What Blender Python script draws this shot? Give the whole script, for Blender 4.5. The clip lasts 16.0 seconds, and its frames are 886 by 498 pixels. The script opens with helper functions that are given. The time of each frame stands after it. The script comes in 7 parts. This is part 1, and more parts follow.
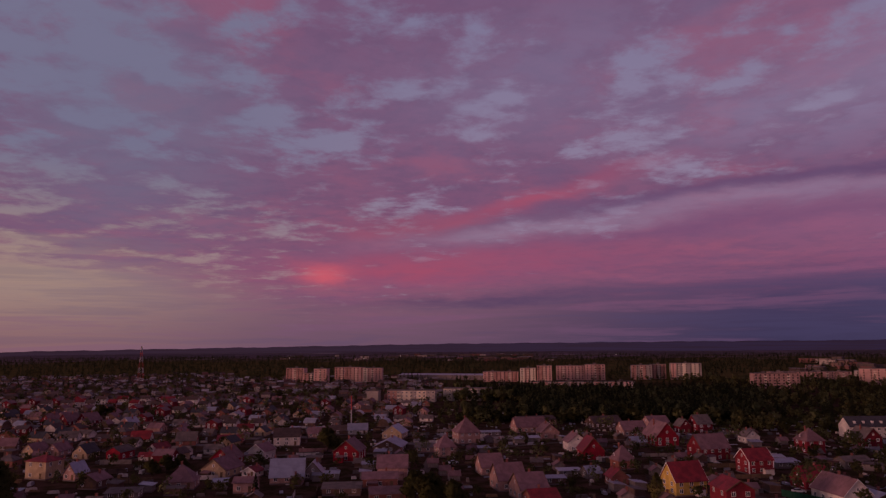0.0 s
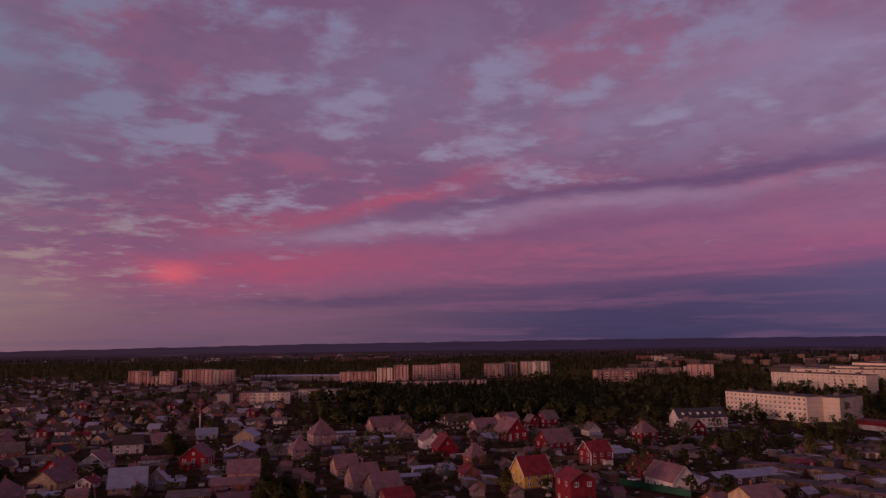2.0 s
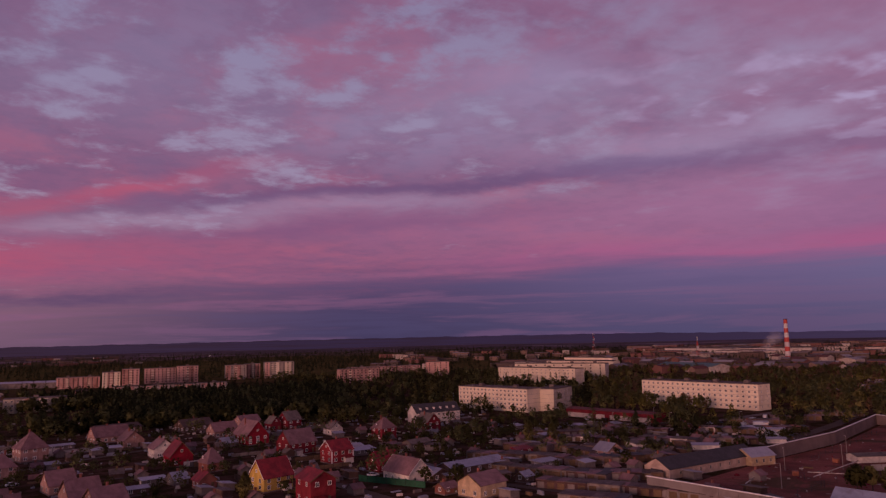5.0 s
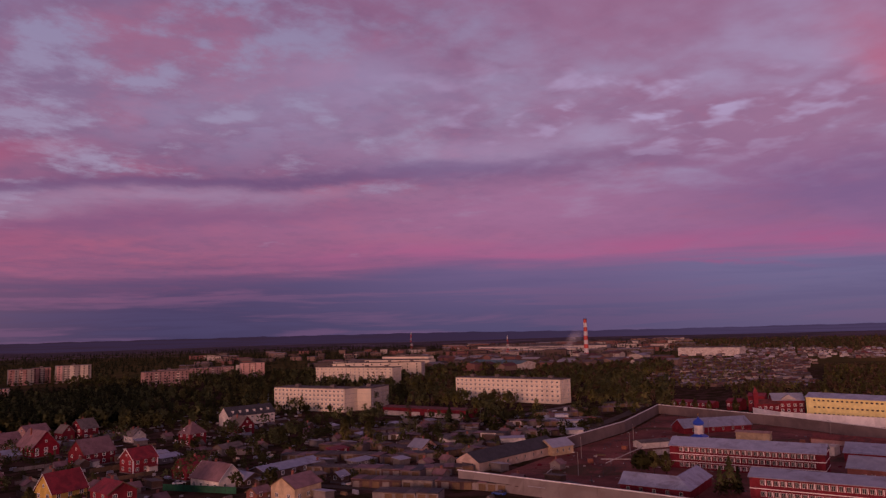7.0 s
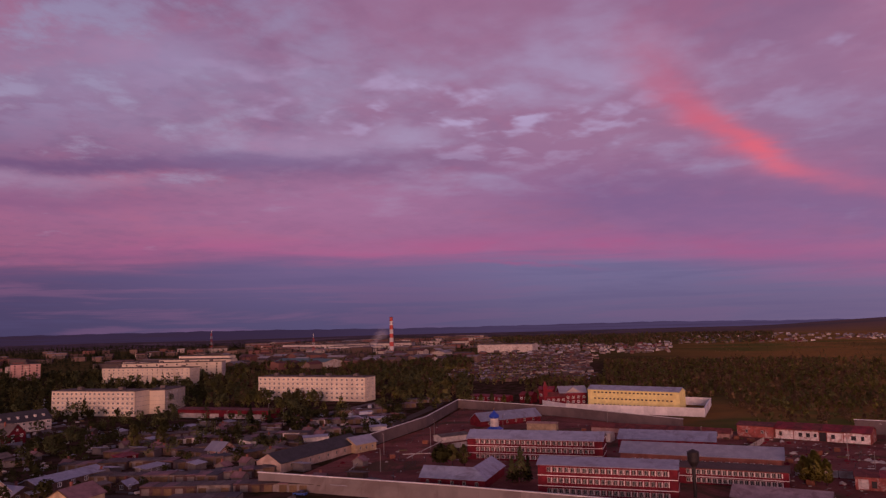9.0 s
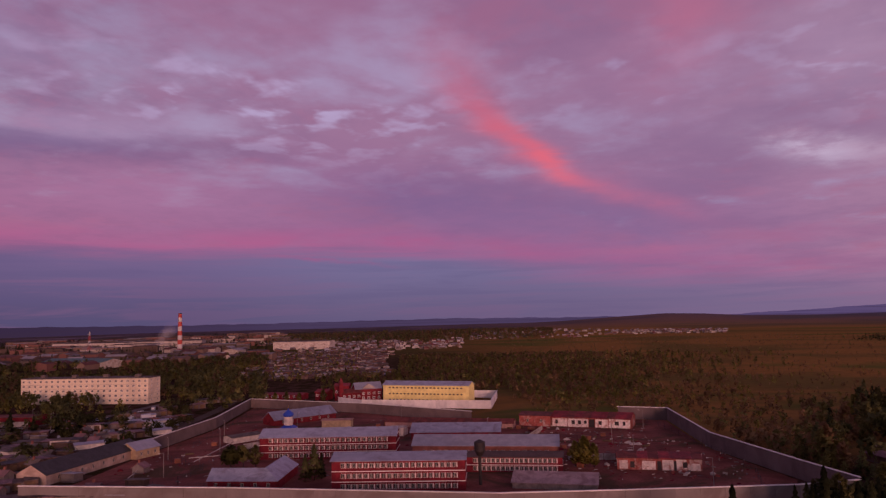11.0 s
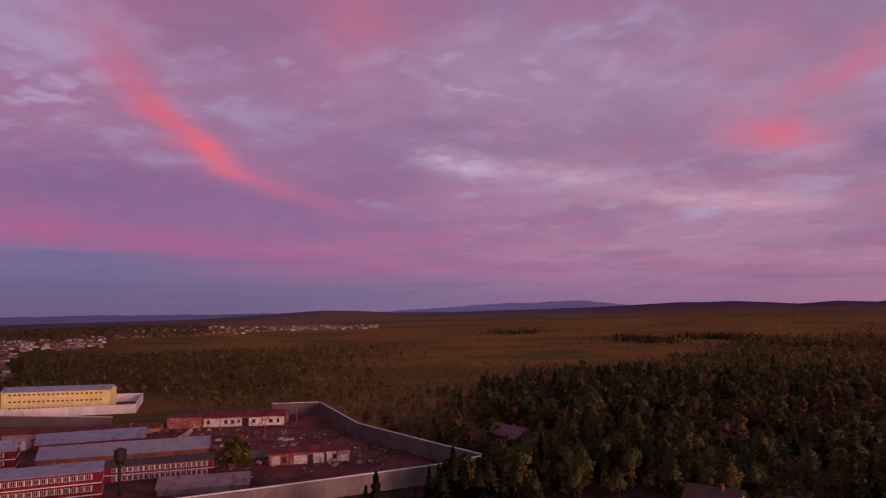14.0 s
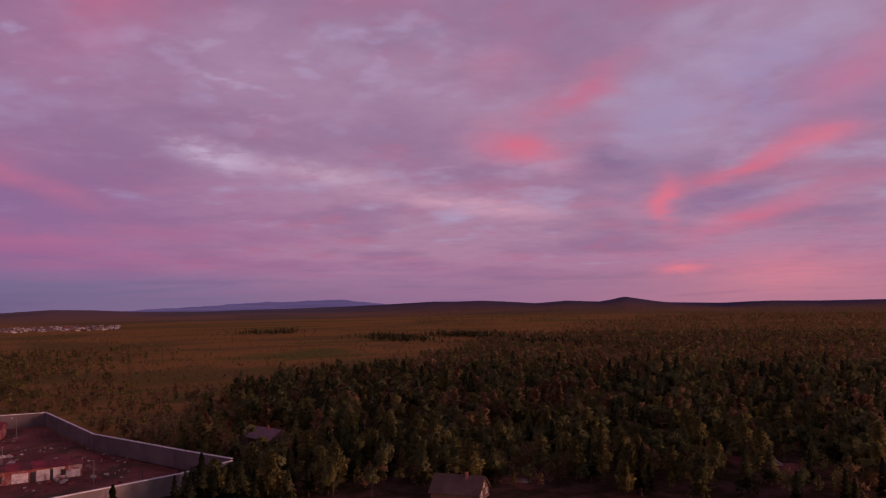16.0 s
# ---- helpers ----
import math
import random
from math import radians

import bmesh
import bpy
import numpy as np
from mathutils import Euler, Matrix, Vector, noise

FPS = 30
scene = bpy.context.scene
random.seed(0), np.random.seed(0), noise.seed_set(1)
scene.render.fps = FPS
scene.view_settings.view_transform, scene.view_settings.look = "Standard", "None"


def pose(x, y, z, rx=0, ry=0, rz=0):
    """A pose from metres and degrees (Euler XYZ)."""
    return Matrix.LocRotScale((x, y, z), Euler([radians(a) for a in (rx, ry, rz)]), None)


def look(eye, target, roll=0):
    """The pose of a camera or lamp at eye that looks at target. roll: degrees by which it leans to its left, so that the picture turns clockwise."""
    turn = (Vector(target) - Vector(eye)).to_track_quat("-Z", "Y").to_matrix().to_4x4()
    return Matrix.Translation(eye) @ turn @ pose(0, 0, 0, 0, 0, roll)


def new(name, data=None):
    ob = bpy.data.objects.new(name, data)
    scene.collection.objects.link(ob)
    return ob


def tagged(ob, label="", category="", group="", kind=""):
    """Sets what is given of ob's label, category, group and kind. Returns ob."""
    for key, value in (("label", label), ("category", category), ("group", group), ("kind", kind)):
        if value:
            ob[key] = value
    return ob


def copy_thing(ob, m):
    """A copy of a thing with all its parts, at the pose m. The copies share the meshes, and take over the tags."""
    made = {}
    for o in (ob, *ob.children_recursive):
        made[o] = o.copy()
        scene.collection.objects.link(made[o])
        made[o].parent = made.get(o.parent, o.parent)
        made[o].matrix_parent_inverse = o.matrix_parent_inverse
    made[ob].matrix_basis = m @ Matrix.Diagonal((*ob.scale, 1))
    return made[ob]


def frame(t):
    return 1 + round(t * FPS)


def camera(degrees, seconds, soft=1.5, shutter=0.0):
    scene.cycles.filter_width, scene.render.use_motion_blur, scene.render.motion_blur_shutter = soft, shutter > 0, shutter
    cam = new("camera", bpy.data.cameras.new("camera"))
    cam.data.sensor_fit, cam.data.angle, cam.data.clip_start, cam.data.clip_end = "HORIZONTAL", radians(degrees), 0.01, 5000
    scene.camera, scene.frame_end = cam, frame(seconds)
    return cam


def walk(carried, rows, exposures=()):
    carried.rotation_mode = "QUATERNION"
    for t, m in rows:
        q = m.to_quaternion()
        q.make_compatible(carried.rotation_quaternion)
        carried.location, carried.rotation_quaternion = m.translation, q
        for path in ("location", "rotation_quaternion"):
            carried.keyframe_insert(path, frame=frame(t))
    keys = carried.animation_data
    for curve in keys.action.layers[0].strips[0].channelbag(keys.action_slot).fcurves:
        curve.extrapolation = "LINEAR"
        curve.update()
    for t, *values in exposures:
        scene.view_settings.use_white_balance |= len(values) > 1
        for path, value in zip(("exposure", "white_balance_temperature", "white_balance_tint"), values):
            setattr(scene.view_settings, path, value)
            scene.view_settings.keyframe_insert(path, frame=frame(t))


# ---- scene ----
cam = camera(62.5, 16.0, soft=1.3)
PATH = [
    (0.0, pose(0, 0, 50, 97.300, 0.400, -0.000)),
    (0.5, pose(0, 0, 50, 97.271, 0.494, -2.687)),
    (1.0, pose(0, 0, 50, 97.241, 0.596, -5.448)),
    (1.5, pose(0, 0, 50, 97.212, 0.678, -8.235)),
    (2.0, pose(0, 0, 50, 97.194, 0.743, -11.062)),
    (2.5, pose(0, 0, 50, 97.138, 0.847, -14.141)),
    (3.0, pose(0, 0, 50, 97.087, 0.898, -17.313)),
    (3.5, pose(0, 0, 50, 97.030, 1.027, -20.542)),
    (4.0, pose(0, 0, 50, 96.972, 1.129, -23.908)),
    (6.5, pose(0, 0, 50, 96.567, 1.436, -41.173)),
    (7.0, pose(0, 0, 50, 96.461, 1.522, -44.775)),
    (7.5, pose(0, 0, 50, 96.354, 1.566, -48.356)),
    (8.0, pose(0, 0, 50, 96.219, 1.542, -51.973)),
    (8.5, pose(0, 0, 50, 96.075, 1.477, -55.831)),
    (9.0, pose(0, 0, 50, 95.911, 1.505, -59.777)),
    (11.5, pose(0, 0, 50, 95.109, 1.393, -79.471)),
    (12.0, pose(0, 0, 50, 94.955, 1.356, -83.629)),
    (12.5, pose(0, 0, 50, 94.798, 1.314, -88.147)),
    (13.0, pose(0, 0, 50, 94.651, 1.297, -92.670)),
    (13.5, pose(0, 0, 50, 94.541, 1.226, -97.173)),
    (14.0, pose(0, 0, 50, 94.429, 1.203, -101.697)),
    (14.5, pose(0, 0, 50, 94.330, 1.155, -106.239)),
    (15.0, pose(0, 0, 50, 94.238, 1.026, -110.753)),
    (15.5, pose(0, 0, 50, 94.127, 1.053, -115.354)),
    (16.0, pose(0, 0, 50, 93.990, 1.077, -120.422)),
]
walk(cam, PATH, exposures=[(0.0, -0.50), (2.0, -0.38), (4.0, -0.25), (7.0, -0.12), (16.0, 0.05)])

# ---- light: afterglow of a sun that has just set, behind the drone and to its left ----
SUN_AZ, SUN_EL = -117.0, 5.5


def lin(r, g, b):
    """An everyday 0-255 colour as linear values."""
    return tuple((c / 255 / 12.92) if c < 10.3 else ((c / 255 + 0.055) / 1.055) ** 2.4 for c in (r, g, b)) + (1.0,)


class Nodes:
    """Short ways to write a node tree."""

    def __init__(self, tree):
        self.tree = tree
        tree.nodes.clear()

    def add(self, kind):
        return self.tree.nodes.new(kind)

    def put(self, socket, value):
        if isinstance(value, bpy.types.NodeSocket):
            self.tree.links.new(value, socket)
        elif value is not None:
            socket.default_value = value

    def math(self, op, a, b=None, c=None, clamp=False):
        n = self.add("ShaderNodeMath")
        n.operation, n.use_clamp = op, clamp
        for s, v in zip(n.inputs, (a, b, c)):
            self.put(s, v)
        return n.outputs[0]

    def mix(self, fac, a, b, blend="MIX"):
        n = self.add("ShaderNodeMix")
        n.data_type, n.blend_type = "RGBA", blend
        self.put(n.inputs[0], fac)
        self.put(n.inputs[6], a)
        self.put(n.inputs[7], b)
        return n.outputs[2]

    def step(self, v, lo, hi, out_lo=0.0, out_hi=1.0):
        n = self.add("ShaderNodeMapRange")
        n.interpolation_type = "SMOOTHSTEP"
        for s, w in zip(n.inputs, (v, lo, hi, out_lo, out_hi)):
            self.put(s, w)
        return n.outputs[0]

    def noise(self, vec, scale, detail=5.0, rough=0.55, distortion=0.0):
        n = self.add("ShaderNodeTexNoise")
        self.put(n.inputs["Vector"], vec)
        self.put(n.inputs["Scale"], scale)
        self.put(n.inputs["Detail"], detail)
        self.put(n.inputs["Roughness"], rough)
        self.put(n.inputs["Distortion"], distortion)
        return n.outputs[0]

    def xyz(self, x, y, z=0.0):
        n = self.add("ShaderNodeCombineXYZ")
        for s, v in zip(n.inputs, (x, y, z)):
            self.put(s, v)
        return n.outputs[0]


def dusk_sky():
    world = bpy.data.worlds.new("dusk_sky")
    scene.world = world
    world.use_nodes = True
    k = Nodes(world.node_tree)
    way = k.add("ShaderNodeTexCoord").outputs["Generated"]
    sep = k.add("ShaderNodeSeparateXYZ")
    k.put(sep.inputs[0], way)
    x, y, z = sep.outputs
    az = k.math("MULTIPLY", k.math("ARCTAN2", x, y), 57.29578)
    el = k.math("MULTIPLY", k.math("ARCSINE", z), 57.29578)
    # the cloud sheet, a level layer seen in perspective
    up = k.math("ADD", k.math("MAXIMUM", z, 0.0), 0.10)
    sheet = k.xyz(k.math("DIVIDE", x, up), k.math("DIVIDE", y, up), k.math("MULTIPLY", z, 0.6))
    large = k.noise(sheet, 0.9, 6.0, 0.55, 0.2)
    middle = k.noise(sheet, 2.3, 5.0, 0.52, 0.1)
    fine = k.noise(sheet, 4.2, 9.0, 0.6, 0.12)
    ripple = k.noise(sheet, 9.0, 6.0, 0.6, 0.1)
    crisp = k.step(fine, 0.36, 0.62)
    # warped compass directions, so that no patch has a smooth outline
    flat = k.xyz(k.math("MULTIPLY", az, 0.05), k.math("MULTIPLY", el, 0.16), 0.0)
    warp = k.noise(flat, 2.2, 8.0, 0.62, 0.3)
    warp2 = k.noise(flat, 1.6, 8.0, 0.62, 0.8)
    waz = k.math("ADD", az, k.math("MULTIPLY", k.math("SUBTRACT", warp2, 0.5), 4.5))
    wel = k.math("ADD", el, k.math("MULTIPLY", k.math("SUBTRACT", warp, 0.5), 2.6))

    def gauss(a0, e0, sa, se, tilt=0.0, raw=False):
        """A soft patch round one direction, degrees wide and high, leaning by tilt."""
        da = k.math("SUBTRACT", az if raw else waz, a0)
        de = k.math("SUBTRACT", el if raw else wel, e0)
        c, s = math.cos(radians(tilt)), math.sin(radians(tilt))
        u = k.math("DIVIDE", k.math("ADD", k.math("MULTIPLY", da, c), k.math("MULTIPLY", de, s)), sa)
        v = k.math("DIVIDE", k.math("SUBTRACT", k.math("MULTIPLY", de, c), k.math("MULTIPLY", da, s)), se)
        d2 = k.math("ADD", k.math("MULTIPLY", u, u), k.math("MULTIPLY", v, v))
        return k.math("EXPONENT", k.math("MULTIPLY", d2, -1.0))

    # thin level streaks low down
    level = k.noise(k.xyz(k.math("MULTIPLY", az, 0.06), k.math("MULTIPLY", el, 0.9), 3.0), 1.0, 6.0, 0.6, 0.4)
    # clear air above: grey-blue, paler towards the east
    clear = k.mix(k.step(el, 6.0, 30.0), lin(166, 144, 178), lin(142, 134, 174))
    clear = k.mix(k.step(az, 8.0, -26.0), clear, k.mix(k.step(el, 5.0, 15.0), lin(184, 150, 146), lin(134, 130, 164)))
    clear = k.mix(k.step(az, 40.0, 70.0, 0.0, 0.8), clear, lin(168, 146, 186))
    clear = k.mix(k.step(az, 105.0, 140.0, 0.0, 0.8), clear, lin(168, 144, 176))
    # low air, free of cloud: the earth's blue shadow opposite the sunset, warm towards it
    height = k.step(el, -0.5, 5.0)
    low = k.mix(height, lin(156, 110, 118), lin(188, 154, 140))
    low = k.mix(k.step(az, -30.0, -8.0), low, k.mix(height, lin(126, 90, 116), lin(152, 104, 126)))
    low = k.mix(k.step(az, -8.0, 26.0), low, k.mix(height, lin(70, 60, 98), lin(84, 68, 110)))
    low = k.mix(k.step(az, 24.0, 52.0), low, k.mix(height, lin(84, 74, 114), lin(112, 92, 138)))
    low = k.mix(k.step(az, 52.0, 72.0), low, k.mix(height, lin(102, 87, 126), lin(116, 106, 150)))
    low = k.mix(k.step(az, 74.0, 104.0), low, k.mix(height, lin(122, 100, 138), lin(122, 106, 148)))
    low = k.mix(k.step(az, 98.0, 126.0), low, lin(150, 106, 142))
    low = k.mix(k.step(az, 122.0, 148.0), low, lin(178, 114, 138))
    low = k.mix(k.math("MULTIPLY", k.step(level, 0.48, 0.62), k.step(az, 40.0, 60.0, 0.35, 0.16)), low, lin(140, 92, 132))
    low = k.mix(k.math("MULTIPLY", k.step(level, 0.5, 0.36), 0.22), low, lin(88, 78, 124))
    # the sheet of cloud, mauve above and pinker towards the horizon
    body = k.mix(k.step(el, 4.0, 20.0), lin(152, 86, 126), lin(138, 92, 132))
    body = k.mix(k.step(az, 30.0, 62.0), body, k.mix(k.step(el, 4.0, 15.0), lin(158, 98, 146), lin(156, 108, 146)))
    body = k.mix(k.step(az, 84.0, 120.0), body, k.mix(k.step(el, 2.0, 20.0), lin(168, 122, 154), lin(164, 128, 160)))
    body = k.mix(k.math("MULTIPLY", k.step(ripple, 0.42, 0.66), k.step(az, 40.0, 70.0, 0.4, 0.1)), body, lin(112, 82, 122))
    body = k.mix(k.math("MULTIPLY", k.step(large, 0.44, 0.66), 0.42), body, lin(116, 84, 128))
    body = k.mix(k.math("MULTIPLY", k.step(k.noise(sheet, 1.7, 7.0, 0.6, 0.15), 0.5, 0.68), k.step(az, 40.0, 70.0, 0.65, 0.35)), body, lin(174, 88, 124))
    grain = k.add("ShaderNodeMix")
    for s, v in zip((0, 2, 3), (k.step(az, 30.0, 66.0), fine, middle)):
        k.put(grain.inputs[s], v)
    cover = k.math("ADD", k.math("MULTIPLY", large, 0.40), k.math("MULTIPLY", grain.outputs[0], 0.60))
    cover = k.math("ADD", cover, k.step(az, -36.0, -6.0, -0.06, 0.022))
    cover = k.math("ADD", cover, k.step(az, 45.0, 80.0, 0.0, 0.05))
    cover = k.math("SUBTRACT", cover, k.step(az, 100.0, 130.0, 0.0, 0.035))
    # the sheet's lower edge: it ends in a level line over the blue shadow, and closes up towards it
    brim = k.math("ADD", k.math("ADD", k.step(az, -32.0, -8.0, 7.6, 4.2), k.step(az, -8.0, 16.0, -0.6, 0.1)), k.math("SUBTRACT", k.step(az, 16.0, 48.0, 0.0, 1.1), k.step(az, 60.0, 112.0, 0.0, 3.6)))
    over = k.math("SUBTRACT", k.math("ADD", el, k.math("MULTIPLY", k.math("SUBTRACT", level, 0.5), k.step(az, 10.0, 44.0, 6.0, 2.2))), brim)
    cover = k.math("ADD", cover, k.math("MULTIPLY", k.step(over, 6.0, 1.0, 0.0, 0.13), k.step(az, -14.0, 10.0, 0.3, 1.0)))
    sky = k.mix(k.step(cover, k.step(az, 20.0, 60.0, 0.41, 0.385), k.step(az, 20.0, 60.0, 0.535, 0.56), 0.0, 0.95), clear, body)
    rim = k.math("EXPONENT", k.math("MULTIPLY", k.math("POWER", k.math("DIVIDE", k.math("SUBTRACT", over, 0.7), 1.1), 2.0), -1.0))
    rim = k.math("MULTIPLY", rim, k.math("MULTIPLY", k.step(az, 22.0, 46.0), k.step(az, 112.0, 74.0, 0.25, 1.0)))
    sky = k.mix(k.math("MULTIPLY", rim, k.step(middle, 0.34, 0.6, 0.45, 0.9)), sky, lin(174, 84, 136))
    sky = k.mix(k.step(over, k.math("SUBTRACT", k.step(az, 20.0, 50.0, -2.6, -0.8), k.step(az, 68.0, 92.0, 0.0, 1.2)), k.math("ADD", k.step(az, 20.0, 50.0, 2.2, 0.7), k.step(az, 68.0, 92.0, 0.0, 1.0))), low, sky)
    # beyond the sheet: the deep violet zenith, and the bright strip where the sun went down
    sky = k.mix(k.step(el, 33.0, 62.0), sky, lin(74, 62, 92))
    sky = k.mix(gauss(-125, 2, 48, 9, raw=True), sky, lin(250, 165, 135))

    puffs = k.step(k.math("ADD", k.math("MULTIPLY", k.noise(sheet, 6.0, 3.0, 0.5, 0.2), 0.7), k.math("MULTIPLY", middle, 0.3)), 0.5, 0.64)

    def patch(a0, e0, sa, se, tilt, colour, amount, grain=0.6, puff=False):
        nonlocal sky
        g = k.math("MULTIPLY", gauss(a0, e0, sa, se, tilt), amount)
        g = k.math("MULTIPLY", g, k.math("ADD", 1.0 - 0.55 * grain, k.math("MULTIPLY", puffs if puff else crisp, 0.75 * grain)), clamp=True)
        sky = k.mix(g, sky, lin(*colour))

    # broad tones
    patch(2, 6.2, 17, 1.9, 2, (176, 80, 120), 0.7)
    patch(36, 8.2, 22, 1.8, -3, (168, 102, 146), 0.55, 0.3)
    patch(76, 9.0, 14, 2.6, -4, (122, 92, 142), 0.7, 0.3)
    patch(52, 9.5, 12, 2.0, 0, (170, 112, 156), 0.6, 0.3)
    patch(92, 14, 10, 5.0, 0, (142, 110, 152), 0.4, 0.4)
    patch(91, 6.6, 11, 2.2, -2, (126, 98, 146), 0.5, 0.4)
    patch(60, 24, 26, 5.0, 0, (152, 98, 138), 0.4)
    patch(66, 4.4, 5, 0.2, -3, (160, 86, 136), 0.6, 0.7)
    patch(92, 4.9, 5, 0.35, 2, (176, 96, 140), 0.5, 0.7)
    patch(104, 5.2, 7, 0.5, -2, (162, 96, 140), 0.5, 0.7)
    # streaks: a lit one, and the dark roll of cloud that continues it
    patch(6, 10.6, 8.5, 0.6, 14, (188, 78, 114), 0.85)
    patch(-3, 9.0, 6, 0.7, 4, (172, 80, 114), 0.6)
    patch(14, 13.0, 4, 0.5, 12, (170, 78, 118), 0.6)
    patch(8, 9.7, 9, 0.45, 8, (118, 80, 122), 0.7, 0.3)
    patch(31, 11.75, 18, 0.5, 3.6, (108, 74, 120), 0.95, 0.3)
    patch(22, 11.2, 12, 0.4, 4, (118, 80, 126), 0.8, 0.3)
    patch(46, 12.6, 9, 0.9, 0, (112, 84, 132), 0.75, 0.4)
    patch(20, 8.4, 16, 0.5, 3, (132, 84, 130), 0.55, 0.4)
    patch(8, 8.8, 11, 0.7, 5, (168, 146, 178), 0.65)
    patch(26, 10.4, 13, 0.7, 2, (166, 136, 172), 0.6)
    patch(4, 3.2, 10, 0.5, 1, (98, 72, 112), 0.7, 0.5)
    # gaps of paler air
    patch(30, 16.4, 13, 3.0, 2, (160, 146, 186), 0.5, 1.2)
    patch(38, 20.0, 9, 2.2, -8, (160, 146, 188), 0.4, 1.4)
    patch(62, 16.4, 17, 3.4, -4, (180, 158, 200), 0.75, 1.7, True)
    patch(48, 14.0, 10, 1.4, 2, (174, 146, 186), 0.5, 0.6)
    patch(-24, 16.0, 10, 10.0, 0, (128, 126, 158), 0.6, 0.8)
    patch(103, 11.4, 3.5, 1.1, -14, (196, 174, 204), 0.75, 1.2)
    patch(111, 10.0, 6, 0.7, -12, (192, 162, 190), 0.6, 1.0)
    patch(123, 7.4, 7, 0.75, -8, (206, 152, 176), 0.75, 0.7)
    patch(105, 17.0, 3.5, 2.6, -35, (190, 168, 206), 0.55, 1.4, True)
    patch(92, 18.0, 8, 3.0, 0, (170, 150, 192), 0.5, 1.7, True)
    patch(137, 13.4, 4.5, 3.4, 30, (158, 138, 176), 0.7, 0.7)
    patch(146, 15.0, 6, 3.6, 0, (156, 138, 184), 0.55, 1.0)
    patch(115, 19.0, 9, 4.0, 10, (172, 148, 188), 0.5, 1.6, True)
    patch(10, 21.0, 16, 6.0, 8, (142, 130, 170), 0.4, 1.5)
    # grey-violet shades between the lit parts of the eastern cloud
    patch(133, 10.4, 2.6, 1.0, -8, (118, 92, 134), 0.7, 0.4)
    patch(141.5, 7.0, 3.2, 1.0, 4, (130, 98, 142), 0.75, 0.3)
    patch(117, 12.8, 8.0, 1.5, -8, (146, 112, 152), 0.4, 0.8)
    # where the last light catches the cloud
    patch(-9.2, 5.2, 1.9, 0.85, 0, (236, 88, 110), 1.0, 0.2)
    patch(-3, 5.6, 6.0, 0.8, 0, (190, 76, 112), 0.65)
    patch(84.2, 11.8, 4.6, 0.7, -28, (226, 88, 114), 0.95, 0.4)
    patch(80.2, 14.6, 3.6, 1.2, -44, (210, 86, 116), 0.8, 0.55)
    patch(77.2, 18.0, 4.0, 2.2, -52, (186, 92, 128), 0.5)
    patch(95, 21, 5, 3.0, 40, (190, 98, 134), 0.45)
    patch(91, 8.7, 5, 1.0, -22, (184, 98, 138), 0.6)
    patch(126.5, 11.6, 3.4, 1.3, -14, (210, 94, 124), 0.85, 0.5)
    patch(131.5, 15.6, 4.6, 1.2, 26, (190, 98, 132), 0.7, 0.6)
    patch(125, 17.5, 3.0, 1.8, 10, (180, 104, 140), 0.5, 0.7)
    patch(137.6, 7.1, 0.9, 1.5, 8, (220, 100, 128), 0.85, 0.3)
    patch(143, 9.2, 5.0, 0.75, 18, (208, 96, 126), 0.8, 0.45)
    patch(143.5, 5.5, 5.0, 0.75, 16, (204, 96, 128), 0.75, 0.4)
    patch(148, 10.9, 2.6, 0.9, 10, (212, 104, 132), 0.7, 0.5)
    patch(151, 15.0, 4.0, 1.6, 30, (194, 102, 136), 0.55, 0.6)
    patch(138.4, 2.0, 1.4, 0.5, 0, (230, 108, 128), 0.85, 0.3)
    patch(146, 1.6, 6.0, 1.4, 0, (214, 118, 138), 0.65, 0.4)
    calm = k.add("ShaderNodeHueSaturation")
    calm.inputs["Saturation"].default_value = 0.93
    k.put(calm.inputs["Color"], sky)
    sky = calm.outputs[0]
    # below the horizon: dim ground colour
    sky = k.mix(k.step(el, -3.0, -0.6), lin(40, 32, 34), sky)
    back = k.add("ShaderNodeBackground")
    k.put(back.inputs["Color"], sky)
    back.inputs["Strength"].default_value = 1.0
    k.put(k.add("ShaderNodeOutputWorld").inputs["Surface"], back.outputs[0])


dusk_sky()
glow = bpy.data.lights.new("afterglow", "SUN")
glow.energy, glow.angle, glow.color = 2.1, radians(16), (1.0, 0.49, 0.42)
sun = new("afterglow", glow)
sa, se = radians(SUN_AZ), radians(SUN_EL)
sun.matrix_world = look((0, 0, 900), (-math.sin(sa) * math.cos(se) * 10, -math.cos(sa) * math.cos(se) * 10, 900 - math.sin(se) * 10))

# ---- materials ----
MATS = {}


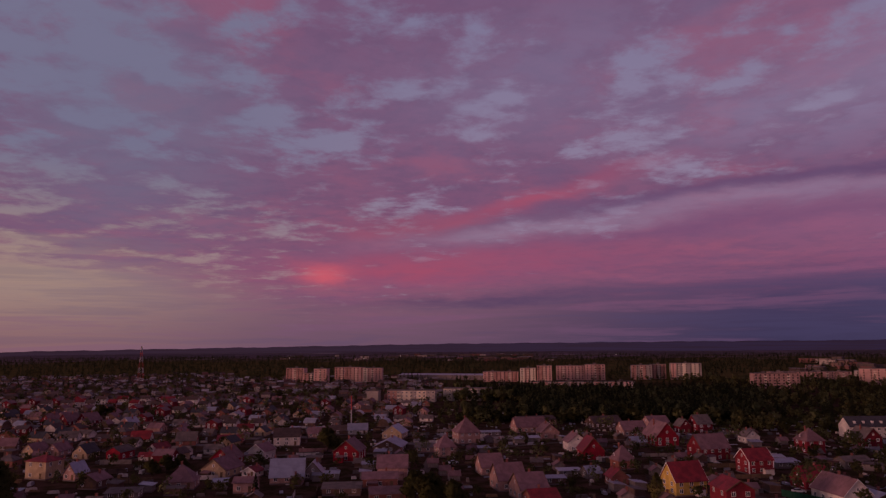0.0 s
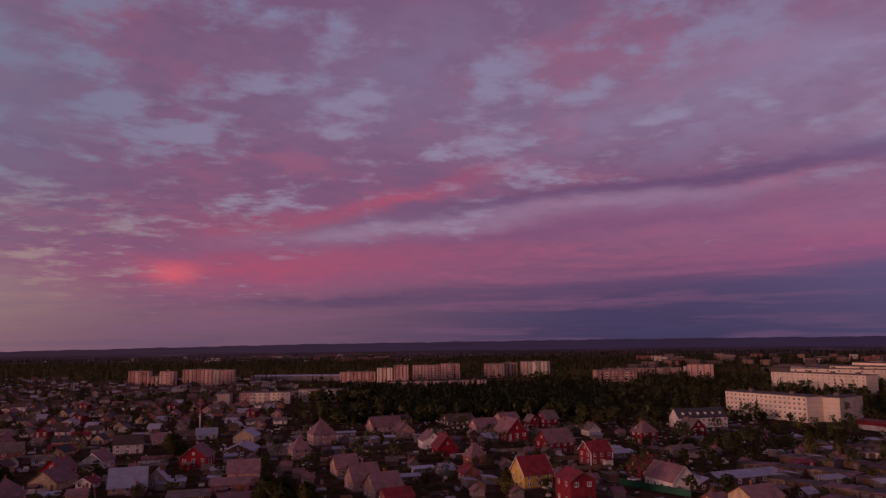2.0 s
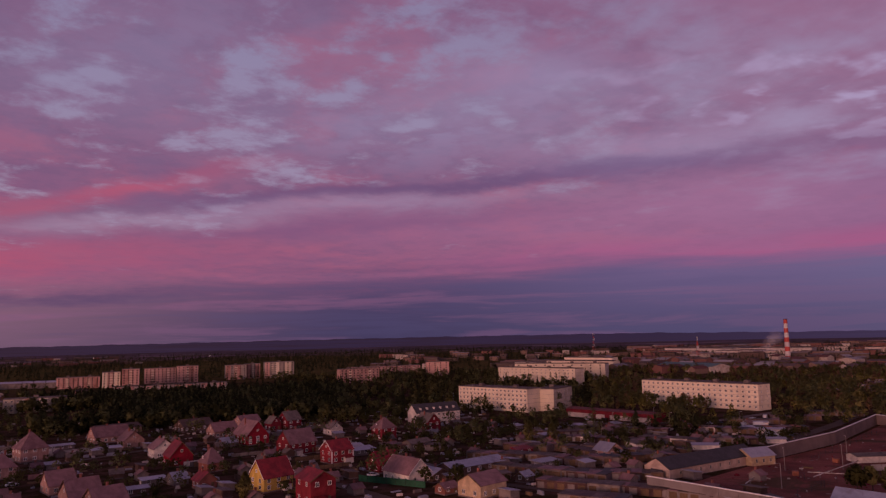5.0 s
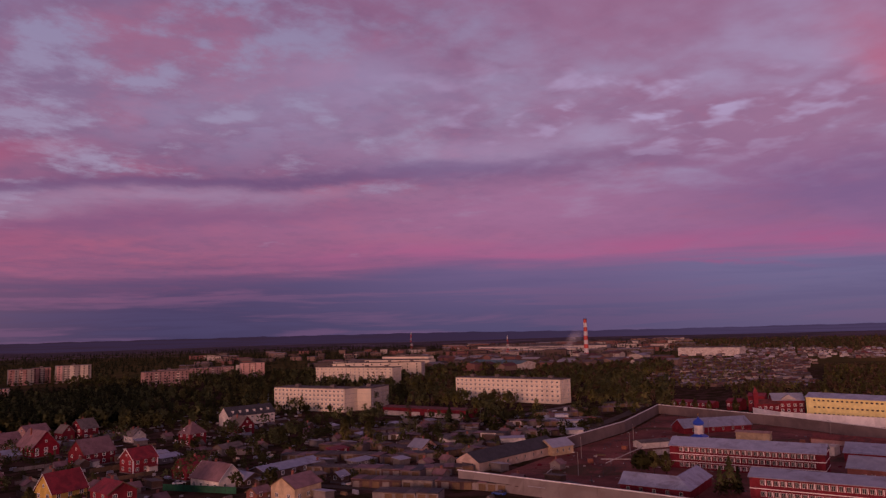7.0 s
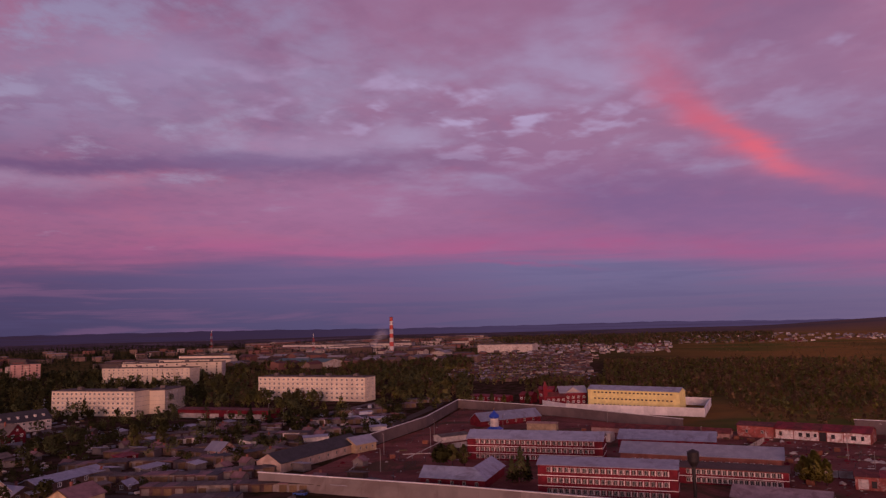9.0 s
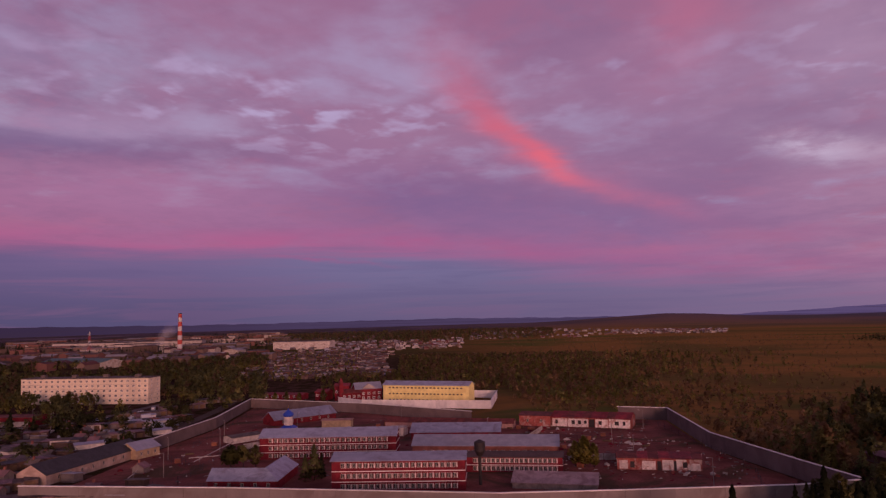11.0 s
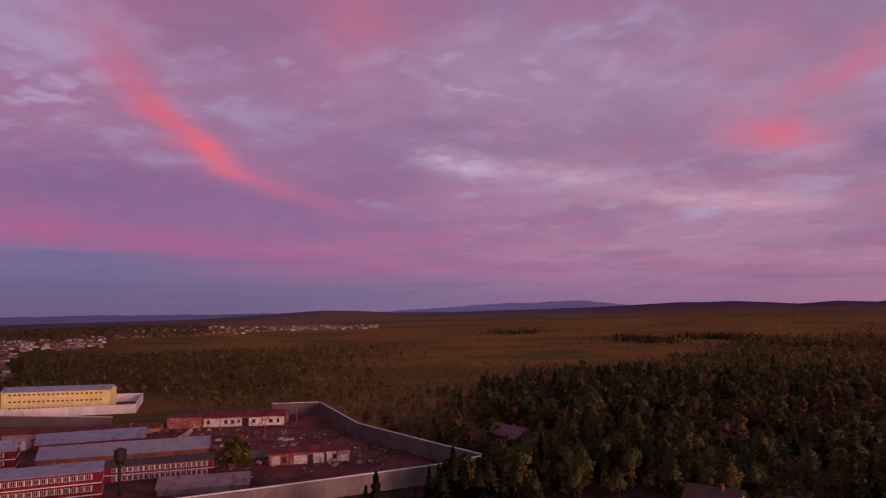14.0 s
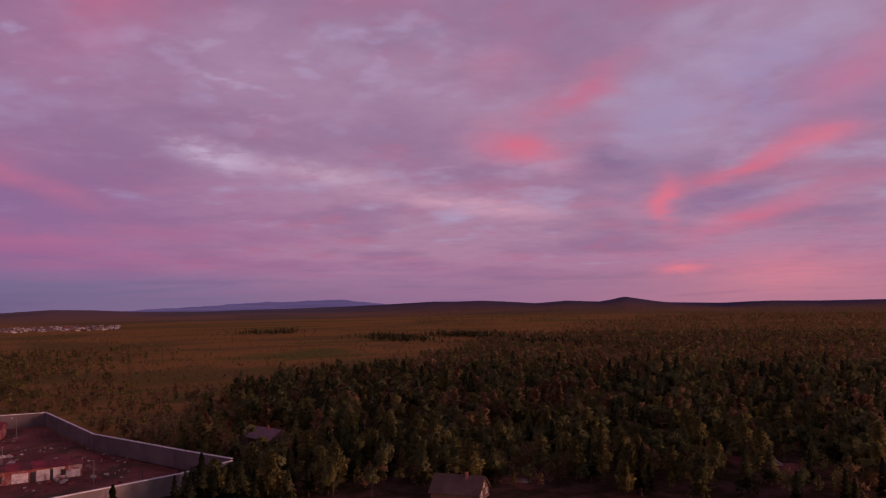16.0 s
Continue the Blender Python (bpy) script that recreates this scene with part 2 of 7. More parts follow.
def mat(name, colour, rough=0.85, vary=0.25, scale=0.35, fine=6.0, bump=0.15, metal=0.0, island=0.0, tint=None, ribs=0.0, apart=0.28):
    """A plain surface with blotches, grain, wear and relief. tint: a second colour for large stains; ribs: metres between roof ribs."""
    m = bpy.data.materials.new(name)
    m.use_nodes = True
    k = Nodes(m.node_tree)
    pos = k.add("ShaderNodeTexCoord").outputs["Object"]
    n1, n2 = k.noise(pos, scale, 5.0, 0.6, 0.4), k.noise(pos, fine, 4.0, 0.6)
    dark = tuple(c * (1 - vary) for c in colour) + (1,)
    light = tuple(min(1, c * (1 + vary)) for c in colour) + (1,)
    col = k.mix(k.step(n1, 0.3, 0.7), dark, light)
    col = k.mix(k.math("MULTIPLY", k.step(n2, 0.42, 0.68), 0.4), col, dark)
    if tint:
        col = k.mix(k.math("MULTIPLY", k.step(k.noise(pos, scale * 0.6, 6.0, 0.65, 1.0), 0.5, 0.66), 0.8), col, tuple(tint) + (1,))
    if island:
        r = k.add("ShaderNodeNewGeometry").outputs["Random Per Island"]
        hue = k.add("ShaderNodeHueSaturation")
        k.put(hue.inputs["Hue"], k.math("ADD", 0.5 - island * 0.08, k.math("MULTIPLY", r, island * 0.16)))
        k.put(hue.inputs["Value"], k.math("ADD", 1.0 - island * 0.6, k.math("MULTIPLY", r, island * 1.2)))
        k.put(hue.inputs["Color"], col)
        col = hue.outputs[0]
    else:
        r = k.add("ShaderNodeObjectInfo").outputs["Random"]
        hue = k.add("ShaderNodeHueSaturation")
        k.put(hue.inputs["Value"], k.math("ADD", 1.0 - apart / 2, k.math("MULTIPLY", r, apart)))
        k.put(hue.inputs["Color"], col)
        col = hue.outputs[0]
    p = k.add("ShaderNodeBsdfPrincipled")
    k.put(p.inputs["Base Color"], col)
    k.put(p.inputs["Roughness"], k.step(n2, 0.2, 0.8, max(0.05, rough - 0.1), min(1, rough + 0.1)))
    p.inputs["Metallic"].default_value = metal
    p.inputs["Specular IOR Level"].default_value = 0.05 if rough > 0.78 else 0.3
    b = k.add("ShaderNodeBump")
    b.inputs["Strength"].default_value = bump
    height = n2
    if ribs:
        sep = k.add("ShaderNodeSeparateXYZ")
        k.put(sep.inputs[0], pos)
        height = k.math("ADD", k.math("SINE", k.math("MULTIPLY", k.math("ADD", sep.outputs[0], sep.outputs[1]), 6.283 / ribs)), n2)
    k.put(b.inputs["Height"], height)
    b.inputs["Distance"].default_value = 0.05
    k.put(p.inputs["Normal"], b.outputs[0])
    k.put(k.add("ShaderNodeOutputMaterial").inputs["Surface"], p.outputs[0])
    MATS[name] = m
    return m


# walls
mat("pink", (0.42, 0.25, 0.215), fine=7, tint=(0.3, 0.17, 0.145))
mat("sand", (0.48, 0.35, 0.22), tint=(0.36, 0.25, 0.155))
mat("brick", (0.29, 0.11, 0.085), fine=9, tint=(0.24, 0.1, 0.08))
mat("redbrick", (0.185, 0.023, 0.032), fine=9, tint=(0.12, 0.018, 0.024))
mat("rough_brick", (0.105, 0.058, 0.055), fine=9, tint=(0.06, 0.036, 0.034))
mat("red", (0.27, 0.018, 0.032), tint=(0.19, 0.02, 0.028))
mat("redm", (0.26, 0.018, 0.026), rough=0.6, tint=(0.19, 0.02, 0.024))
mat("white", (0.66, 0.58, 0.51), tint=(0.48, 0.39, 0.34))
mat("grey", (0.22, 0.18, 0.165), tint=(0.13, 0.105, 0.095))
mat("brown", (0.14, 0.085, 0.066), tint=(0.085, 0.055, 0.042))
mat("ochre", (0.52, 0.34, 0.085), tint=(0.42, 0.26, 0.06))
mat("yellow", (0.78, 0.66, 0.27), vary=0.12, tint=(0.7, 0.56, 0.22))
mat("timber", (0.16, 0.1, 0.06), fine=12)
# roofs
mat("mauve", (0.225, 0.12, 0.125), rough=0.75, ribs=0.5, tint=(0.14, 0.075, 0.078))
mat("pale_mauve", (0.33, 0.235, 0.25), rough=0.6, ribs=0.5, vary=0.25, tint=(0.2, 0.12, 0.13))
mat("tealroof", (0.065, 0.125, 0.125), rough=0.6, ribs=0.5, vary=0.2)
mat("rust", (0.26, 0.09, 0.05), rough=0.75, ribs=0.5)
mat("redroof", (0.21, 0.018, 0.024), rough=0.6, vary=0.4, ribs=0.5, tint=(0.13, 0.02, 0.02))
mat("rust_red", (0.15, 0.035, 0.03), rough=0.75, vary=0.4, ribs=0.5, tint=(0.08, 0.03, 0.025))
mat("brownroof", (0.085, 0.052, 0.045), rough=0.7, ribs=0.5)
mat("greyroof", (0.16, 0.125, 0.115), rough=0.8, ribs=0.6, tint=(0.09, 0.07, 0.065))
mat("darkroof", (0.05, 0.045, 0.05), rough=0.7, ribs=0.5)
mat("steel", (0.32, 0.315, 0.37), rough=0.42, metal=0.25, ribs=0.45, vary=0.15)
mat("blueroof", (0.329, 0.336, 0.421), rough=0.45, metal=0.2, ribs=0.45, vary=0.15, tint=(0.22, 0.2, 0.24))
mat("greenfence", (0.015, 0.085, 0.04), rough=0.5, ribs=0.3)
# large buildings
mat("panel", (0.68, 0.57, 0.43), scale=0.08, vary=0.12, tint=(0.56, 0.46, 0.35))
mat("panel_pink", (0.54, 0.32, 0.27), scale=0.08, vary=0.2, tint=(0.4, 0.2, 0.16))
mat("redstrip", (0.42, 0.23, 0.19), scale=0.3, vary=0.25, tint=(0.24, 0.11, 0.09))
mat("panel_grey", (0.36, 0.30, 0.26), scale=0.08, vary=0.2)
mat("concrete", (0.225, 0.185, 0.175), apart=0.04, scale=0.12, vary=0.14, tint=(0.17, 0.13, 0.12))
mat("concrete_dark", (0.165, 0.12, 0.115), apart=0.08, scale=0.12, vary=0.2)
mat("store_wall", (0.46, 0.34, 0.28), scale=0.3, vary=0.25, tint=(0.36, 0.24, 0.2))
mat("plaster", (0.50, 0.43, 0.38), tint=(0.3, 0.2, 0.17))
mat("whitewash", (0.72, 0.62, 0.57), scale=0.8, vary=0.2, tint=(0.36, 0.14, 0.11))
mat("ruined", (0.32, 0.09, 0.075), scale=0.6, vary=0.35, tint=(0.5, 0.4, 0.36))
mat("soil", (0.21, 0.07, 0.055), scale=0.06, fine=1.2, vary=0.4, tint=(0.065, 0.05, 0.022))
mat("dirt_road", (0.11, 0.075, 0.06), scale=0.05, fine=2.0, tint=(0.11, 0.085, 0.075))
mat("trim", (0.78, 0.72, 0.68), vary=0.1)
mat("blue_dome", (0.03, 0.07, 0.42), rough=0.35, vary=0.1)
mat("gold", (0.7, 0.45, 0.12), rough=0.3, metal=1.0, vary=0.05)
mat("mast_red", (0.42, 0.06, 0.05), rough=0.6, vary=0.1)
mat("mast_white", (0.5, 0.46, 0.45), rough=0.6, vary=0.1)
mat("iron", (0.05, 0.04, 0.04), rough=0.6, metal=0.4)
mat("bark", (0.07, 0.05, 0.04), fine=8)
mat("tyre", (0.02, 0.02, 0.02))
mat("paint_white", (0.6, 0.6, 0.62), rough=0.3, vary=0.05)
mat("paint_dark", (0.06, 0.07, 0.1), rough=0.3, vary=0.05)
mat("paint_blue", (0.05, 0.09, 0.28), rough=0.3, vary=0.05)
# plants
def leaf_mat(name, colour, spread=0.06):
    """Leaves: light falls on them and shines through; each clump and each stretch of wood has its own shade."""
    m = bpy.data.materials.new(name)
    m.use_nodes = True
    k = Nodes(m.node_tree)
    geo = k.add("ShaderNodeNewGeometry")
    r, pos = geo.outputs["Random Per Island"], geo.outputs["Position"]
    stretch = k.step(k.noise(pos, 0.03, 3.0, 0.6), 0.35, 0.65, 0.8, 1.2)
    hue = k.add("ShaderNodeHueSaturation")
    k.put(hue.inputs["Hue"], k.math("ADD", 0.488, k.math("MULTIPLY", k.noise(pos, 0.11, 2.0), 0.024)))
    stretch = k.math("MULTIPLY", stretch, k.step(k.noise(pos, 0.16, 2.0, 0.5), 0.32, 0.68, 0.87, 1.13))
    k.put(hue.inputs["Value"], k.math("MULTIPLY", stretch, k.math("ADD", 1 - spread, k.math("MULTIPLY", r, 2 * spread))))
    hue.inputs["Color"].default_value = (*colour, 1)
    d, t, mixer = k.add("ShaderNodeBsdfDiffuse"), k.add("ShaderNodeBsdfTranslucent"), k.add("ShaderNodeMixShader")
    k.put(d.inputs["Color"], hue.outputs[0])
    k.put(t.inputs["Color"], hue.outputs[0])
    mixer.inputs[0].default_value = 0.4
    k.put(mixer.inputs[1], d.outputs[0])
    k.put(mixer.inputs[2], t.outputs[0])
    k.put(k.add("ShaderNodeOutputMaterial").inputs["Surface"], mixer.outputs[0])
    MATS[name] = m


leaf_mat("spruce", (0.055, 0.06, 0.028))
leaf_mat("leaf_dark", (0.084, 0.082, 0.03))
leaf_mat("pine", (0.15, 0.15, 0.06))
leaf_mat("leaf_olive", (0.22, 0.195, 0.068))
leaf_mat("leaf_young", (0.29, 0.25, 0.065))
leaf_mat("twig_brown", (0.30, 0.182, 0.09))


def glass_mat():
    m = bpy.data.materials.new("pane")
    m.use_nodes = True
    p = m.node_tree.nodes["Principled BSDF"]
    p.inputs["Base Color"].default_value = (0.03, 0.028, 0.035, 1)
    p.inputs["Roughness"].default_value = 0.08
    MATS["pane"] = m


glass_mat()


def mixed_houses_mat(name, colours):
    """One surface for many far houses, each with its own colour."""
    m = bpy.data.materials.new(name)
    m.use_nodes = True
    k = Nodes(m.node_tree)
    r = k.add("ShaderNodeNewGeometry").outputs["Random Per Island"]
    ramp = k.add("ShaderNodeValToRGB")
    ramp.color_ramp.interpolation = "CONSTANT"
    while len(ramp.color_ramp.elements) < len(colours):
        ramp.color_ramp.elements.new(0.5)
    for n, c in enumerate(colours):
        ramp.color_ramp.elements[n].position = n / len(colours)
        ramp.color_ramp.elements[n].color = (*c, 1)
    k.put(ramp.inputs[0], r)
    n = k.noise(k.add("ShaderNodeTexCoord").outputs["Object"], 0.8, 4.0)
    col = k.mix(k.step(n, 0.4, 0.7, 0.0, 0.5), ramp.outputs[0], (0.1, 0.075, 0.065, 1))
    p = k.add("ShaderNodeBsdfPrincipled")
    k.put(p.inputs["Base Color"], col)
    p.inputs["Roughness"].default_value = 0.85
    p.inputs["Specular IOR Level"].default_value = 0.1
    k.put(k.add("ShaderNodeOutputMaterial").inputs["Surface"], p.outputs[0])
    MATS[name] = m


mixed_houses_mat("far_walls", [(0.46, 0.38, 0.32), (0.2, 0.09, 0.075), (0.10, 0.065, 0.055), (0.22, 0.14, 0.11), (0.12, 0.09, 0.08)])
mixed_houses_mat("village_walls", [(0.55, 0.48, 0.43), (0.3, 0.24, 0.21), (0.2, 0.11, 0.09), (0.16, 0.12, 0.1)])
mixed_houses_mat("village_roofs", [(0.3, 0.27, 0.29), (0.48, 0.44, 0.46), (0.14, 0.09, 0.09), (0.2, 0.05, 0.055), (0.12, 0.09, 0.09), (0.17, 0.12, 0.12)])
mixed_houses_mat("far_roofs", [(0.14, 0.095, 0.09), (0.13, 0.05, 0.05), (0.22, 0.19, 0.2), (0.08, 0.055, 0.05), (0.34, 0.31, 0.33), (0.11, 0.08, 0.078)])

# ---- ground: one sheet that rises to low hills on the horizon ----
HORIZON = [(-180, -0.3), (-60, -0.42), (-31, -0.43), (-14, -0.26), (0, -0.1), (18, -0.04), (31, -0.02), (45, -0.05), (56, -0.2), (62, -0.22), (76, -0.18), (84, -0.3),
           (90, -0.35), (96, -0.42), (99, -0.28), (101.5, -0.17), (104, -0.05), (106.8, 0.1), (109, 0.08), (111, 0.15), (112.4, 0.18), (114, 0.0), (116.5, -0.35), (120, -0.95), (180, -0.95)]
# the nearer ridge: a low hill, then the dark range with its rounded tops
RIDGE = [(-180, -1.6), (70, -1.6), (80, -0.95), (85, -0.6), (88.5, -0.38), (92.3, -0.19), (95, -0.27), (98, -0.47), (103, -0.55), (108, -0.47), (113, -0.36), (115.6, -0.24), (119.6, -0.05), (121.5, -0.07),
         (123.3, -0.03), (125.5, -0.16), (127.7, -0.34), (130, -0.2), (132.4, -0.34), (133.4, -0.2), (134.3, 0.0), (135.2, -0.14), (136.6, -0.38), (138.6, -0.6), (141.4, -0.82), (143, -0.6), (144.6, -0.46), (147.6, -0.63), (151.6, -0.53), (180, -0.6)]
HA, HE = np.array(HORIZON).T
RA, RE = np.array(RIDGE).T
NEAR, FAR = 3600.0, 4800.0


def smooth(a, b, v):
    s = np.clip((v - a) / (b - a), 0, 1)
    return s * s * (3 - 2 * s)


def ground_z(x, y):
    """Height of the land: level round the town, then rolling, up to the ridge on the horizon."""
    r, az = np.hypot(x, y), np.degrees(np.arctan2(x, y))
    hill = (50 + NEAR * np.tan(np.radians(np.interp(az, RA, RE)))) * smooth(2500, NEAR, r) ** 1.3 * (1 - 0.6 * smooth(NEAR, 4150, r))
    roll = 5 * np.sin(x / 310 + 1) * np.sin(y / 420) * smooth(1300, 2600, r) * (1 - smooth(3600, 4600, r))
    return np.maximum(hill, 0) + roll


def ground_mat():
    m = bpy.data.materials.new("land")
    m.use_nodes = True
    k = Nodes(m.node_tree)
    pos = k.add("ShaderNodeNewGeometry").outputs["Position"]
    sep = k.add("ShaderNodeSeparateXYZ")
    k.put(sep.inputs[0], pos)
    r = k.math("SQRT", k.math("ADD", k.math("MULTIPLY", sep.outputs[0], sep.outputs[0]), k.math("MULTIPLY", sep.outputs[1], sep.outputs[1])))
    az = k.math("MULTIPLY", k.math("ARCTAN2", sep.outputs[0], sep.outputs[1]), 57.29578)
    n1, n2, n3 = k.noise(pos, 0.02, 6.0, 0.6, 0.5), k.noise(pos, 0.12, 5.0, 0.6), k.noise(pos, 0.7, 4.0, 0.6)
    town = k.mix(k.step(n2, 0.38, 0.62), (0.036, 0.028, 0.012, 1), (0.095, 0.05, 0.038, 1))
    town = k.mix(k.math("MULTIPLY", k.step(n3, 0.5, 0.72), 0.4), town, (0.075, 0.050, 0.038, 1))
    band = k.noise(k.xyz(k.math("MULTIPLY", az, 0.035), k.math("MULTIPLY", k.math("LOGARITHM", r, 2.718), 3.0)), 1.6, 3.0, 0.5, 0.5)
    plain = k.mix(k.step(band, 0.36, 0.52), (0.19, 0.128, 0.042, 1), (0.325, 0.165, 0.052, 1))
    plain = k.mix(k.step(band, 0.54, 0.66), plain, (0.15, 0.14, 0.036, 1))
    plain = k.mix(k.math("MULTIPLY", k.step(n2, 0.4, 0.7), 0.35), plain, (0.10, 0.07, 0.028, 1))
    wild = k.mix(k.step(n1, 0.35, 0.65), (0.075, 0.07, 0.024, 1), (0.13, 0.088, 0.034, 1))
    wild = k.mix(k.math("MULTIPLY", k.step(n2, 0.45, 0.7), 0.45), wild, (0.05, 0.038, 0.014, 1))
    # long far fields and clearings, some haze put into their lilac colour
    lanes = k.noise(k.xyz(k.math("MULTIPLY", sep.outputs[0], 0.0016), k.math("MULTIPLY", sep.outputs[1], 0.0016)), 3.0, 4.0, 0.5, 0.3)
    fields = k.mix(k.step(lanes, 0.44, 0.62), wild, (0.19, 0.12, 0.14, 1))
    east = k.step(az, 69.0, 86.0)
    far = k.mix(k.math("MULTIPLY", k.step(r, 1900.0, 2600.0), k.math("SUBTRACT", 1.0, east)), wild, fields)
    far = k.mix(k.math("MULTIPLY", east, k.step(r, 420.0, 560.0)), far, plain)
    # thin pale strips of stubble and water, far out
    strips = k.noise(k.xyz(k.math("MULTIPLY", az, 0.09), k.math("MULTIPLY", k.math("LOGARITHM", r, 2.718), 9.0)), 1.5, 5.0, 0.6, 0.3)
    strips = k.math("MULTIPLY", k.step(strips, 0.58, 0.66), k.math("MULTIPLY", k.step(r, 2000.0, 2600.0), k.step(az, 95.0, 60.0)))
    # dusk haze painted into the base colour: violet-blue, growing with distance
    far_haze = k.mix(k.step(az, 56.0, 96.0), (0.11, 0.085, 0.12, 1), (0.115, 0.10, 0.165, 1))
    far = k.mix(k.step(r, 2000.0, 3700.0, 0.0, k.step(az, 84.0, 112.0, 0.65, 0.9)), far, k.mix(k.step(az, 108.0, 120.0), far_haze, (0.055, 0.055, 0.115, 1)))
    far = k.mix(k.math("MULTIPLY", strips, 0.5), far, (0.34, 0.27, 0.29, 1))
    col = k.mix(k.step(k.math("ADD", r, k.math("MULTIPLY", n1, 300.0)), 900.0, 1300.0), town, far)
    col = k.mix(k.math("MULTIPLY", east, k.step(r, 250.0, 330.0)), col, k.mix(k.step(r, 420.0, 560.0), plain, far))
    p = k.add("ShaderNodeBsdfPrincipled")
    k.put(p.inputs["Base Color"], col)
    p.inputs["Roughness"].default_value = 0.95
    p.inputs["Specular IOR Level"].default_value = 0.0
    b = k.add("ShaderNodeBump")
    b.inputs["Strength"].default_value, b.inputs["Distance"].default_value = 0.6, 0.4
    k.put(b.inputs["Height"], k.math("ADD", n2, n3))
    k.put(p.inputs["Normal"], b.outputs[0])
    k.put(k.add("ShaderNodeOutputMaterial").inputs["Surface"], p.outputs[0])
    MATS["land"] = m


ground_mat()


def raw_mesh(name, verts, faces, mats, index=None):
    me = bpy.data.meshes.new(name)
    me.from_pydata([tuple(v) for v in verts], [], [tuple(f) for f in faces])
    for m in mats:
        me.materials.append(MATS[m])
    if index is not None:
        me.polygons.foreach_set("material_index", np.asarray(index, dtype=np.int32))
    me.update()
    return me


def build_ground():
    radii = np.r_[0.01, 40 * 1.085 ** np.arange(0, 60)]
    radii = np.r_[radii[radii < 2900], np.arange(2900, 4800, 100), 4800, 4860, 4930, 4985]
    az = np.radians(np.r_[np.arange(-180, 60, 1.0), np.arange(60, 156, 0.4), np.arange(156, 180, 1.0)])
    rr, aa = np.meshgrid(radii, az, indexing="ij")
    x, y = rr * np.sin(aa), rr * np.cos(aa)
    v = np.stack([x, y, ground_z(x, y)], -1).reshape(-1, 3)
    n = len(az)
    faces = [(i * n + j, i * n + (j + 1) % n, (i + 1) * n + (j + 1) % n, (i + 1) * n + j) for i in range(len(radii) - 1) for j in range(n)]
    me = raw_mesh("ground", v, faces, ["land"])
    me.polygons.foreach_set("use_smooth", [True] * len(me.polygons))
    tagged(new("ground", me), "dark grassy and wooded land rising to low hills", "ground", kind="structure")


build_ground()


def backdrop_mat():
    """The farthest hills: dusk haze put into a glowing violet-blue, with faint level bands."""
    m = bpy.data.materials.new("hill_haze_glow")
    m.use_nodes = True
    k = Nodes(m.node_tree)
    sep = k.add("ShaderNodeSeparateXYZ")
    k.put(sep.inputs[0], k.add("ShaderNodeNewGeometry").outputs["Position"])
    az = k.math("MULTIPLY", k.math("ARCTAN2", sep.outputs[0], sep.outputs[1]), 57.29578)
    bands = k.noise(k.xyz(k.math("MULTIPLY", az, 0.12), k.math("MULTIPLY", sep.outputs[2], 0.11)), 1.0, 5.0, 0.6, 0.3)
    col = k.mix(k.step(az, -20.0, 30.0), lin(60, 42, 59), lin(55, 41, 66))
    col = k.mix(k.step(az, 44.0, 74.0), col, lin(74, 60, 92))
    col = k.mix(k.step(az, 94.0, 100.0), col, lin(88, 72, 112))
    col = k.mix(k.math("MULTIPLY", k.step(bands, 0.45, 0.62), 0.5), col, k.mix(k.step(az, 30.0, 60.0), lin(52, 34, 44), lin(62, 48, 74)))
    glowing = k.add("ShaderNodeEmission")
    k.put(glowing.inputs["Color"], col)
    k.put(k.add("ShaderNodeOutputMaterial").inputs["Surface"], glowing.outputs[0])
    MATS["hill_haze_glow"] = m


def build_backdrop():
    """A self-lit ring of hills on the horizon, so far off that it stands still."""
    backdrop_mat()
    az = np.r_[np.arange(-180, -34, 2.0), np.arange(-34, 156, 0.5), np.arange(156, 180, 2.0)]
    rough = 2.2 * np.sin(az * 1.7) * np.sin(az * 0.61 + 1) + 1.3 * np.sin(az * 4.3)
    top = 50 + FAR * np.tan(np.radians(np.interp(az, HA, HE))) + rough
    verts, n = [], len(az)
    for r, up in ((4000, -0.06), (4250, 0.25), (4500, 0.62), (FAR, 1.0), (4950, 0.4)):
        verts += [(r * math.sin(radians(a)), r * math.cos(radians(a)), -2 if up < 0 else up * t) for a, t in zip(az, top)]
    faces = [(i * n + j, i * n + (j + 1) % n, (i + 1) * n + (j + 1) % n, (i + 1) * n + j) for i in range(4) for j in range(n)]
    me = raw_mesh("backdrop", verts, faces, ["hill_haze_glow"])
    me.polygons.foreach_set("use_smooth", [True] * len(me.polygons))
    tagged(new("backdrop", me), "self-lit hills on the far horizon, violet-blue with painted haze", "hills", kind="structure")


build_backdrop()


# ---- mesh helpers ----
def part(name, bm, material, parent=None, label=""):
    """Links a bmesh as one mesh object under a thing or a part."""
    me = bpy.data.meshes.new(name)
    bm.to_mesh(me)
    bm.free()
    for m in ([material] if isinstance(material, str) else material):
        me.materials.append(MATS[m])
    ob = new(name, me)
    ob.parent = parent
    return tagged(ob, label)


def share(name, me, parent, at, turn=0.0, scale=(1, 1, 1)):
    """Another object on a mesh that exists, under its parent."""
    ob = new(name, me)
    ob.parent = parent
    ob.matrix_basis = Matrix.LocRotScale(at, Euler((0, 0, turn)), scale)
    return ob


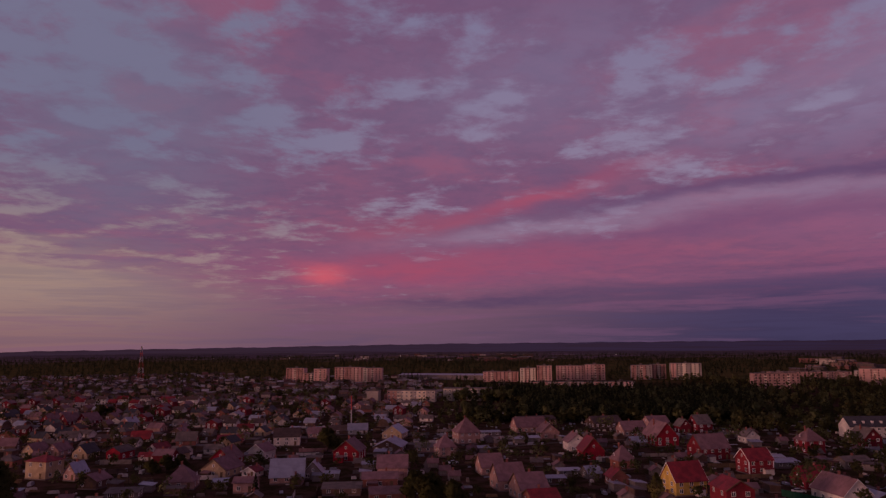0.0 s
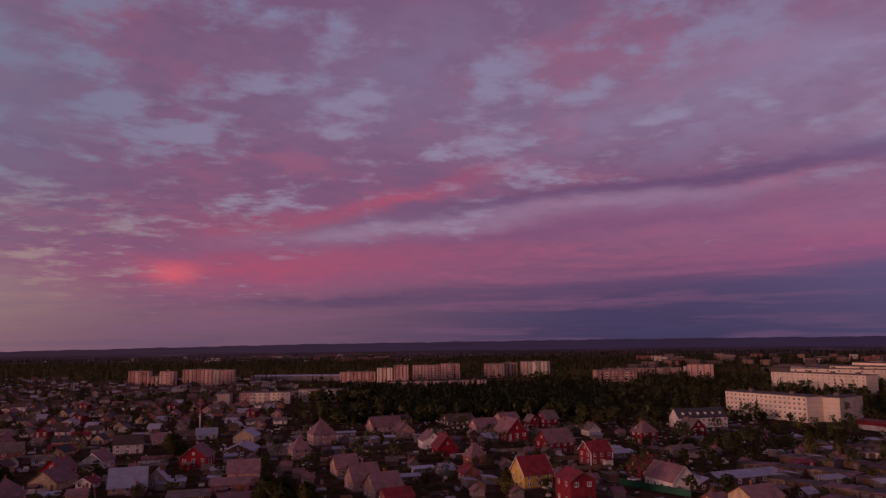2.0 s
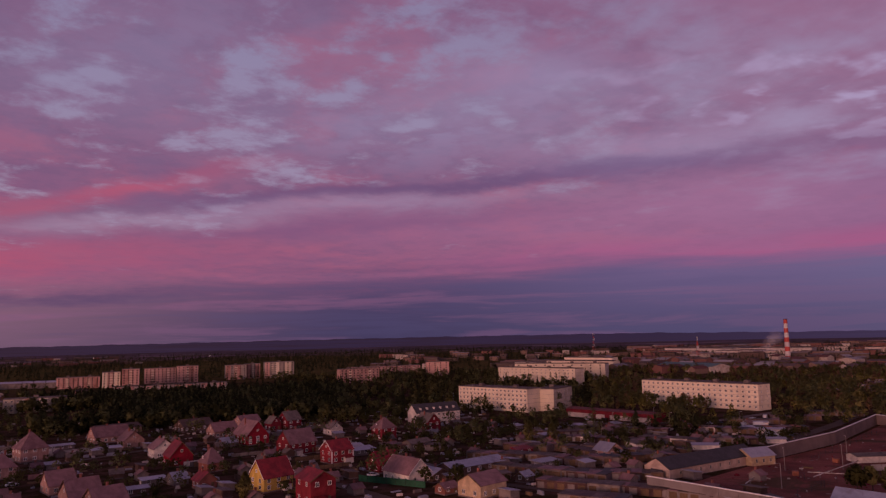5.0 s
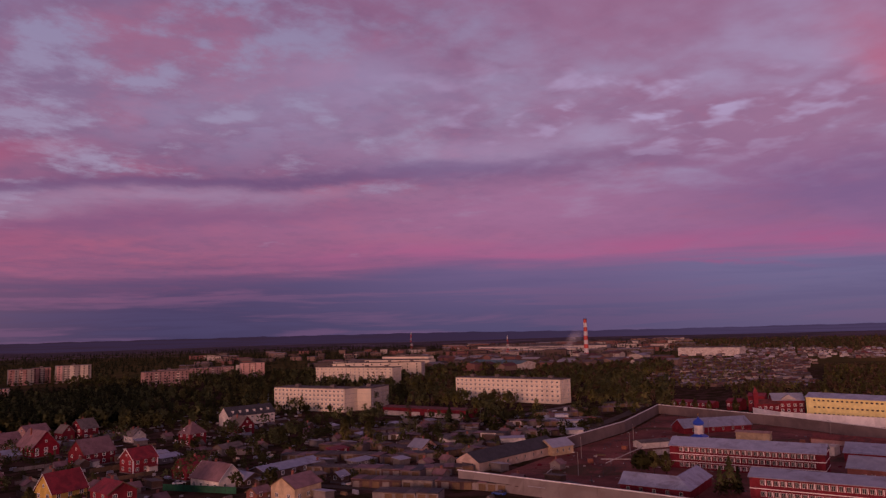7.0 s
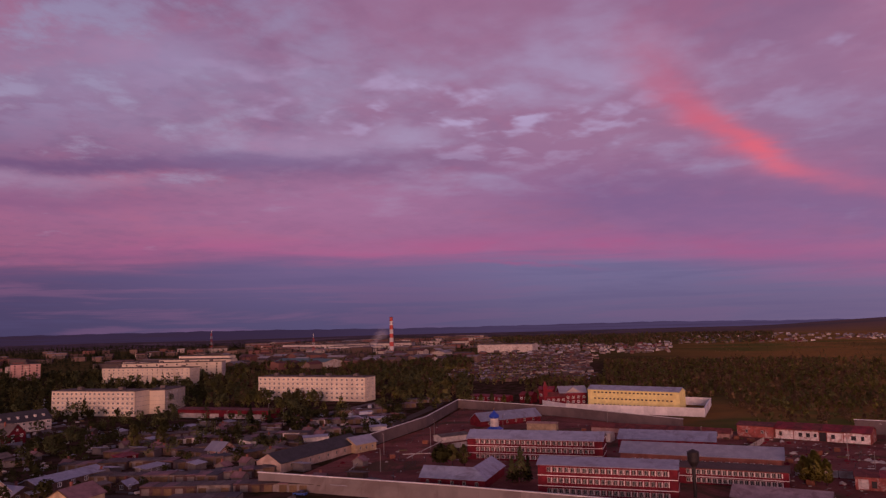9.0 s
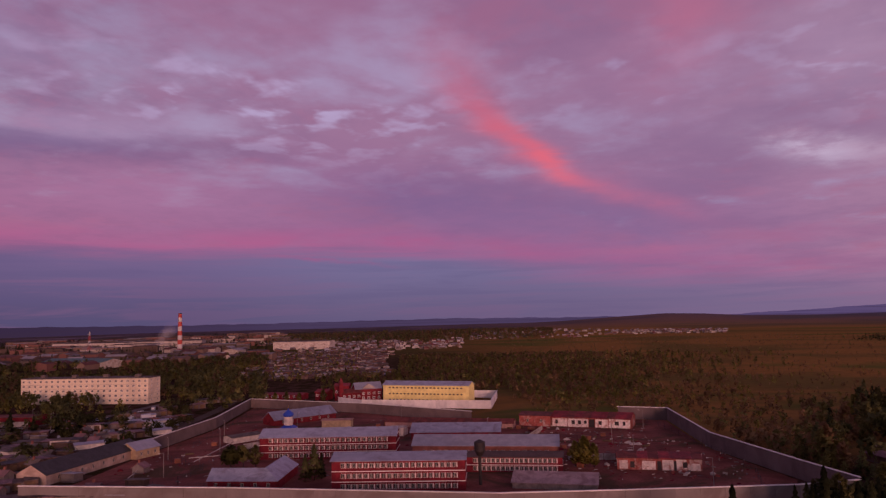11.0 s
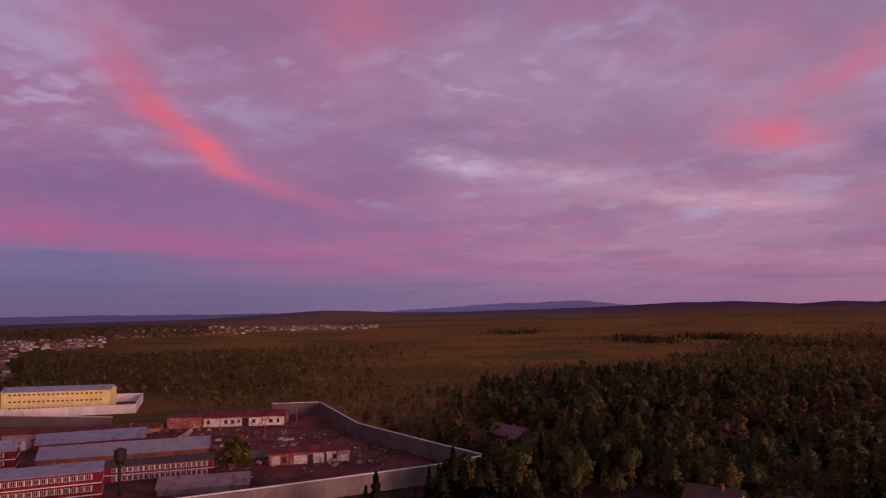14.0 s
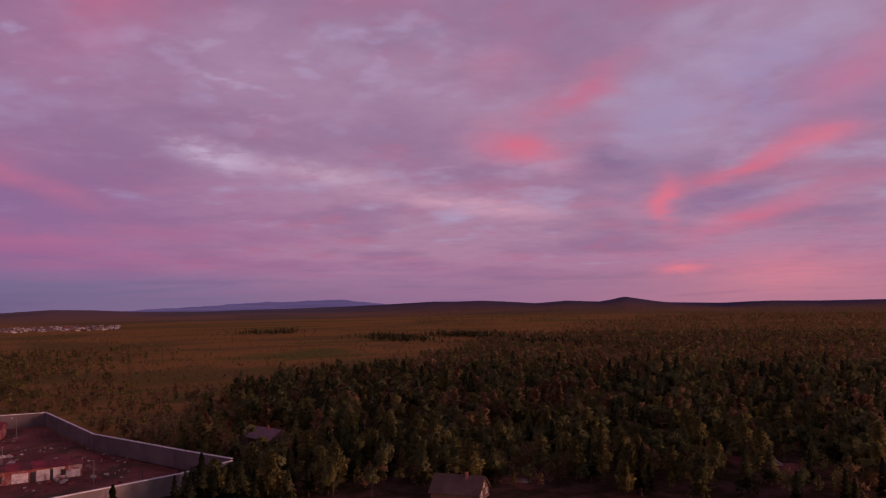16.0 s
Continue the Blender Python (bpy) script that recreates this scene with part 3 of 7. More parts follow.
def add_box(bm, x0, x1, y0, y1, z0, z1, index=0):
    vs = [bm.verts.new(p) for p in ((x0, y0, z0), (x1, y0, z0), (x1, y1, z0), (x0, y1, z0), (x0, y0, z1), (x1, y0, z1), (x1, y1, z1), (x0, y1, z1))]
    for f in ((3, 2, 1, 0), (4, 5, 6, 7), (0, 1, 5, 4), (1, 2, 6, 5), (2, 3, 7, 6), (3, 0, 4, 7)):
        bm.faces.new([vs[i] for i in f]).material_index = index
    return vs


def add_slab(bm, quad, thick):
    """A roof plane: four corners in order (counter-clockwise from above), with thickness below."""
    top = [bm.verts.new(p) for p in quad]
    low = [bm.verts.new((p[0], p[1], p[2] - thick)) for p in quad]
    n = len(quad)
    bm.faces.new(top)
    bm.faces.new(low[::-1])
    for i in range(n):
        j = (i + 1) % n
        bm.faces.new((top[j], top[i], low[i], low[j]))


def thing(name, x, y, turn, label, category, group="", z=None):
    ob = new(name)
    ob.empty_display_size = 0.5
    ob.matrix_basis = pose(x, y, float(ground_z(np.float64(x), np.float64(y))) if z is None else z, 0, 0, turn)
    return tagged(ob, label, category, group)


def window_mesh(name, w, h, frame_mat="trim", bar=0.11, pane=True):
    """A window in the plane y = 0 that looks along -y: frame and mullion in one piece, panes set back."""
    bm = bmesh.new()
    xs, zs = (-w / 2, -w / 2 + bar, -bar / 2, bar / 2, w / 2 - bar, w / 2), (-h / 2, -h / 2 + bar, h / 2 - bar, h / 2)
    grid = {(i, j, k): bm.verts.new((x, y, z)) for i, x in enumerate(xs) for j, z in enumerate(zs) for k, y in ((0, -0.09), (1, -0.03))}
    for i in range(5):
        for j in range(3):
            hole = j == 1 and i in (1, 3)
            depth = 1 if hole else 0
            if hole and not pane:
                pass
            else:
                f = bm.faces.new([grid[p] for p in ((i, j, depth), (i + 1, j, depth), (i + 1, j + 1, depth), (i, j + 1, depth))])
                f.material_index = 1 if hole else 0
            if hole:
                ring = [(i, j), (i + 1, j), (i + 1, j + 1), (i, j + 1)]
                for p, q in zip(ring, ring[1:] + ring[:1]):
                    bm.faces.new([grid[(*p, 0)], grid[(*p, 1)], grid[(*q, 1)], grid[(*q, 0)]])
    edge = [(i, 0) for i in range(6)] + [(5, j) for j in (1, 2, 3)] + [(i, 3) for i in (4, 3, 2, 1, 0)] + [(0, j) for j in (2, 1)]
    for p, q in zip(edge, edge[1:] + edge[:1]):
        bm.faces.new([grid[(*p, 0)], grid[(*p, 1)], grid[(*q, 1)], grid[(*q, 0)]])
    for v in [v for v in bm.verts if not v.link_faces]:
        bm.verts.remove(v)
    me = bpy.data.meshes.new(name)
    bm.to_mesh(me)
    bm.free()
    me.materials.append(MATS[frame_mat])
    me.materials.append(MATS["pane"])
    return me


def pane_mesh(w, h, bar=0.11):
    bm = bmesh.new()
    add_box(bm, -w / 2 + bar * 0.6, w / 2 - bar * 0.6, -0.026, -0.006, -h / 2 + bar * 0.6, h / 2 - bar * 0.6)
    me = bpy.data.meshes.new("pane")
    bm.to_mesh(me)
    bm.free()
    me.materials.append(MATS["pane"])
    return me


FRAME, PANE = window_mesh("window", 1.3, 1.4, pane=False), pane_mesh(1.3, 1.4)


def glazed(parent, at, turn=0.0):
    """A window of a near house, with its pane as a part of its own."""
    w = share("window", FRAME, parent, at, turn)
    share("pane", PANE, w, (0, 0, 0))
    return w


WINDOW = window_mesh("window", 1.5, 1.5, bar=0.19)
FLAT_WINDOW = window_mesh("window", 1.6, 1.35, bar=0.13)
SMALL_WINDOW = window_mesh("window", 0.9, 1.1)

# ---- dwelling houses ----
ROOFS = {"red": "redroof", "redm": "redroof", "brown": "brownroof", "grey": "greyroof", "dark": "darkroof", "mauve": "mauve", "rust": "rust", "steel": "steel", "blue": "blueroof"}
WALL_WORDS = {"pink": "pinkish rendered", "sand": "sand-coloured", "brick": "brown brick", "redbrick": "red brick", "red": "red", "redm": "dark red", "white": "whitewashed",
              "grey": "grey", "brown": "brown timber", "yellow": "yellow", "ochre": "yellow", "timber": "timber"}
ROOF_WORDS = {"red": "dark red", "redm": "red", "brown": "brown", "grey": "grey", "dark": "black", "mauve": "weathered mauve-grey", "rust": "rusty", "steel": "pale steel", "blue": "blue-grey"}
FORM_WORDS = {"gable": "pitched roof", "hip": "hipped roof", "gambrel": "mansard roof", "shed": "low sloping roof"}


def roof_mesh(w, d, eave, ridge, form, axis):
    """Roof planes and the gable walls under them, about a w by d plan."""
    roof, gable, board = bmesh.new(), bmesh.new(), [bmesh.new(), bmesh.new()]
    o, t = 0.45, 0.16
    if axis == "y":
        w, d = d, w
    a, b = w / 2, d / 2
    if form == "shed":
        add_slab(roof, [(-a - o, -b - o, eave + 0.1), (a + o, -b - o, eave + 0.1), (a + o, b + o, ridge), (-a - o, b + o, ridge)], t)
        for sx in (-a, a):
            vs = [gable.verts.new(p) for p in ((sx, -b, eave), (sx, b, eave), (sx, b, ridge - t))]
            gable.faces.new(vs)
        vs = [gable.verts.new(p) for p in ((-a, b, eave), (a, b, eave), (a, b, ridge - t), (-a, b, ridge - t))]
        gable.faces.new(vs)
    elif form == "hip":
        k = max(0.0, a - b) + 0.2
        e = eave - (ridge - eave) * o / b
        c = [(-a - o, -b - o, e), (a + o, -b - o, e), (a + o, b + o, e), (-a - o, b + o, e)]
        p, q = (-k, 0, ridge), (k, 0, ridge)
        add_slab(roof, [c[0], c[1], q, p], t)
        add_slab(roof, [c[2], c[3], p, q], t)
        add_slab(roof, [c[1], c[2], q], t)
        add_slab(roof, [c[3], c[0], p], t)
    else:
        if form == "gambrel":
            prof = [(-b - o * 0.5, eave - 0.3), (-b * 0.62, eave + (ridge - eave) * 0.68), (0, ridge)]
        else:
            prof = [(-b - o, eave - (ridge - eave) * o / b), (0, ridge)]
        for (y0, z0), (y1, z1) in zip(prof, prof[1:]):
            add_slab(roof, [(-a - o, y0, z0), (a + o, y0, z0), (a + o, y1, z1), (-a - o, y1, z1)], t)
            add_slab(roof, [(a + o, -y0, z0), (-a - o, -y0, z0), (-a - o, -y1, z1), (a + o, -y1, z1)], t)
        line = prof + [(-y, z) for y, z in prof[:-1][::-1]]
        for bm, e in zip(board, (-a - o - 0.07, a + o)):
            ring = [[bm.verts.new((x, y, z + dz)) for x, dz in ((e, 0.03), (e + 0.07, 0.03), (e + 0.07, -0.27), (e, -0.27))] for y, z in line]
            for p, q in zip(ring, ring[1:]):
                for i in range(4):
                    bm.faces.new((p[i], p[(i + 1) % 4], q[(i + 1) % 4], q[i]))
            bm.faces.new(ring[0][::-1])
            bm.faces.new(ring[-1])
            bmesh.ops.recalc_face_normals(bm, faces=bm.faces)
        pts = [(-b, eave)] + [(y, z - t) for y, z in prof[1:]] + [(-y, z - t) for y, z in prof[1:-1][::-1]] + [(b, eave)]
        for sx, flip in ((-a, 1), (a, -1)):
            gable.faces.new([gable.verts.new((sx, y, z)) for y, z in pts[::flip]])
    if axis == "y":
        for bm in (roof, gable, *board):
            bmesh.ops.rotate(bm, cent=(0, 0, 0), matrix=Matrix.Rotation(radians(90), 3, "Z"), verts=bm.verts)
    return roof, gable, board


def house(x, y, w, d, eave, ridge, form, axis, wall, roof, turn=None, group="houses of the town", name="house", windows=True, sides=True):
    rnd = random.Random(int(x * 7 + y * 13))
    turn = 5 + rnd.uniform(-6, 6) if turn is None else turn
    label = f"{WALL_WORDS[wall]} {name} with a {ROOF_WORDS[roof]} {FORM_WORDS[form]}"
    h = thing(name, x, y, turn, label, name, group)
    top, gable, board = roof_mesh(w, d, eave, ridge, form, axis)
    a, b = w / 2, d / 2
    if math.hypot(x, y) < 345 and form in ("gable", "gambrel") and name != "shed":
        for bm in board:
            part("bargeboard", bm, "trim" if wall in ("redm", "white", "ochre") else "timber", h, "painted bargeboard")
        if rnd.random() < 0.6 and w > 6:
            side = rnd.choice([-1, 1])
            px, pw, pd, ph = side * w * 0.22, rnd.uniform(2.6, 3.6), rnd.uniform(1.8, 2.6), 2.3
            bm = bmesh.new()
            add_box(bm, px - pw / 2, px + pw / 2, -b - pd, -b + 0.02, 0, ph)
            part("porch", bm, rnd.choice([wall, "brown", "white"]), h)
            bm = bmesh.new()
            add_slab(bm, [(px - pw / 2 - 0.3, -b - pd - 0.3, ph), (px + pw / 2 + 0.3, -b - pd - 0.3, ph), (px + pw / 2 + 0.3, -b, ph + 0.55), (px - pw / 2 - 0.3, -b, ph + 0.55)], 0.12)
            part("porch_roof", bm, ROOFS[roof], h)
        if wall == "redm":
            for cx in (-a, a):
                bm = bmesh.new()
                add_box(bm, cx - 0.2, cx + 0.2, -b - 0.05, -b + 0.3, 0.4, eave)
                part("corner_board", bm, "trim", h, "white corner board")
    else:
        for bm in board:
            bm.free()
    add_box(gable, -a, a, -b, b, 0.4, eave)
    part("wall", gable, wall, h)
    base = bmesh.new()
    add_box(base, -a - 0.08, a + 0.08, -b - 0.08, b + 0.08, -0.6, 0.45)
    part("foundation", base, "concrete_dark", h)
    part("roof", top, ROOFS[roof], h)
    if form != "shed":
        c = bmesh.new()
        cx, cy = rnd.uniform(-0.2, 0.2) * w, rnd.uniform(0.05, 0.22) * d
        add_box(c, cx - 0.3, cx + 0.3, cy - 0.3, cy + 0.3, eave + 0.3, ridge + 0.7)
        add_box(c, cx - 0.38, cx + 0.38, cy - 0.38, cy + 0.38, ridge + 0.7, ridge + 0.85)
        part("chimney", c, "brick", h)
    if not windows:
        return h
    def put_window(parent, at, angle=0.0):
        return glazed(parent, at, angle) if math.hypot(x, y) < 345 else share("window", WINDOW, parent, at, angle)

    rows = [1.7] if eave < 4.6 else [1.7, eave - 1.3]
    for z in rows:
        n = max(2, int(w / 3.2))
        for i in range(n):
            if z == rows[0] and i == n - 1 and form != "shed":
                continue
            put_window(h, ((i + 0.5) / n * w - a, -b - 0.01, z))
        n = max(1, int(d / 3.6)) if sides else 0
        for i in range(n):
            side = -1 if x > 0 else 1
            put_window(h, (side * (a + 0.01), (i + 0.5) / n * d - b, z), side * math.pi / 2)
    door = bmesh.new()
    add_box(door, a - w / max(2, int(w / 3.2)) / 2 - 0.5, a - w / max(2, int(w / 3.2)) / 2 + 0.5, -b - 0.07, -b, 0.4, 2.45)
    part("door", door, "timber", h)
    if ridge - eave > 3:
        if axis == "y":
            share("window", SMALL_WINDOW, h, (0, -b - 0.01, eave + (ridge - eave) * 0.32))
        else:
            side = -1 if x > 0 else 1
            share("window", SMALL_WINDOW, h, (side * (a + 0.01), 0, eave + (ridge - eave) * 0.32), side * math.pi / 2)
    return h


house(-152.0, 286.4, 9.6, 8.7, 6.9, 8.6, "hip", "x", "sand", "redm", -17)
house(-92.1, 265.2, 9.9, 9.9, 3.3, 8.0, "hip", "x", "pink", "mauve", 6)
house(-85.0, 289.0, 10.4, 13.0, 3.4, 7.3, "gable", "y", "sand", "mauve", -15)
house(-72.5, 285.5, 5.7, 6.3, 2.6, 4.2, "gable", "y", "white", "redm", -16)
house(-57.6, 277.8, 12.0, 15.0, 2.7, 8.0, "gable", "x", "pink", "steel", 9)
house(-67.4, 257.2, 7.4, 6.2, 3.8, 5.2, "gable", "x", "pink", "mauve", 1)
house(-143.1, 332.1, 7.0, 10.0, 3.8, 5.9, "gable", "y", "red", "grey", -13)
house(-128.8, 326.4, 6.3, 4.8, 2.3, 3.7, "gable", "x", "white", "red", 4)
house(-131.3, 346.0, 6.7, 9.6, 2.5, 5.2, "gable", "y", "white", "redm", -18)
house(-114.7, 325.3, 5.6, 7.0, 3.7, 5.7, "gable", "y", "sand", "brown", -16)
house(-184.9, 339.9, 6.6, 9.4, 3.2, 6.4, "gable", "y", "sand", "mauve", -12)
house(-175.7, 342.7, 6.5, 9.2, 2.9, 6.0, "gable", "y", "pink", "mauve", -10)
house(-159.3, 334.1, 7.2, 9.1, 3.1, 6.5, "gable", "y", "sand", "dark", -10)
house(-196.3, 392.5, 9.7, 8.1, 2.5, 5.3, "gable", "x", "white", "grey", 8)
house(-176.6, 390.5, 8.4, 5.6, 2.3, 3.7, "gable", "x", "brick", "brown", 9)
house(-156.4, 388.0, 9.6, 6.9, 2.3, 5.8, "gable", "x", "white", "red", 4)
house(-149.4, 451.8, 10.2, 5.1, 2.3, 3.7, "gable", "x", "white", "grey", 4)
house(-175.1, 450.3, 10.2, 5.1, 2.3, 4.0, "gable", "x", "white", "brown", 8)
house(-128.2, 374.3, 9.5, 7.9, 3.0, 6.7, "gable", "x", "brick", "grey", 8)
house(-108.7, 382.3, 12.4, 10.4, 2.3, 4.2, "gable", "x", "brick", "red", 9)
house(-79.5, 328.1, 7.7, 9.7, 4.2, 7.0, "gable", "y", "white", "mauve", -17)
house(-77.8, 372.5, 12.6, 10.5, 4.8, 8.5, "gable", "x", "white", "brown", 8)
house(-91.0, 315.0, 9.4, 11.7, 3.1, 7.4, "gable", "y", "red", "mauve", -11)
house(-40.7, 325.0, 11.0, 13.7, 4.6, 9.0, "gable", "y", "red", "mauve", -7)
house(-25.8, 396.8, 10.6, 13.2, 3.4, 7.1, "gable", "y", "sand", "blue", -11)
house(-47.6, 414.2, 10.6, 8.9, 3.0, 6.0, "gable", "x", "white", "steel", 7)
house(-24.9, 350.9, 13.1, 16.4, 2.9, 5.9, "gable", "y", "brown", "blue", -7)
house(-19.3, 284.0, 11.0, 12.2, 4.4, 8.2, "gable", "x", "pink", "mauve", 2)
house(-22.5, 266.3, 12.1, 10.1, 3.4, 5.0, "gable", "x", "brick", "mauve", 4)
house(-18.0, 242.9, 11.9, 9.9, 3.0, 4.4, "gable", "x", "brick", "mauve", 8)
house(0.6, 333.0, 7.9, 7.9, 4.8, 9.4, "hip", "x", "pink", "mauve", 17)
house(11.3, 375.2, 11.1, 11.1, 6.2, 12.6, "hip", "x", "pink", "mauve", 16)
house(24.6, 402.1, 11.4, 4.5, 2.3, 2.8, "shed", "x", "grey", "steel", 8)
house(47.7, 419.8, 17.1, 13.1, 3.6, 8.2, "gable", "x", "pink", "mauve", 11)
house(54.4, 391.9, 9.5, 11.9, 3.9, 8.0, "gable", "y", "pink", "mauve", 7)
house(17.5, 289.6, 8.5, 10.7, 3.4, 7.6, "gable", "x", "pink", "mauve", 12)
house(22.0, 260.1, 9.6, 10.7, 4.0, 8.8, "gable", "x", "pink", "mauve", 14)
house(27.4, 244.4, 9.3, 11.6, 4.0, 8.2, "gable", "x", "pink", "mauve", 15)
house(30.1, 233.7, 8.9, 8.9, 2.9, 5.1, "gable", "x", "brick", "red", 12)
house(61.2, 348.1, 9.3, 11.6, 4.5, 8.2, "gable", "y", "white", "mauve", 3)
house(63.2, 322.6, 9.1, 11.4, 4.4, 9.7, "gable", "y", "red", "redm", 3)
house(71.0, 298.6, 7.1, 7.1, 4.1, 9.0, "hip", "x", "brick", "mauve", 15)
house(60.8, 265.1, 6.0, 7.5, 3.4, 6.0, "gable", "y", "brick", "red", 6)
house(105.5, 364.8, 11.4, 16.3, 4.8, 11.3, "gable", "y", "red", "mauve", 8)
house(93.2, 361.8, 7.5, 5.4, 2.3, 4.5, "gable", "x", "grey", "steel", 12)
house(79.3, 249.6, 11.5, 8.9, 5.1, 10.4, "gable", "x", "ochre", "red", 16)
house(84.7, 222.1, 8.5, 10.6, 7.5, 10.1, "gable", "y", "redbrick", "redm", 5)
house(112.8, 319.4, 13.8, 10.6, 5.5, 10.7, "gable", "x", "redbrick", "mauve", 15)
house(118.5, 286.8, 10.0, 9.1, 5.5, 9.2, "gable", "x", "redm", "red", 10)
house(130.9, 409.2, 6.3, 7.9, 4.4, 7.8, "gable", "y", "redbrick", "grey", 9)
house(140.2, 408.5, 9.4, 9.4, 5.6, 10.0, "gable", "x", "redbrick", "grey", 16)
house(150.2, 368.4, 7.0, 8.8, 3.7, 6.8, "gable", "y", "white", "grey", 4)
house(163.7, 335.2, 8.9, 8.9, 6.2, 10.9, "hip", "x", "redbrick", "mauve", 10)
house(196.9, 349.4, 8.7, 10.8, 5.4, 9.6, "gable", "y", "redbrick", "grey", 8)
house(125.1, 256.8, 10.0, 8.3, 3.6, 7.6, "gable", "x", "redbrick", "red", 11)
house(131.6, 199.2, 11.9, 9.9, 4.5, 7.3, "gable", "x", "sand", "mauve", 13)
house(123.8, 208.1, 5.9, 4.9, 2.3, 3.7, "gable", "x", "brick", "mauve", 10)
house(55.3, 456.2, 23.1, 14.4, 3.5, 5.3, "gable", "x", "pink", "brown", 15)
house(94.3, 439.5, 18.0, 11.3, 3.2, 6.7, "gable", "x", "brown", "brown", 17)
house(100.5, 399.9, 13.0, 10.8, 3.8, 7.8, "gable", "x", "pink", "mauve", 10)
house(123.5, 434.7, 12.6, 10.5, 3.2, 7.0, "gable", "x", "pink", "mauve", 16)
house(188.4, 254.1, 8.6, 4.3, 2.6, 3.4, "shed", "x", "redbrick", "red", 6)
house(135.1, 297.7, 9.8, 4.9, 2.3, 3.3, "shed", "x", "grey", "steel", 8)
house(161.1, 296.2, 11.8, 5.9, 3.3, 4.7, "gable", "x", "grey", "grey", 13)
house(54.6, 279.2, 5.6, 5.6, 2.3, 4.4, "gable", "x", "grey", "steel", 18)
house(46.9, 282.5, 8.3, 4.2, 2.3, 2.8, "shed", "x", "grey", "steel", 8)
house(39.0, 267.5, 7.8, 4.0, 2.3, 2.8, "shed", "x", "brown", "steel", 4)
house(213.7, 229.4, 8.4, 8.4, 2.9, 5.7, "gable", "y", "pink", "steel", 1)
house(232.2, 232.3, 5.9, 5.9, 3.3, 4.3, "shed", "x", "white", "grey", 3)
house(178.7, 226.4, 10.3, 5.2, 2.3, 2.8, "shed", "x", "grey", "steel", 7)
house(155.1, 208.4, 5.0, 4.1, 2.3, 3.7, "gable", "x", "brown", "steel", 16)
house(-225.9, 402.0, 6.1, 6.1, 5.9, 7.3, "gable", "x", "redbrick", "brown", 4)
house(-226.9, 477.6, 8.9, 12.7, 2.7, 7.2, "gable", "y", "redbrick", "mauve", -16)
house(-191.6, 455.8, 7.4, 9.2, 3.3, 6.3, "gable", "y", "pink", "steel", -17)
house(-248.1, 471.4, 7.1, 10.2, 3.1, 7.6, "gable", "y", "redbrick", "mauve", -14)
house(-236.4, 471.1, 7.7, 11.1, 3.1, 7.5, "gable", "y", "redbrick", "mauve", -15)
house(-113.8, 430.1, 8.9, 5.6, 2.5, 4.4, "gable", "x", "white", "red", 4)
house(-85.2, 352.9, 7.0, 7.0, 2.5, 4.7, "gable", "x", "grey", "grey", 5)
house(-67.4, 401.0, 10.1, 8.4, 2.9, 5.5, "gable", "x", "pink", "mauve", 6)
house(-58.4, 415.4, 11.0, 9.1, 2.4, 5.0, "gable", "x", "brown", "brown", 2)
house(-207.7, 358.7, 7.5, 6.3, 3.1, 6.2, "gable", "x", "brown", "mauve", 6)
house(-231.9, 401.5, 9.2, 9.2, 2.9, 5.4, "gable", "y", "brick", "grey", 2)
house(-137.9, 282.2, 5.4, 6.8, 3.2, 6.7, "gable", "y", "pink", "blue", -16)
house(-123.6, 266.8, 7.4, 8.2, 3.2, 5.3, "gable", "y", "brown", "mauve", -12)
house(-48.6, 281.2, 7.7, 7.7, 2.4, 6.6, "gable", "y", "grey", "steel", 4)
house(-43.1, 279.6, 8.1, 4.0, 2.3, 2.8, "shed", "x", "grey", "steel", 4)
house(-34.1, 252.4, 12.6, 6.3, 2.3, 3.4, "shed", "x", "brown", "grey", 3)
house(-7.3, 345.7, 11.5, 7.7, 2.5, 3.6, "shed", "x", "pink", "grey", 2)
house(-65.5, 290.4, 5.9, 5.9, 2.3, 3.7, "gable", "x", "brown", "grey", 6)
house(-105.3, 248.4, 10.2, 7.3, 2.3, 2.9, "shed", "x", "grey", "grey", 8)
house(-183.5, 498.6, 4.2, 5.2, 2.3, 3.8, "gable", "y", "white", "grey", 4)
house(-141.5, 506.1, 10.0, 12.5, 2.6, 4.7, "gable", "y", "white", "steel", 3)
house(-313.5, 587.7, 7.9, 5.3, 4.8, 6.8, "gable", "x", "white", "brown", 8)
house(-299.5, 591.4, 7.7, 5.1, 4.8, 6.8, "gable", "x", "pink", "brown", 9)
house(-293.4, 600.7, 7.0, 4.7, 4.9, 7.0, "gable", "x", "white", "redm", 8)
house(-279.5, 589.4, 6.5, 4.3, 4.8, 6.9, "gable", "x", "white", "brown", 9)
house(-288.0, 627.6, 8.0, 5.3, 5.1, 7.3, "gable", "x", "white", "brown", 2)
house(-263.7, 593.0, 5.6, 4.0, 4.8, 6.9, "gable", "x", "redbrick", "redm", 5)
house(-269.4, 625.7, 7.8, 5.2, 5.1, 7.3, "gable", "x", "white", "redm", 8)
house(-244.0, 586.9, 7.1, 4.7, 4.8, 6.8, "gable", "x", "white", "redm", 3)
house(-252.5, 629.9, 7.9, 5.3, 5.1, 7.3, "gable", "x", "white", "brown", 9)
house(-222.1, 575.2, 6.3, 4.2, 4.7, 6.7, "gable", "x", "redbrick", "brown", 6)
house(-228.3, 617.5, 10.4, 6.9, 5.0, 7.1, "gable", "x", "white", "redm", 8)
house(-207.5, 615.7, 9.2, 6.1, 5.0, 7.1, "gable", "x", "white", "brown", 2)
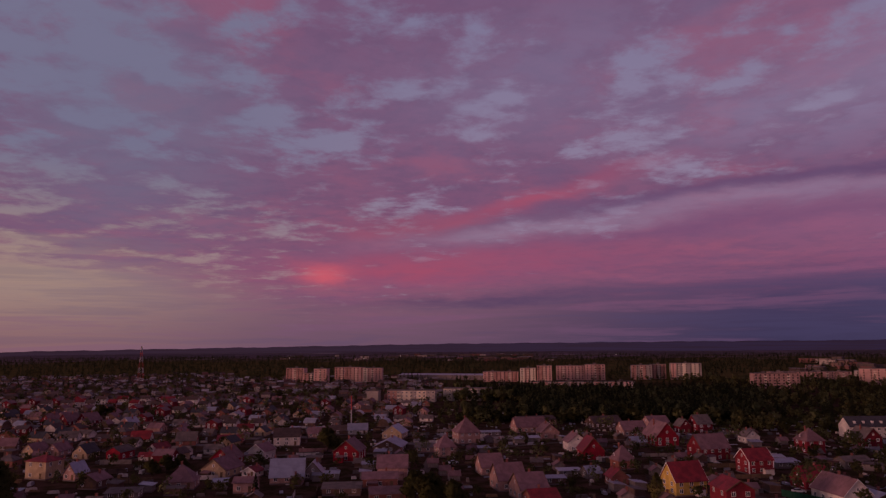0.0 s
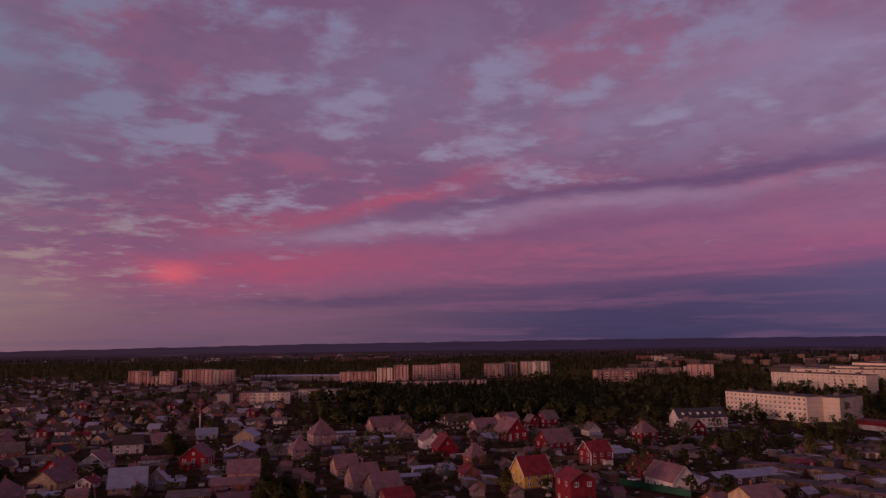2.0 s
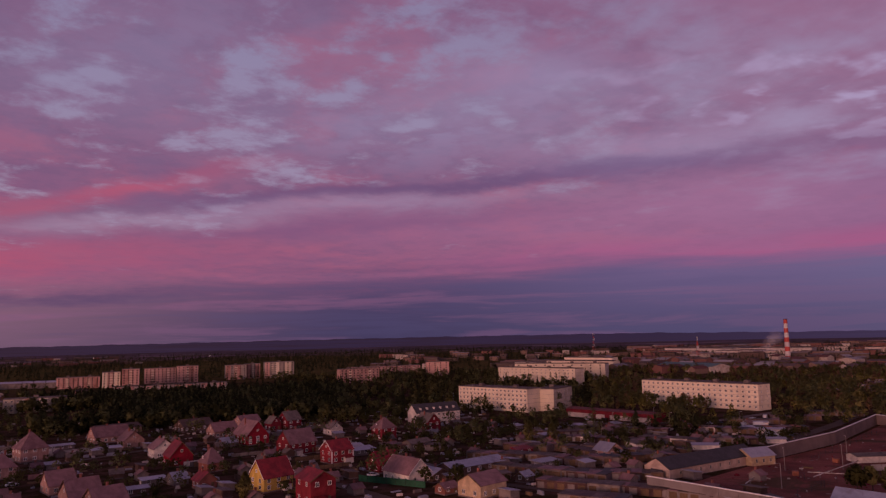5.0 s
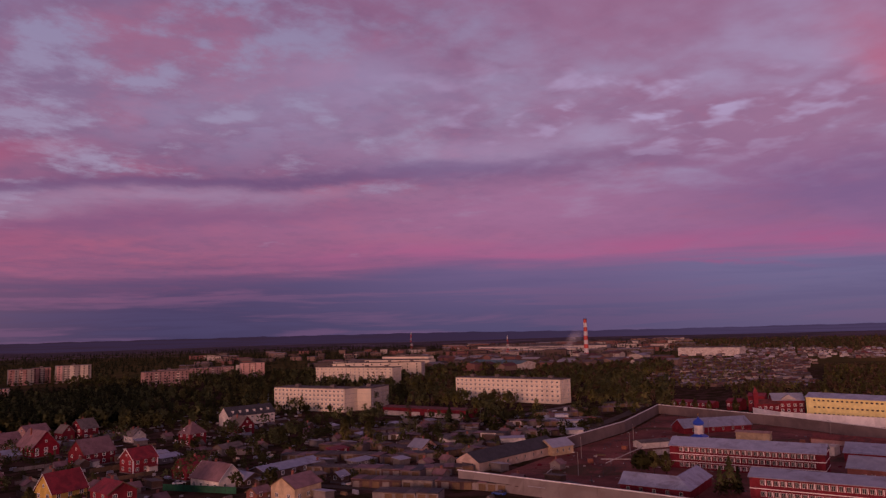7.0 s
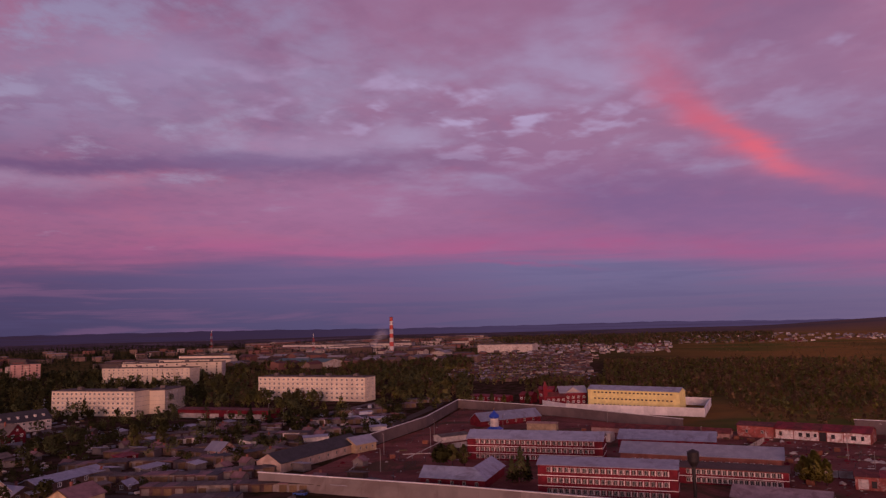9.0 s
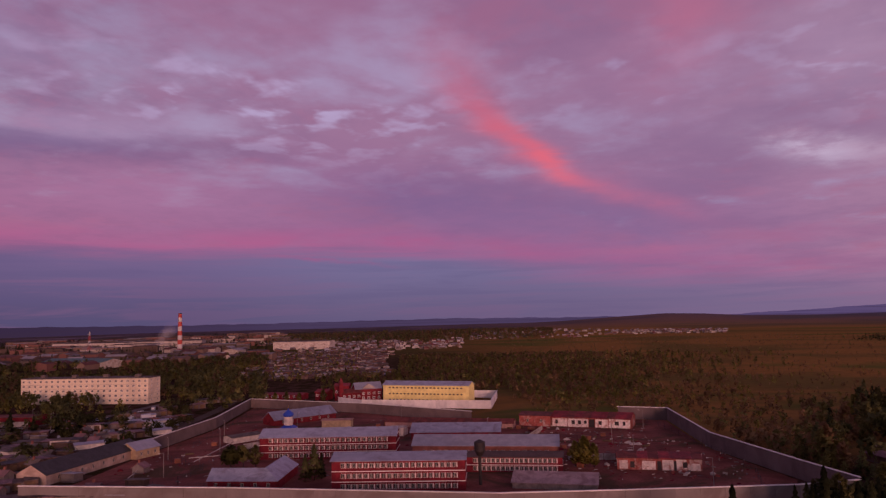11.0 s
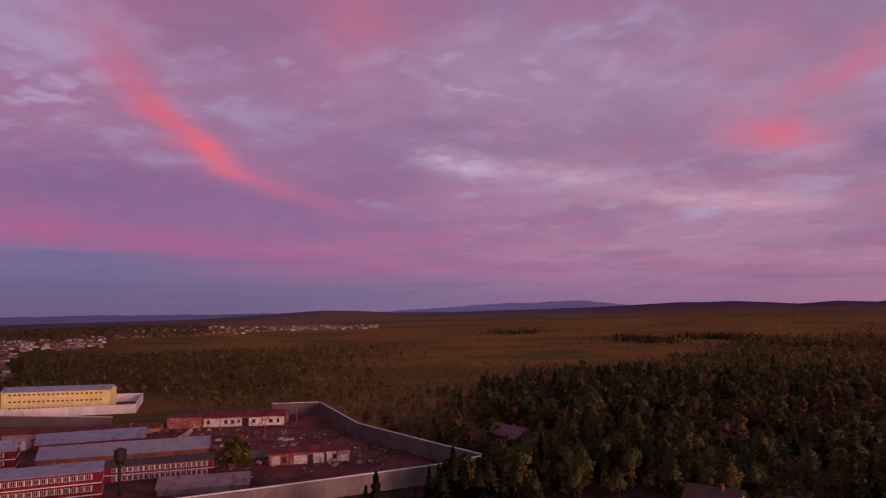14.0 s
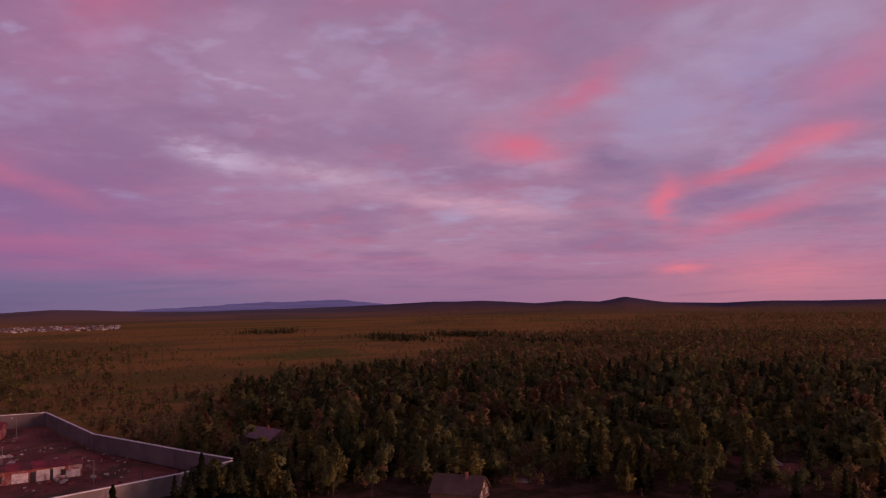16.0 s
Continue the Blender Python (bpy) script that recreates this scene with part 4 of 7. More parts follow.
house(123.0, 234.0, 9.5, 15.0, 3.9, 8.4, "gable", "y", "white", "mauve")
house(131.5, 229.5, 8.0, 9.0, 2.7, 4.6, "gable", "y", "brown", "steel")


# ---- blocks of flats ----
def balcony_mesh():
    bm = bmesh.new()
    add_box(bm, -1.5, 1.5, -1.1, 0.02, -0.12, 0.95)
    me = bpy.data.meshes.new("balcony")
    bm.to_mesh(me)
    bm.free()
    me.materials.append(MATS["panel"])
    return me


BALCONY = balcony_mesh()


def flats(x0, y0, x1, y1, depth, h, storeys, cols, wall, label, ends=2, stair=True, strips=()):
    """A panel block whose long front runs from (x0, y0) to (x1, y1), seen from the town side."""
    length = math.hypot(x1 - x0, y1 - y0)
    turn = math.degrees(math.atan2(y1 - y0, x1 - x0))
    b = thing("apartment_block", (x0 + x1) / 2, (y0 + y1) / 2, turn, label, "apartment block", "blocks of flats")
    a = length / 2
    bm = bmesh.new()
    add_box(bm, -a, a, 0, depth, -1, h)
    part("wall", bm, wall, b)
    for s in range(1, storeys):
        z = 0.6 + (h - 0.9) * s / storeys
        bm = bmesh.new()
        add_box(bm, -a - 0.05, a + 0.05, -0.05, depth + 0.05, z - 0.45, z - 0.32)
        part("panel_joint", bm, "panel_grey", b)
    bm = bmesh.new()
    add_box(bm, -a - 0.25, a + 0.25, -0.25, depth + 0.25, h, h + 0.45)
    for i in range(max(1, int(length / 22))):
        cx = -a + (i + 0.5) * length / max(1, int(length / 22))
        add_box(bm, cx - 1.6, cx + 1.6, depth * 0.4, depth * 0.4 + 2.6, h + 0.45, h + 2.2)
    part("roof", bm, "greyroof", b)
    step = (h - 0.9) / storeys
    for s in range(storeys):
        z = 0.6 + step * (s + 0.55)
        if math.hypot(x0, y0) > 800 and cols:
            bm = bmesh.new()
            for i in range(cols):
                cx = -a + (i + 0.5) * length / cols
                add_box(bm, cx - 0.75, cx + 0.75, -0.2, -0.14, z - 0.7, z + 0.7)
            tagged(part("glazing", bm, "pane", b), kind="stuff")
        for i in range(0 if math.hypot(x0, y0) > 800 else cols):
            share("window", FLAT_WINDOW, b, (-a + (i + 0.5) * length / cols, -0.17 if strips else -0.01, z))
        for i in range(ends):
            share("window", SMALL_WINDOW, b, (a + 0.01, depth * (i + 0.5) / ends, z), math.pi / 2)
    if strips:
        rnd, x = random.Random(int(x0 + 7 * y0)), -a
        while x < a - 3:
            run = min(rnd.uniform(5, 9), a - x)
            bm = bmesh.new()
            add_box(bm, x, x + run, -0.16, 0.05, -0.5, h - 0.2)
            ob = part("facade_strip", bm, rnd.choice(strips), b)
            x += run + rnd.uniform(3.5, 8)
    if stair:
        n = max(1, round(length / 20))
        for i in range(n):
            cx = -a + (i + 0.5) * length / n
            for s in range(1, storeys):
                share("balcony", BALCONY, b, (cx, 0, 0.6 + step * s))
    return b


WHITE_FLATS = "pale five-storey panel block of flats among trees"
PINK_FLATS = "pinkish panel block of flats with small windows"
BRICK_FLATS = "grey-brown brick block of flats among trees"
flats(277, 446, 291, 385, 15, 14.8, 5, 18, "panel", WHITE_FLATS, 0, stair=False)
flats(302, 392, 308, 379, 28, 14.2, 5, 0, "panel", WHITE_FLATS, 6, stair=False)
flats(447, 640, 470, 545, 15, 16.5, 5, 18, "panel", WHITE_FLATS, stair=False)
flats(505, 690, 560, 600, 15, 17.0, 5, 10, "panel", WHITE_FLATS, stair=False)
flats(393, 384, 402, 296, 14, 16.0, 5, 22, "panel", WHITE_FLATS, stair=False)
RED_PANELS = ("panel_pink", "redstrip", "redstrip")
PALE_PANELS = ("panel", "panel_pink", "redstrip")
flats(-205, 965, -181, 962, 14, 18.0, 6, 5, "panel_pink", PINK_FLATS, strips=RED_PANELS)
flats(-181, 962, -162, 960, 14, 11.5, 4, 4, "panel_grey", PINK_FLATS, 0, strips=RED_PANELS)
flats(-161, 921, -145, 919, 14, 18.5, 6, 3, "panel_pink", PINK_FLATS, strips=PALE_PANELS)
flats(-142, 968, -104, 964, 14, 18.5, 6, 8, "panel_pink", PINK_FLATS, strips=RED_PANELS)
flats(-104, 963, -80, 961, 14, 17.5, 6, 5, "panel_pink", PINK_FLATS, strips=PALE_PANELS)
flats(51, 944, 95, 938, 14, 12.6, 5, 9, "panel_pink", PINK_FLATS, strips=PALE_PANELS)
flats(96, 924, 115, 921, 14, 17.5, 6, 4, "panel_pink", PINK_FLATS, strips=PALE_PANELS)
flats(116, 917, 134, 914, 14, 20.5, 7, 4, "panel_pink", PINK_FLATS, strips=PALE_PANELS)
flats(149, 973, 185, 969, 14, 18.4, 6, 8, "panel_pink", PINK_FLATS, strips=PALE_PANELS)
flats(186, 967, 211, 964, 14, 20.0, 6, 5, "panel_pink", PINK_FLATS, strips=RED_PANELS)
flats(248, 974, 274, 970, 14, 18.5, 6, 5, "panel_grey", PINK_FLATS, strips=PALE_PANELS)
flats(277, 985, 296, 982, 14, 19.0, 7, 4, "panel_grey", PINK_FLATS, 0, strips=("panel_pink", "redstrip"))
flats(298, 967, 336, 961, 14, 20.8, 7, 7, "panel_grey", PINK_FLATS, strips=PALE_PANELS)
flats(-65, 629, -55, 628, 12, 9.6, 3, 0, "panel_grey", BRICK_FLATS, 0, False)
flats(-48, 633, -7, 629, 12, 9.6, 3, 11, "panel_grey", BRICK_FLATS, strips=("redstrip", "panel"))
flats(0, 641, 42, 637, 12, 10.5, 3, 11, "panel_grey", BRICK_FLATS, strips=("redstrip", "panel"))
flats(53, 727, 64, 725, 12, 9.0, 3, 2, "panel_pink", BRICK_FLATS, 0, False)
flats(88, 745, 190, 735, 12, 10.0, 3, 20, "panel_grey", BRICK_FLATS, strips=("redstrip", "panel_pink"))
flats(325, 775, 371, 770, 14, 15.5, 5, 10, "pink", BRICK_FLATS)
flats(400, 905, 494, 895, 14, 11.5, 4, 15, "pink", BRICK_FLATS)
flats(462, 820, 488, 808, 14, 18.0, 6, 4, "panel_pink", BRICK_FLATS)


def long_hall(x0, y0, x1, y1, depth, h, label, wall="plaster", roof="greyroof", cols=0, ridge=1.2, name="factory_hall", group="halls of the factory", front=""):
    """A long low hall with a shallow roof; its front runs from (x0, y0) to (x1, y1)."""
    length, turn = math.hypot(x1 - x0, y1 - y0), math.degrees(math.atan2(y1 - y0, x1 - x0))
    b = thing(name, (x0 + x1) / 2, (y0 + y1) / 2, turn, label, name.replace("_", " "), group)
    a = length / 2
    top, gable, board = roof_mesh(length, depth, h, h + ridge, "gable", "x")
    for bm in board:
        bm.free()
    for bm in (top, gable):
        bmesh.ops.translate(bm, vec=(0, depth / 2, 0), verts=bm.verts)
    add_box(gable, -a, a, 0, depth, -1, h)
    part("wall", gable, wall, b)
    part("roof", top, roof, b)
    if front:
        for u, w in ((0.02, 0.3), (0.36, 0.1), (0.52, 0.44)):
            bm = bmesh.new()
            add_box(bm, (u - 0.5) * length, (u + w - 0.5) * length, -0.12, 0.02, 0, h * 0.55)
            part("shop_front", bm, front, b, "whitewashed shop front")
    for i in range(cols):
        share("window", WINDOW, b, (-a + (i + 0.5) * length / cols, -0.01, h * 0.6))
    return b


# ---- factory, halls and masts far off ----
long_hall(1321, 1212, 1314, 1023, 60, 12.0, "long pale factory hall on the edge of town", "plaster", "greyroof", 16)
long_hall(1140, 924, 1141, 876, 40, 13.0, "pale factory block beside the chimney", "plaster", "greyroof", 8)
long_hall(1313, 1007, 1370, 880, 60, 13.0, "long pale factory hall behind the chimney", "plaster", "greyroof", 12)
long_hall(731, 686, 716, 588, 30, 7.5, "long hall with a dark teal roof among trees", "plaster", "tealroof", 14, 3.5)
long_hall(1135, 593, 1145, 494, 30, 13.5, "long white hall with a flat pale roof", "plaster", "greyroof", 18)
long_hall(-62, 1018, 56, 985, 40, 6.5, "long low shed with a lilac-grey roof", "grey", "steel", 0)
long_hall(692, 945, 692, 817, 20, 8.0, "long low pale building among trees", "plaster", "greyroof", 14)
long_hall(857, 1015, 868, 942, 20, 8.0, "low pale building among far trees", "plaster", "greyroof", 8)
long_hall(640, 800, 668, 700, 16, 14.0, "pale block among trees", "panel", "greyroof", 14)
long_hall(760, 905, 780, 820, 16, 13.0, "pale block among far trees", "panel", "greyroof", 12)
long_hall(297, 354, 308, 293, 12, 4.8, "low red brick market building with white shutters", "redbrick", "rust_red", 0, 0.8, "market_building", "low red buildings", "plaster")
long_hall(428, 230, 427, 203, 8, 3.2, "low red brick row beyond the wall", "redbrick", "redroof", 7, 1.0, "market_building", "low red buildings")
long_hall(424, 193, 424, 185, 9, 5.2, "small red brick house beyond the wall", "redbrick", "redroof", 3, 1.6, "outbuilding", "low red buildings")
long_hall(424, 180, 426, 171.5, 10, 8.8, "tall red brick block with a red roof", "redbrick", "redroof", 3, 1.4, "outbuilding", "low red buildings")
long_hall(414, 171, 420, 161, 9, 5.6, "red brick annex with a dark red roof", "redbrick", "rust_red", 4, 2.0, "outbuilding", "low red buildings")


def gabled_house():
    """The red house beside the yellow block: two storeys under a pale roof, a pale pediment over its front and a slim stair turret."""
    b = long_hall(421, 165, 430, 151.5, 10, 7.4, "two-storey red brick house with a pale steel roof", "redbrick", "steel", 5, 3.4, "outbuilding", "low red buildings")
    bm = bmesh.new()
    front = [bm.verts.new(q) for q in ((-4.2, -0.5, 7.5), (4.2, -0.5, 7.5), (0, -0.5, 10.2))]
    back = [bm.verts.new(q) for q in ((-4.2, 3.5, 7.5), (4.2, 3.5, 7.5), (0, 3.5, 10.2))]
    bm.faces.new(front)
    bm.faces.new(back[::-1])
    for i in range(3):
        bm.faces.new((front[(i + 1) % 3], front[i], back[i], back[(i + 1) % 3]))
    part("pediment", bm, "plaster", b, "pale pediment over the front")
    for i in range(5):
        share("window", WINDOW, b, (-6.5 + 3.2 * i, -0.01, 1.7))
    t = thing("stair_turret", 415, 172, 30, "slim red brick turret with a pointed cap", "turret")
    bm = bmesh.new()
    add_box(bm, -1.2, 1.2, -1.2, 1.2, -0.5, 11.0)
    add_box(bm, -1.4, 1.4, -1.4, 1.4, 11.0, 11.4)
    part("shaft", bm, "redbrick", t)
    bm = bmesh.new()
    bmesh.ops.create_cone(bm, cap_ends=True, segments=4, radius1=1.9, radius2=0.1, depth=3.4, matrix=Matrix.Translation((0, 0, 13.1)) @ Matrix.Rotation(radians(45), 4, "Z"))
    part("cap", bm, "redroof", t)


gabled_house()


def ring_tower(x, y, h, r0, r1, bands, name, label, category):
    """A round tapering stack in bands of red and white."""
    t = thing(name, x, y, 0, label, category)
    for i in range(bands):
        a, b = i / bands, (i + 1) / bands
        bm = bmesh.new()
        bmesh.ops.create_cone(bm, cap_ends=True, segments=20, radius1=r0 + (r1 - r0) * a, radius2=r0 + (r1 - r0) * b, depth=h / bands)
        bmesh.ops.translate(bm, vec=(0, 0, h * (a + b) / 2), verts=bm.verts)
        part("band", bm, "mast_red" if (bands - i) % 2 else "mast_white", t)
    bm = bmesh.new()
    bmesh.ops.create_cone(bm, cap_ends=True, segments=20, radius1=r1 * 1.2, radius2=r1 * 1.2, depth=0.8)
    bmesh.ops.translate(bm, vec=(0, 0, h - 0.4), verts=bm.verts)
    part("rim", bm, "iron", t)
    return t


ring_tower(1075, 732, 66, 4.2, 2.8, 9, "factory_chimney", "tall factory chimney banded in red and white", "chimney")
ring_tower(-57, 461, 18.5, 0.45, 0.3, 2, "boiler_chimney", "thin steel boiler chimney, white over red", "chimney")


def lattice_mast(x, y, h, w0, w1, bays, label):
    """A four-legged lattice mast in red and white bays."""
    t = thing("radio_mast", x, y, 8, label, "radio mast", "masts")
    for i in range(bays):
        bm = bmesh.new()
        za, zb = h * i / bays, h * (i + 1) / bays
        wa, wb = w0 + (w1 - w0) * i / bays, w0 + (w1 - w0) * (i + 1) / bays

        def bar(p, q, r):
            d = Vector(q) - Vector(p)
            m = Matrix.Translation((Vector(p) + Vector(q)) / 2) @ d.to_track_quat("Z", "Y").to_matrix().to_4x4()
            bmesh.ops.create_cone(bm, cap_ends=True, segments=5, radius1=r, radius2=r, depth=d.length, matrix=m)

        corners = [(-1, -1), (1, -1), (1, 1), (-1, 1)]
        for j, (cx, cy) in enumerate(corners):
            nx, ny = corners[(j + 1) % 4]
            bar((cx * wa, cy * wa, za), (cx * wb, cy * wb, zb), 0.15)
            bar((cx * wa, cy * wa, za), (nx * wb, ny * wb, zb), 0.07)
            bar((nx * wa, ny * wa, za), (cx * wb, cy * wb, zb), 0.07)
            bar((cx * wb, cy * wb, zb), (nx * wb, ny * wb, zb), 0.07)
        part("bay", bm, "mast_red" if i % 2 else "mast_white", t)
    return t


lattice_mast(-388, 949, 48, 3.6, 0.7, 7, "red and white lattice radio mast over the houses")
lattice_mast(1309, 1440, 50, 3.2, 0.6, 7, "red and white lattice mast beyond the town")
lattice_mast(1040, 880, 40, 2.6, 0.5, 5, "dull red lattice mast among roofs")


# ---- the walled compound ----
def wall_run(x0, y0, x1, y1, h=5.0, name="perimeter_wall", label="tall pale concrete perimeter wall of the compound", surface="concrete"):
    length, turn = math.hypot(x1 - x0, y1 - y0), math.degrees(math.atan2(y1 - y0, x1 - x0))
    w = thing(name, x0, y0, turn, label, "wall", "perimeter wall")
    n = max(1, round(length / 6))
    for i in range(n):
        bm = bmesh.new()
        add_box(bm, i * length / n + 0.03, (i + 1) * length / n - 0.03, -0.15, 0.15, -0.5, h)
        part("panel", bm, surface, w)
    bm = bmesh.new()
    add_box(bm, -0.2, length + 0.2, -0.35, 0.35, h, h + 0.22)
    part("coping", bm, "trim", w)


def compound_walls():
    corners = [(175, 171), (182, 109), (187, 35), (195, 4), (207, -39), (215, -55), (235, -46), (285, -25), (355, -13), (358, 9)]
    for i, ((ax, ay), (bx, by)) in enumerate(zip(corners, corners[1:])):
        # right-hand runs: darker concrete stands in for shade on their inner faces
        wall_run(ax, ay, bx, by, 5.0 if i < 5 else 5.6, surface="concrete" if i < 5 else "concrete_dark")
    corners = [(342, 76), (369, 139), (388, 217), (312, 193), (249, 184)]
    for i, ((ax, ay), (bx, by)) in enumerate(zip(corners, corners[1:])):
        wall_run(ax, ay, bx, by, surface="concrete_dark")


compound_walls()
for ax, ay, bx, by, hh in ((392, 150, 391, 76, 4.2), (391, 76, 442, 82, 4.2), (392, 150, 406, 170, 4.0), (442, 82, 450, 150, 4.2)):
    wall_run(ax, ay, bx, by, hh, "yard_wall", "white wall round the yard of the yellow block", "trim")


def yard_ground():
    bm = bmesh.new()
    pts = [(176, 169), (183, 109), (188, 35), (196, 4), (208, -38), (236, -44), (285, -24), (354, -12), (357, 9), (341, 76), (368, 139), (386, 214), (312, 191), (249, 183)]
    bm.faces.new([bm.verts.new((px, py, 0.05)) for px, py in pts])
    yard = part("yard", bm, "soil")
    tagged(yard, "trodden reddish-brown earth of the walled yard", "ground", kind="structure")
    bmesh_fix = bmesh.new()
    bmesh_fix.from_mesh(yard.data)
    bmesh.ops.recalc_face_normals(bmesh_fix, faces=bmesh_fix.faces)
    bmesh_fix.to_mesh(yard.data)
    bmesh_fix.free()


yard_ground()

BRICK_WINDOW = window_mesh("window", 1.0, 1.4, "plaster", bar=0.1)
SLIT_WINDOW = window_mesh("window", 1.2, 0.75, "brown")


def brick_hall(x0, y0, x1, y1, depth, eave, ridge, storeys, cols, wall="redbrick", roof="blueroof", label="", bands=True, name="barrack"):
    """A long brick building with white window surrounds and string courses under a pitched roof."""
    length, turn = math.hypot(x1 - x0, y1 - y0), math.degrees(math.atan2(y1 - y0, x1 - x0))
    b = thing(name, (x0 + x1) / 2, (y0 + y1) / 2, turn, label, "building", "brick buildings of the compound")
    a = length / 2
    top, gable, board = roof_mesh(length, depth, eave, ridge, "gable", "x")
    for bm in board:
        bm.free()
    for bm in (top, gable):
        bmesh.ops.translate(bm, vec=(0, depth / 2, 0), verts=bm.verts)
    add_box(gable, -a, a, 0, depth, -1, eave)
    part("wall", gable, wall, b)
    part("roof", top, roof, b)
    step = eave / storeys
    for s in range(storeys):
        if bands:
            bm = bmesh.new()
            add_box(bm, -a - 0.12, a + 0.12, -0.14, depth + 0.12, step * (s + 1) - 0.26, step * (s + 1) - 0.06)
            part("string_course", bm, "trim", b, "white string course")
        for i in range(cols):
            cx = -a + length * 0.06 + (i + 0.5) * length * 0.88 / cols
            share("window", SLIT_WINDOW if wall == "yellow" else BRICK_WINDOW, b, (cx, -0.03, step * (s + 0.5)))
            if bands:
                share("window_surround", SURROUND, b, (cx + 0.8, -0.02, step * (s + 0.5)))
    return b


def surround_mesh():
    bm = bmesh.new()
    add_box(bm, -0.12, 0.12, -0.10, 0.02, -0.7, 0.7)
    me = bpy.data.meshes.new("window_surround")
    bm.to_mesh(me)
    bm.free()
    me.materials.append(MATS["trim"])
    return me


SURROUND = surround_mesh()


def canteen(corner, main, wing, depth, eave, ridge):
    """A low brick canteen of two wings that meet at a corner, under one roof with a hip over the corner."""
    c = thing("canteen", corner[0], corner[1], 0, "low red brick canteen of two wings under a grey-blue roof", "building", "brick buildings of the compound")
    m, w = Vector((*main, 0)), Vector((*wing, 0))
    mu, wu = m.normalized(), w.normalized()
    up, over = Vector((0, 0, 1)), 0.4
    inner = (mu + wu) * depth
    for name, a, b, away in (("main_wall", Vector(), m, wu), ("wing_wall", inner, w + mu * depth, -mu)):
        bm = bmesh.new()
        low = [a, b, b + away * depth, a + away * depth]
        turn = (low[1] - low[0]).cross(low[2] - low[0]).z
        add_slab(bm, [tuple(q + up * eave) for q in (low if turn > 0 else low[::-1])], eave + 0.5)
        for q in ((b, b + away * depth),):
            mid = (q[0] + q[1]) / 2
            bm.faces.new([bm.verts.new(v) for v in (q[0] + up * eave, q[1] + up * eave, mid + up * (ridge - 0.1))])
        part(name, bm, "redbrick", c)
    top, half = up * ridge, (mu + wu) * depth / 2
    o, i = -(mu + wu) * over, inner + (mu + wu) * over
    drop = up * (eave - 0.1)
    rc, rm, rw = half + top, m + mu * over + wu * depth / 2 + top, w + wu * over + mu * depth / 2 + top
    for face in ((o + drop, m + mu * over - wu * over + drop, rm, rc), (o + drop, w + wu * over - mu * over + drop, rw, rc),
                 (i + drop, m + mu * over + wu * (depth + over) + drop, rm, rc), (i + drop, w + wu * over + mu * (depth + over) + drop, rw, rc)):
        bm = bmesh.new()
        if (face[1] - face[0]).cross(face[2] - face[0]).z < 0:
            face = face[::-1]
        add_slab(bm, [tuple(v) for v in face], 0.12)
        part("roof_slope", bm, "blueroof", c)
    for n in range(5):
        share("window", BRICK_WINDOW, c, m * (0.12 + 0.19 * n) - wu * 0.03 + up * 1.6, math.atan2(-mu.y, -mu.x))


def long_old_shed(name, x0, y0, x1, y1, depth, eave, ridge, wall, label, panels, dark_plates):
    """One long crumbling shed: a low roof with a broken eave, whitewashed fields and dark plates for openings along its
    front.
    """
    length, turn = math.hypot(x1 - x0, y1 - y0), math.degrees(math.atan2(y1 - y0, x1 - x0))
    b = thing(name, (x0 + x1) / 2, (y0 + y1) / 2, turn, label, "building", "old sheds of the compound")
    a = length / 2
    bm = bmesh.new()
    add_box(bm, -a, a, 0, depth, -0.5, eave)
    part("wall", bm, wall, b)
    rnd = random.Random(int(x0 + y0))
    n = max(3, int(length / 3.2))
    for side in (0, 1):
        for i in range(n):
            bm = bmesh.new()
            u0, u1 = -a - 0.3 + i * (length + 0.6) / n, -a - 0.3 + (i + 1) * (length + 0.6) / n - 0.04
            sag, out = rnd.uniform(-0.18, 0.08), rnd.uniform(0.2, 0.7)
            if side == 0:
                add_slab(bm, [(u0, -out, eave + 0.05 + sag), (u1, -out, eave + 0.05 + sag), (u1, depth / 2, ridge), (u0, depth / 2, ridge)], 0.14)
            else:
                add_slab(bm, [(u1, depth + out, eave + 0.05), (u0, depth + out, eave + 0.05), (u0, depth / 2, ridge), (u1, depth / 2, ridge)], 0.14)
            part("roof_sheet", bm, rnd.choice(["redroof", "redroof", "rust_red"]), b)
    for e in (-1, 1):
        bm = bmesh.new()
        bm.faces.new([bm.verts.new(p) for p in ((e * (a - 0.05), 0, eave), (e * (a - 0.05), depth, eave), (e * (a - 0.05), depth / 2, ridge - 0.14))][::e])
        part("gable", bm, wall, b)
    for u, w, z0, z1 in panels:
        bm = bmesh.new()
        add_box(bm, u * length - a, (u + w) * length - a, -0.07, 0.02, z0 * eave, z1 * eave)
        part("plaster_field", bm, "whitewash", b, "flaking whitewashed plaster")
    # a dark plate on the wall stands in for the shade inside each opening
    for u, w, z0, z1 in dark_plates:
        bm = bmesh.new()
        add_box(bm, u * length - a, (u + w) * length - a, -0.09, -0.075, z0 * eave, z1 * eave)
        part("opening", bm, "iron", b, "flat dark plate for a hollow in the wall")
    return b


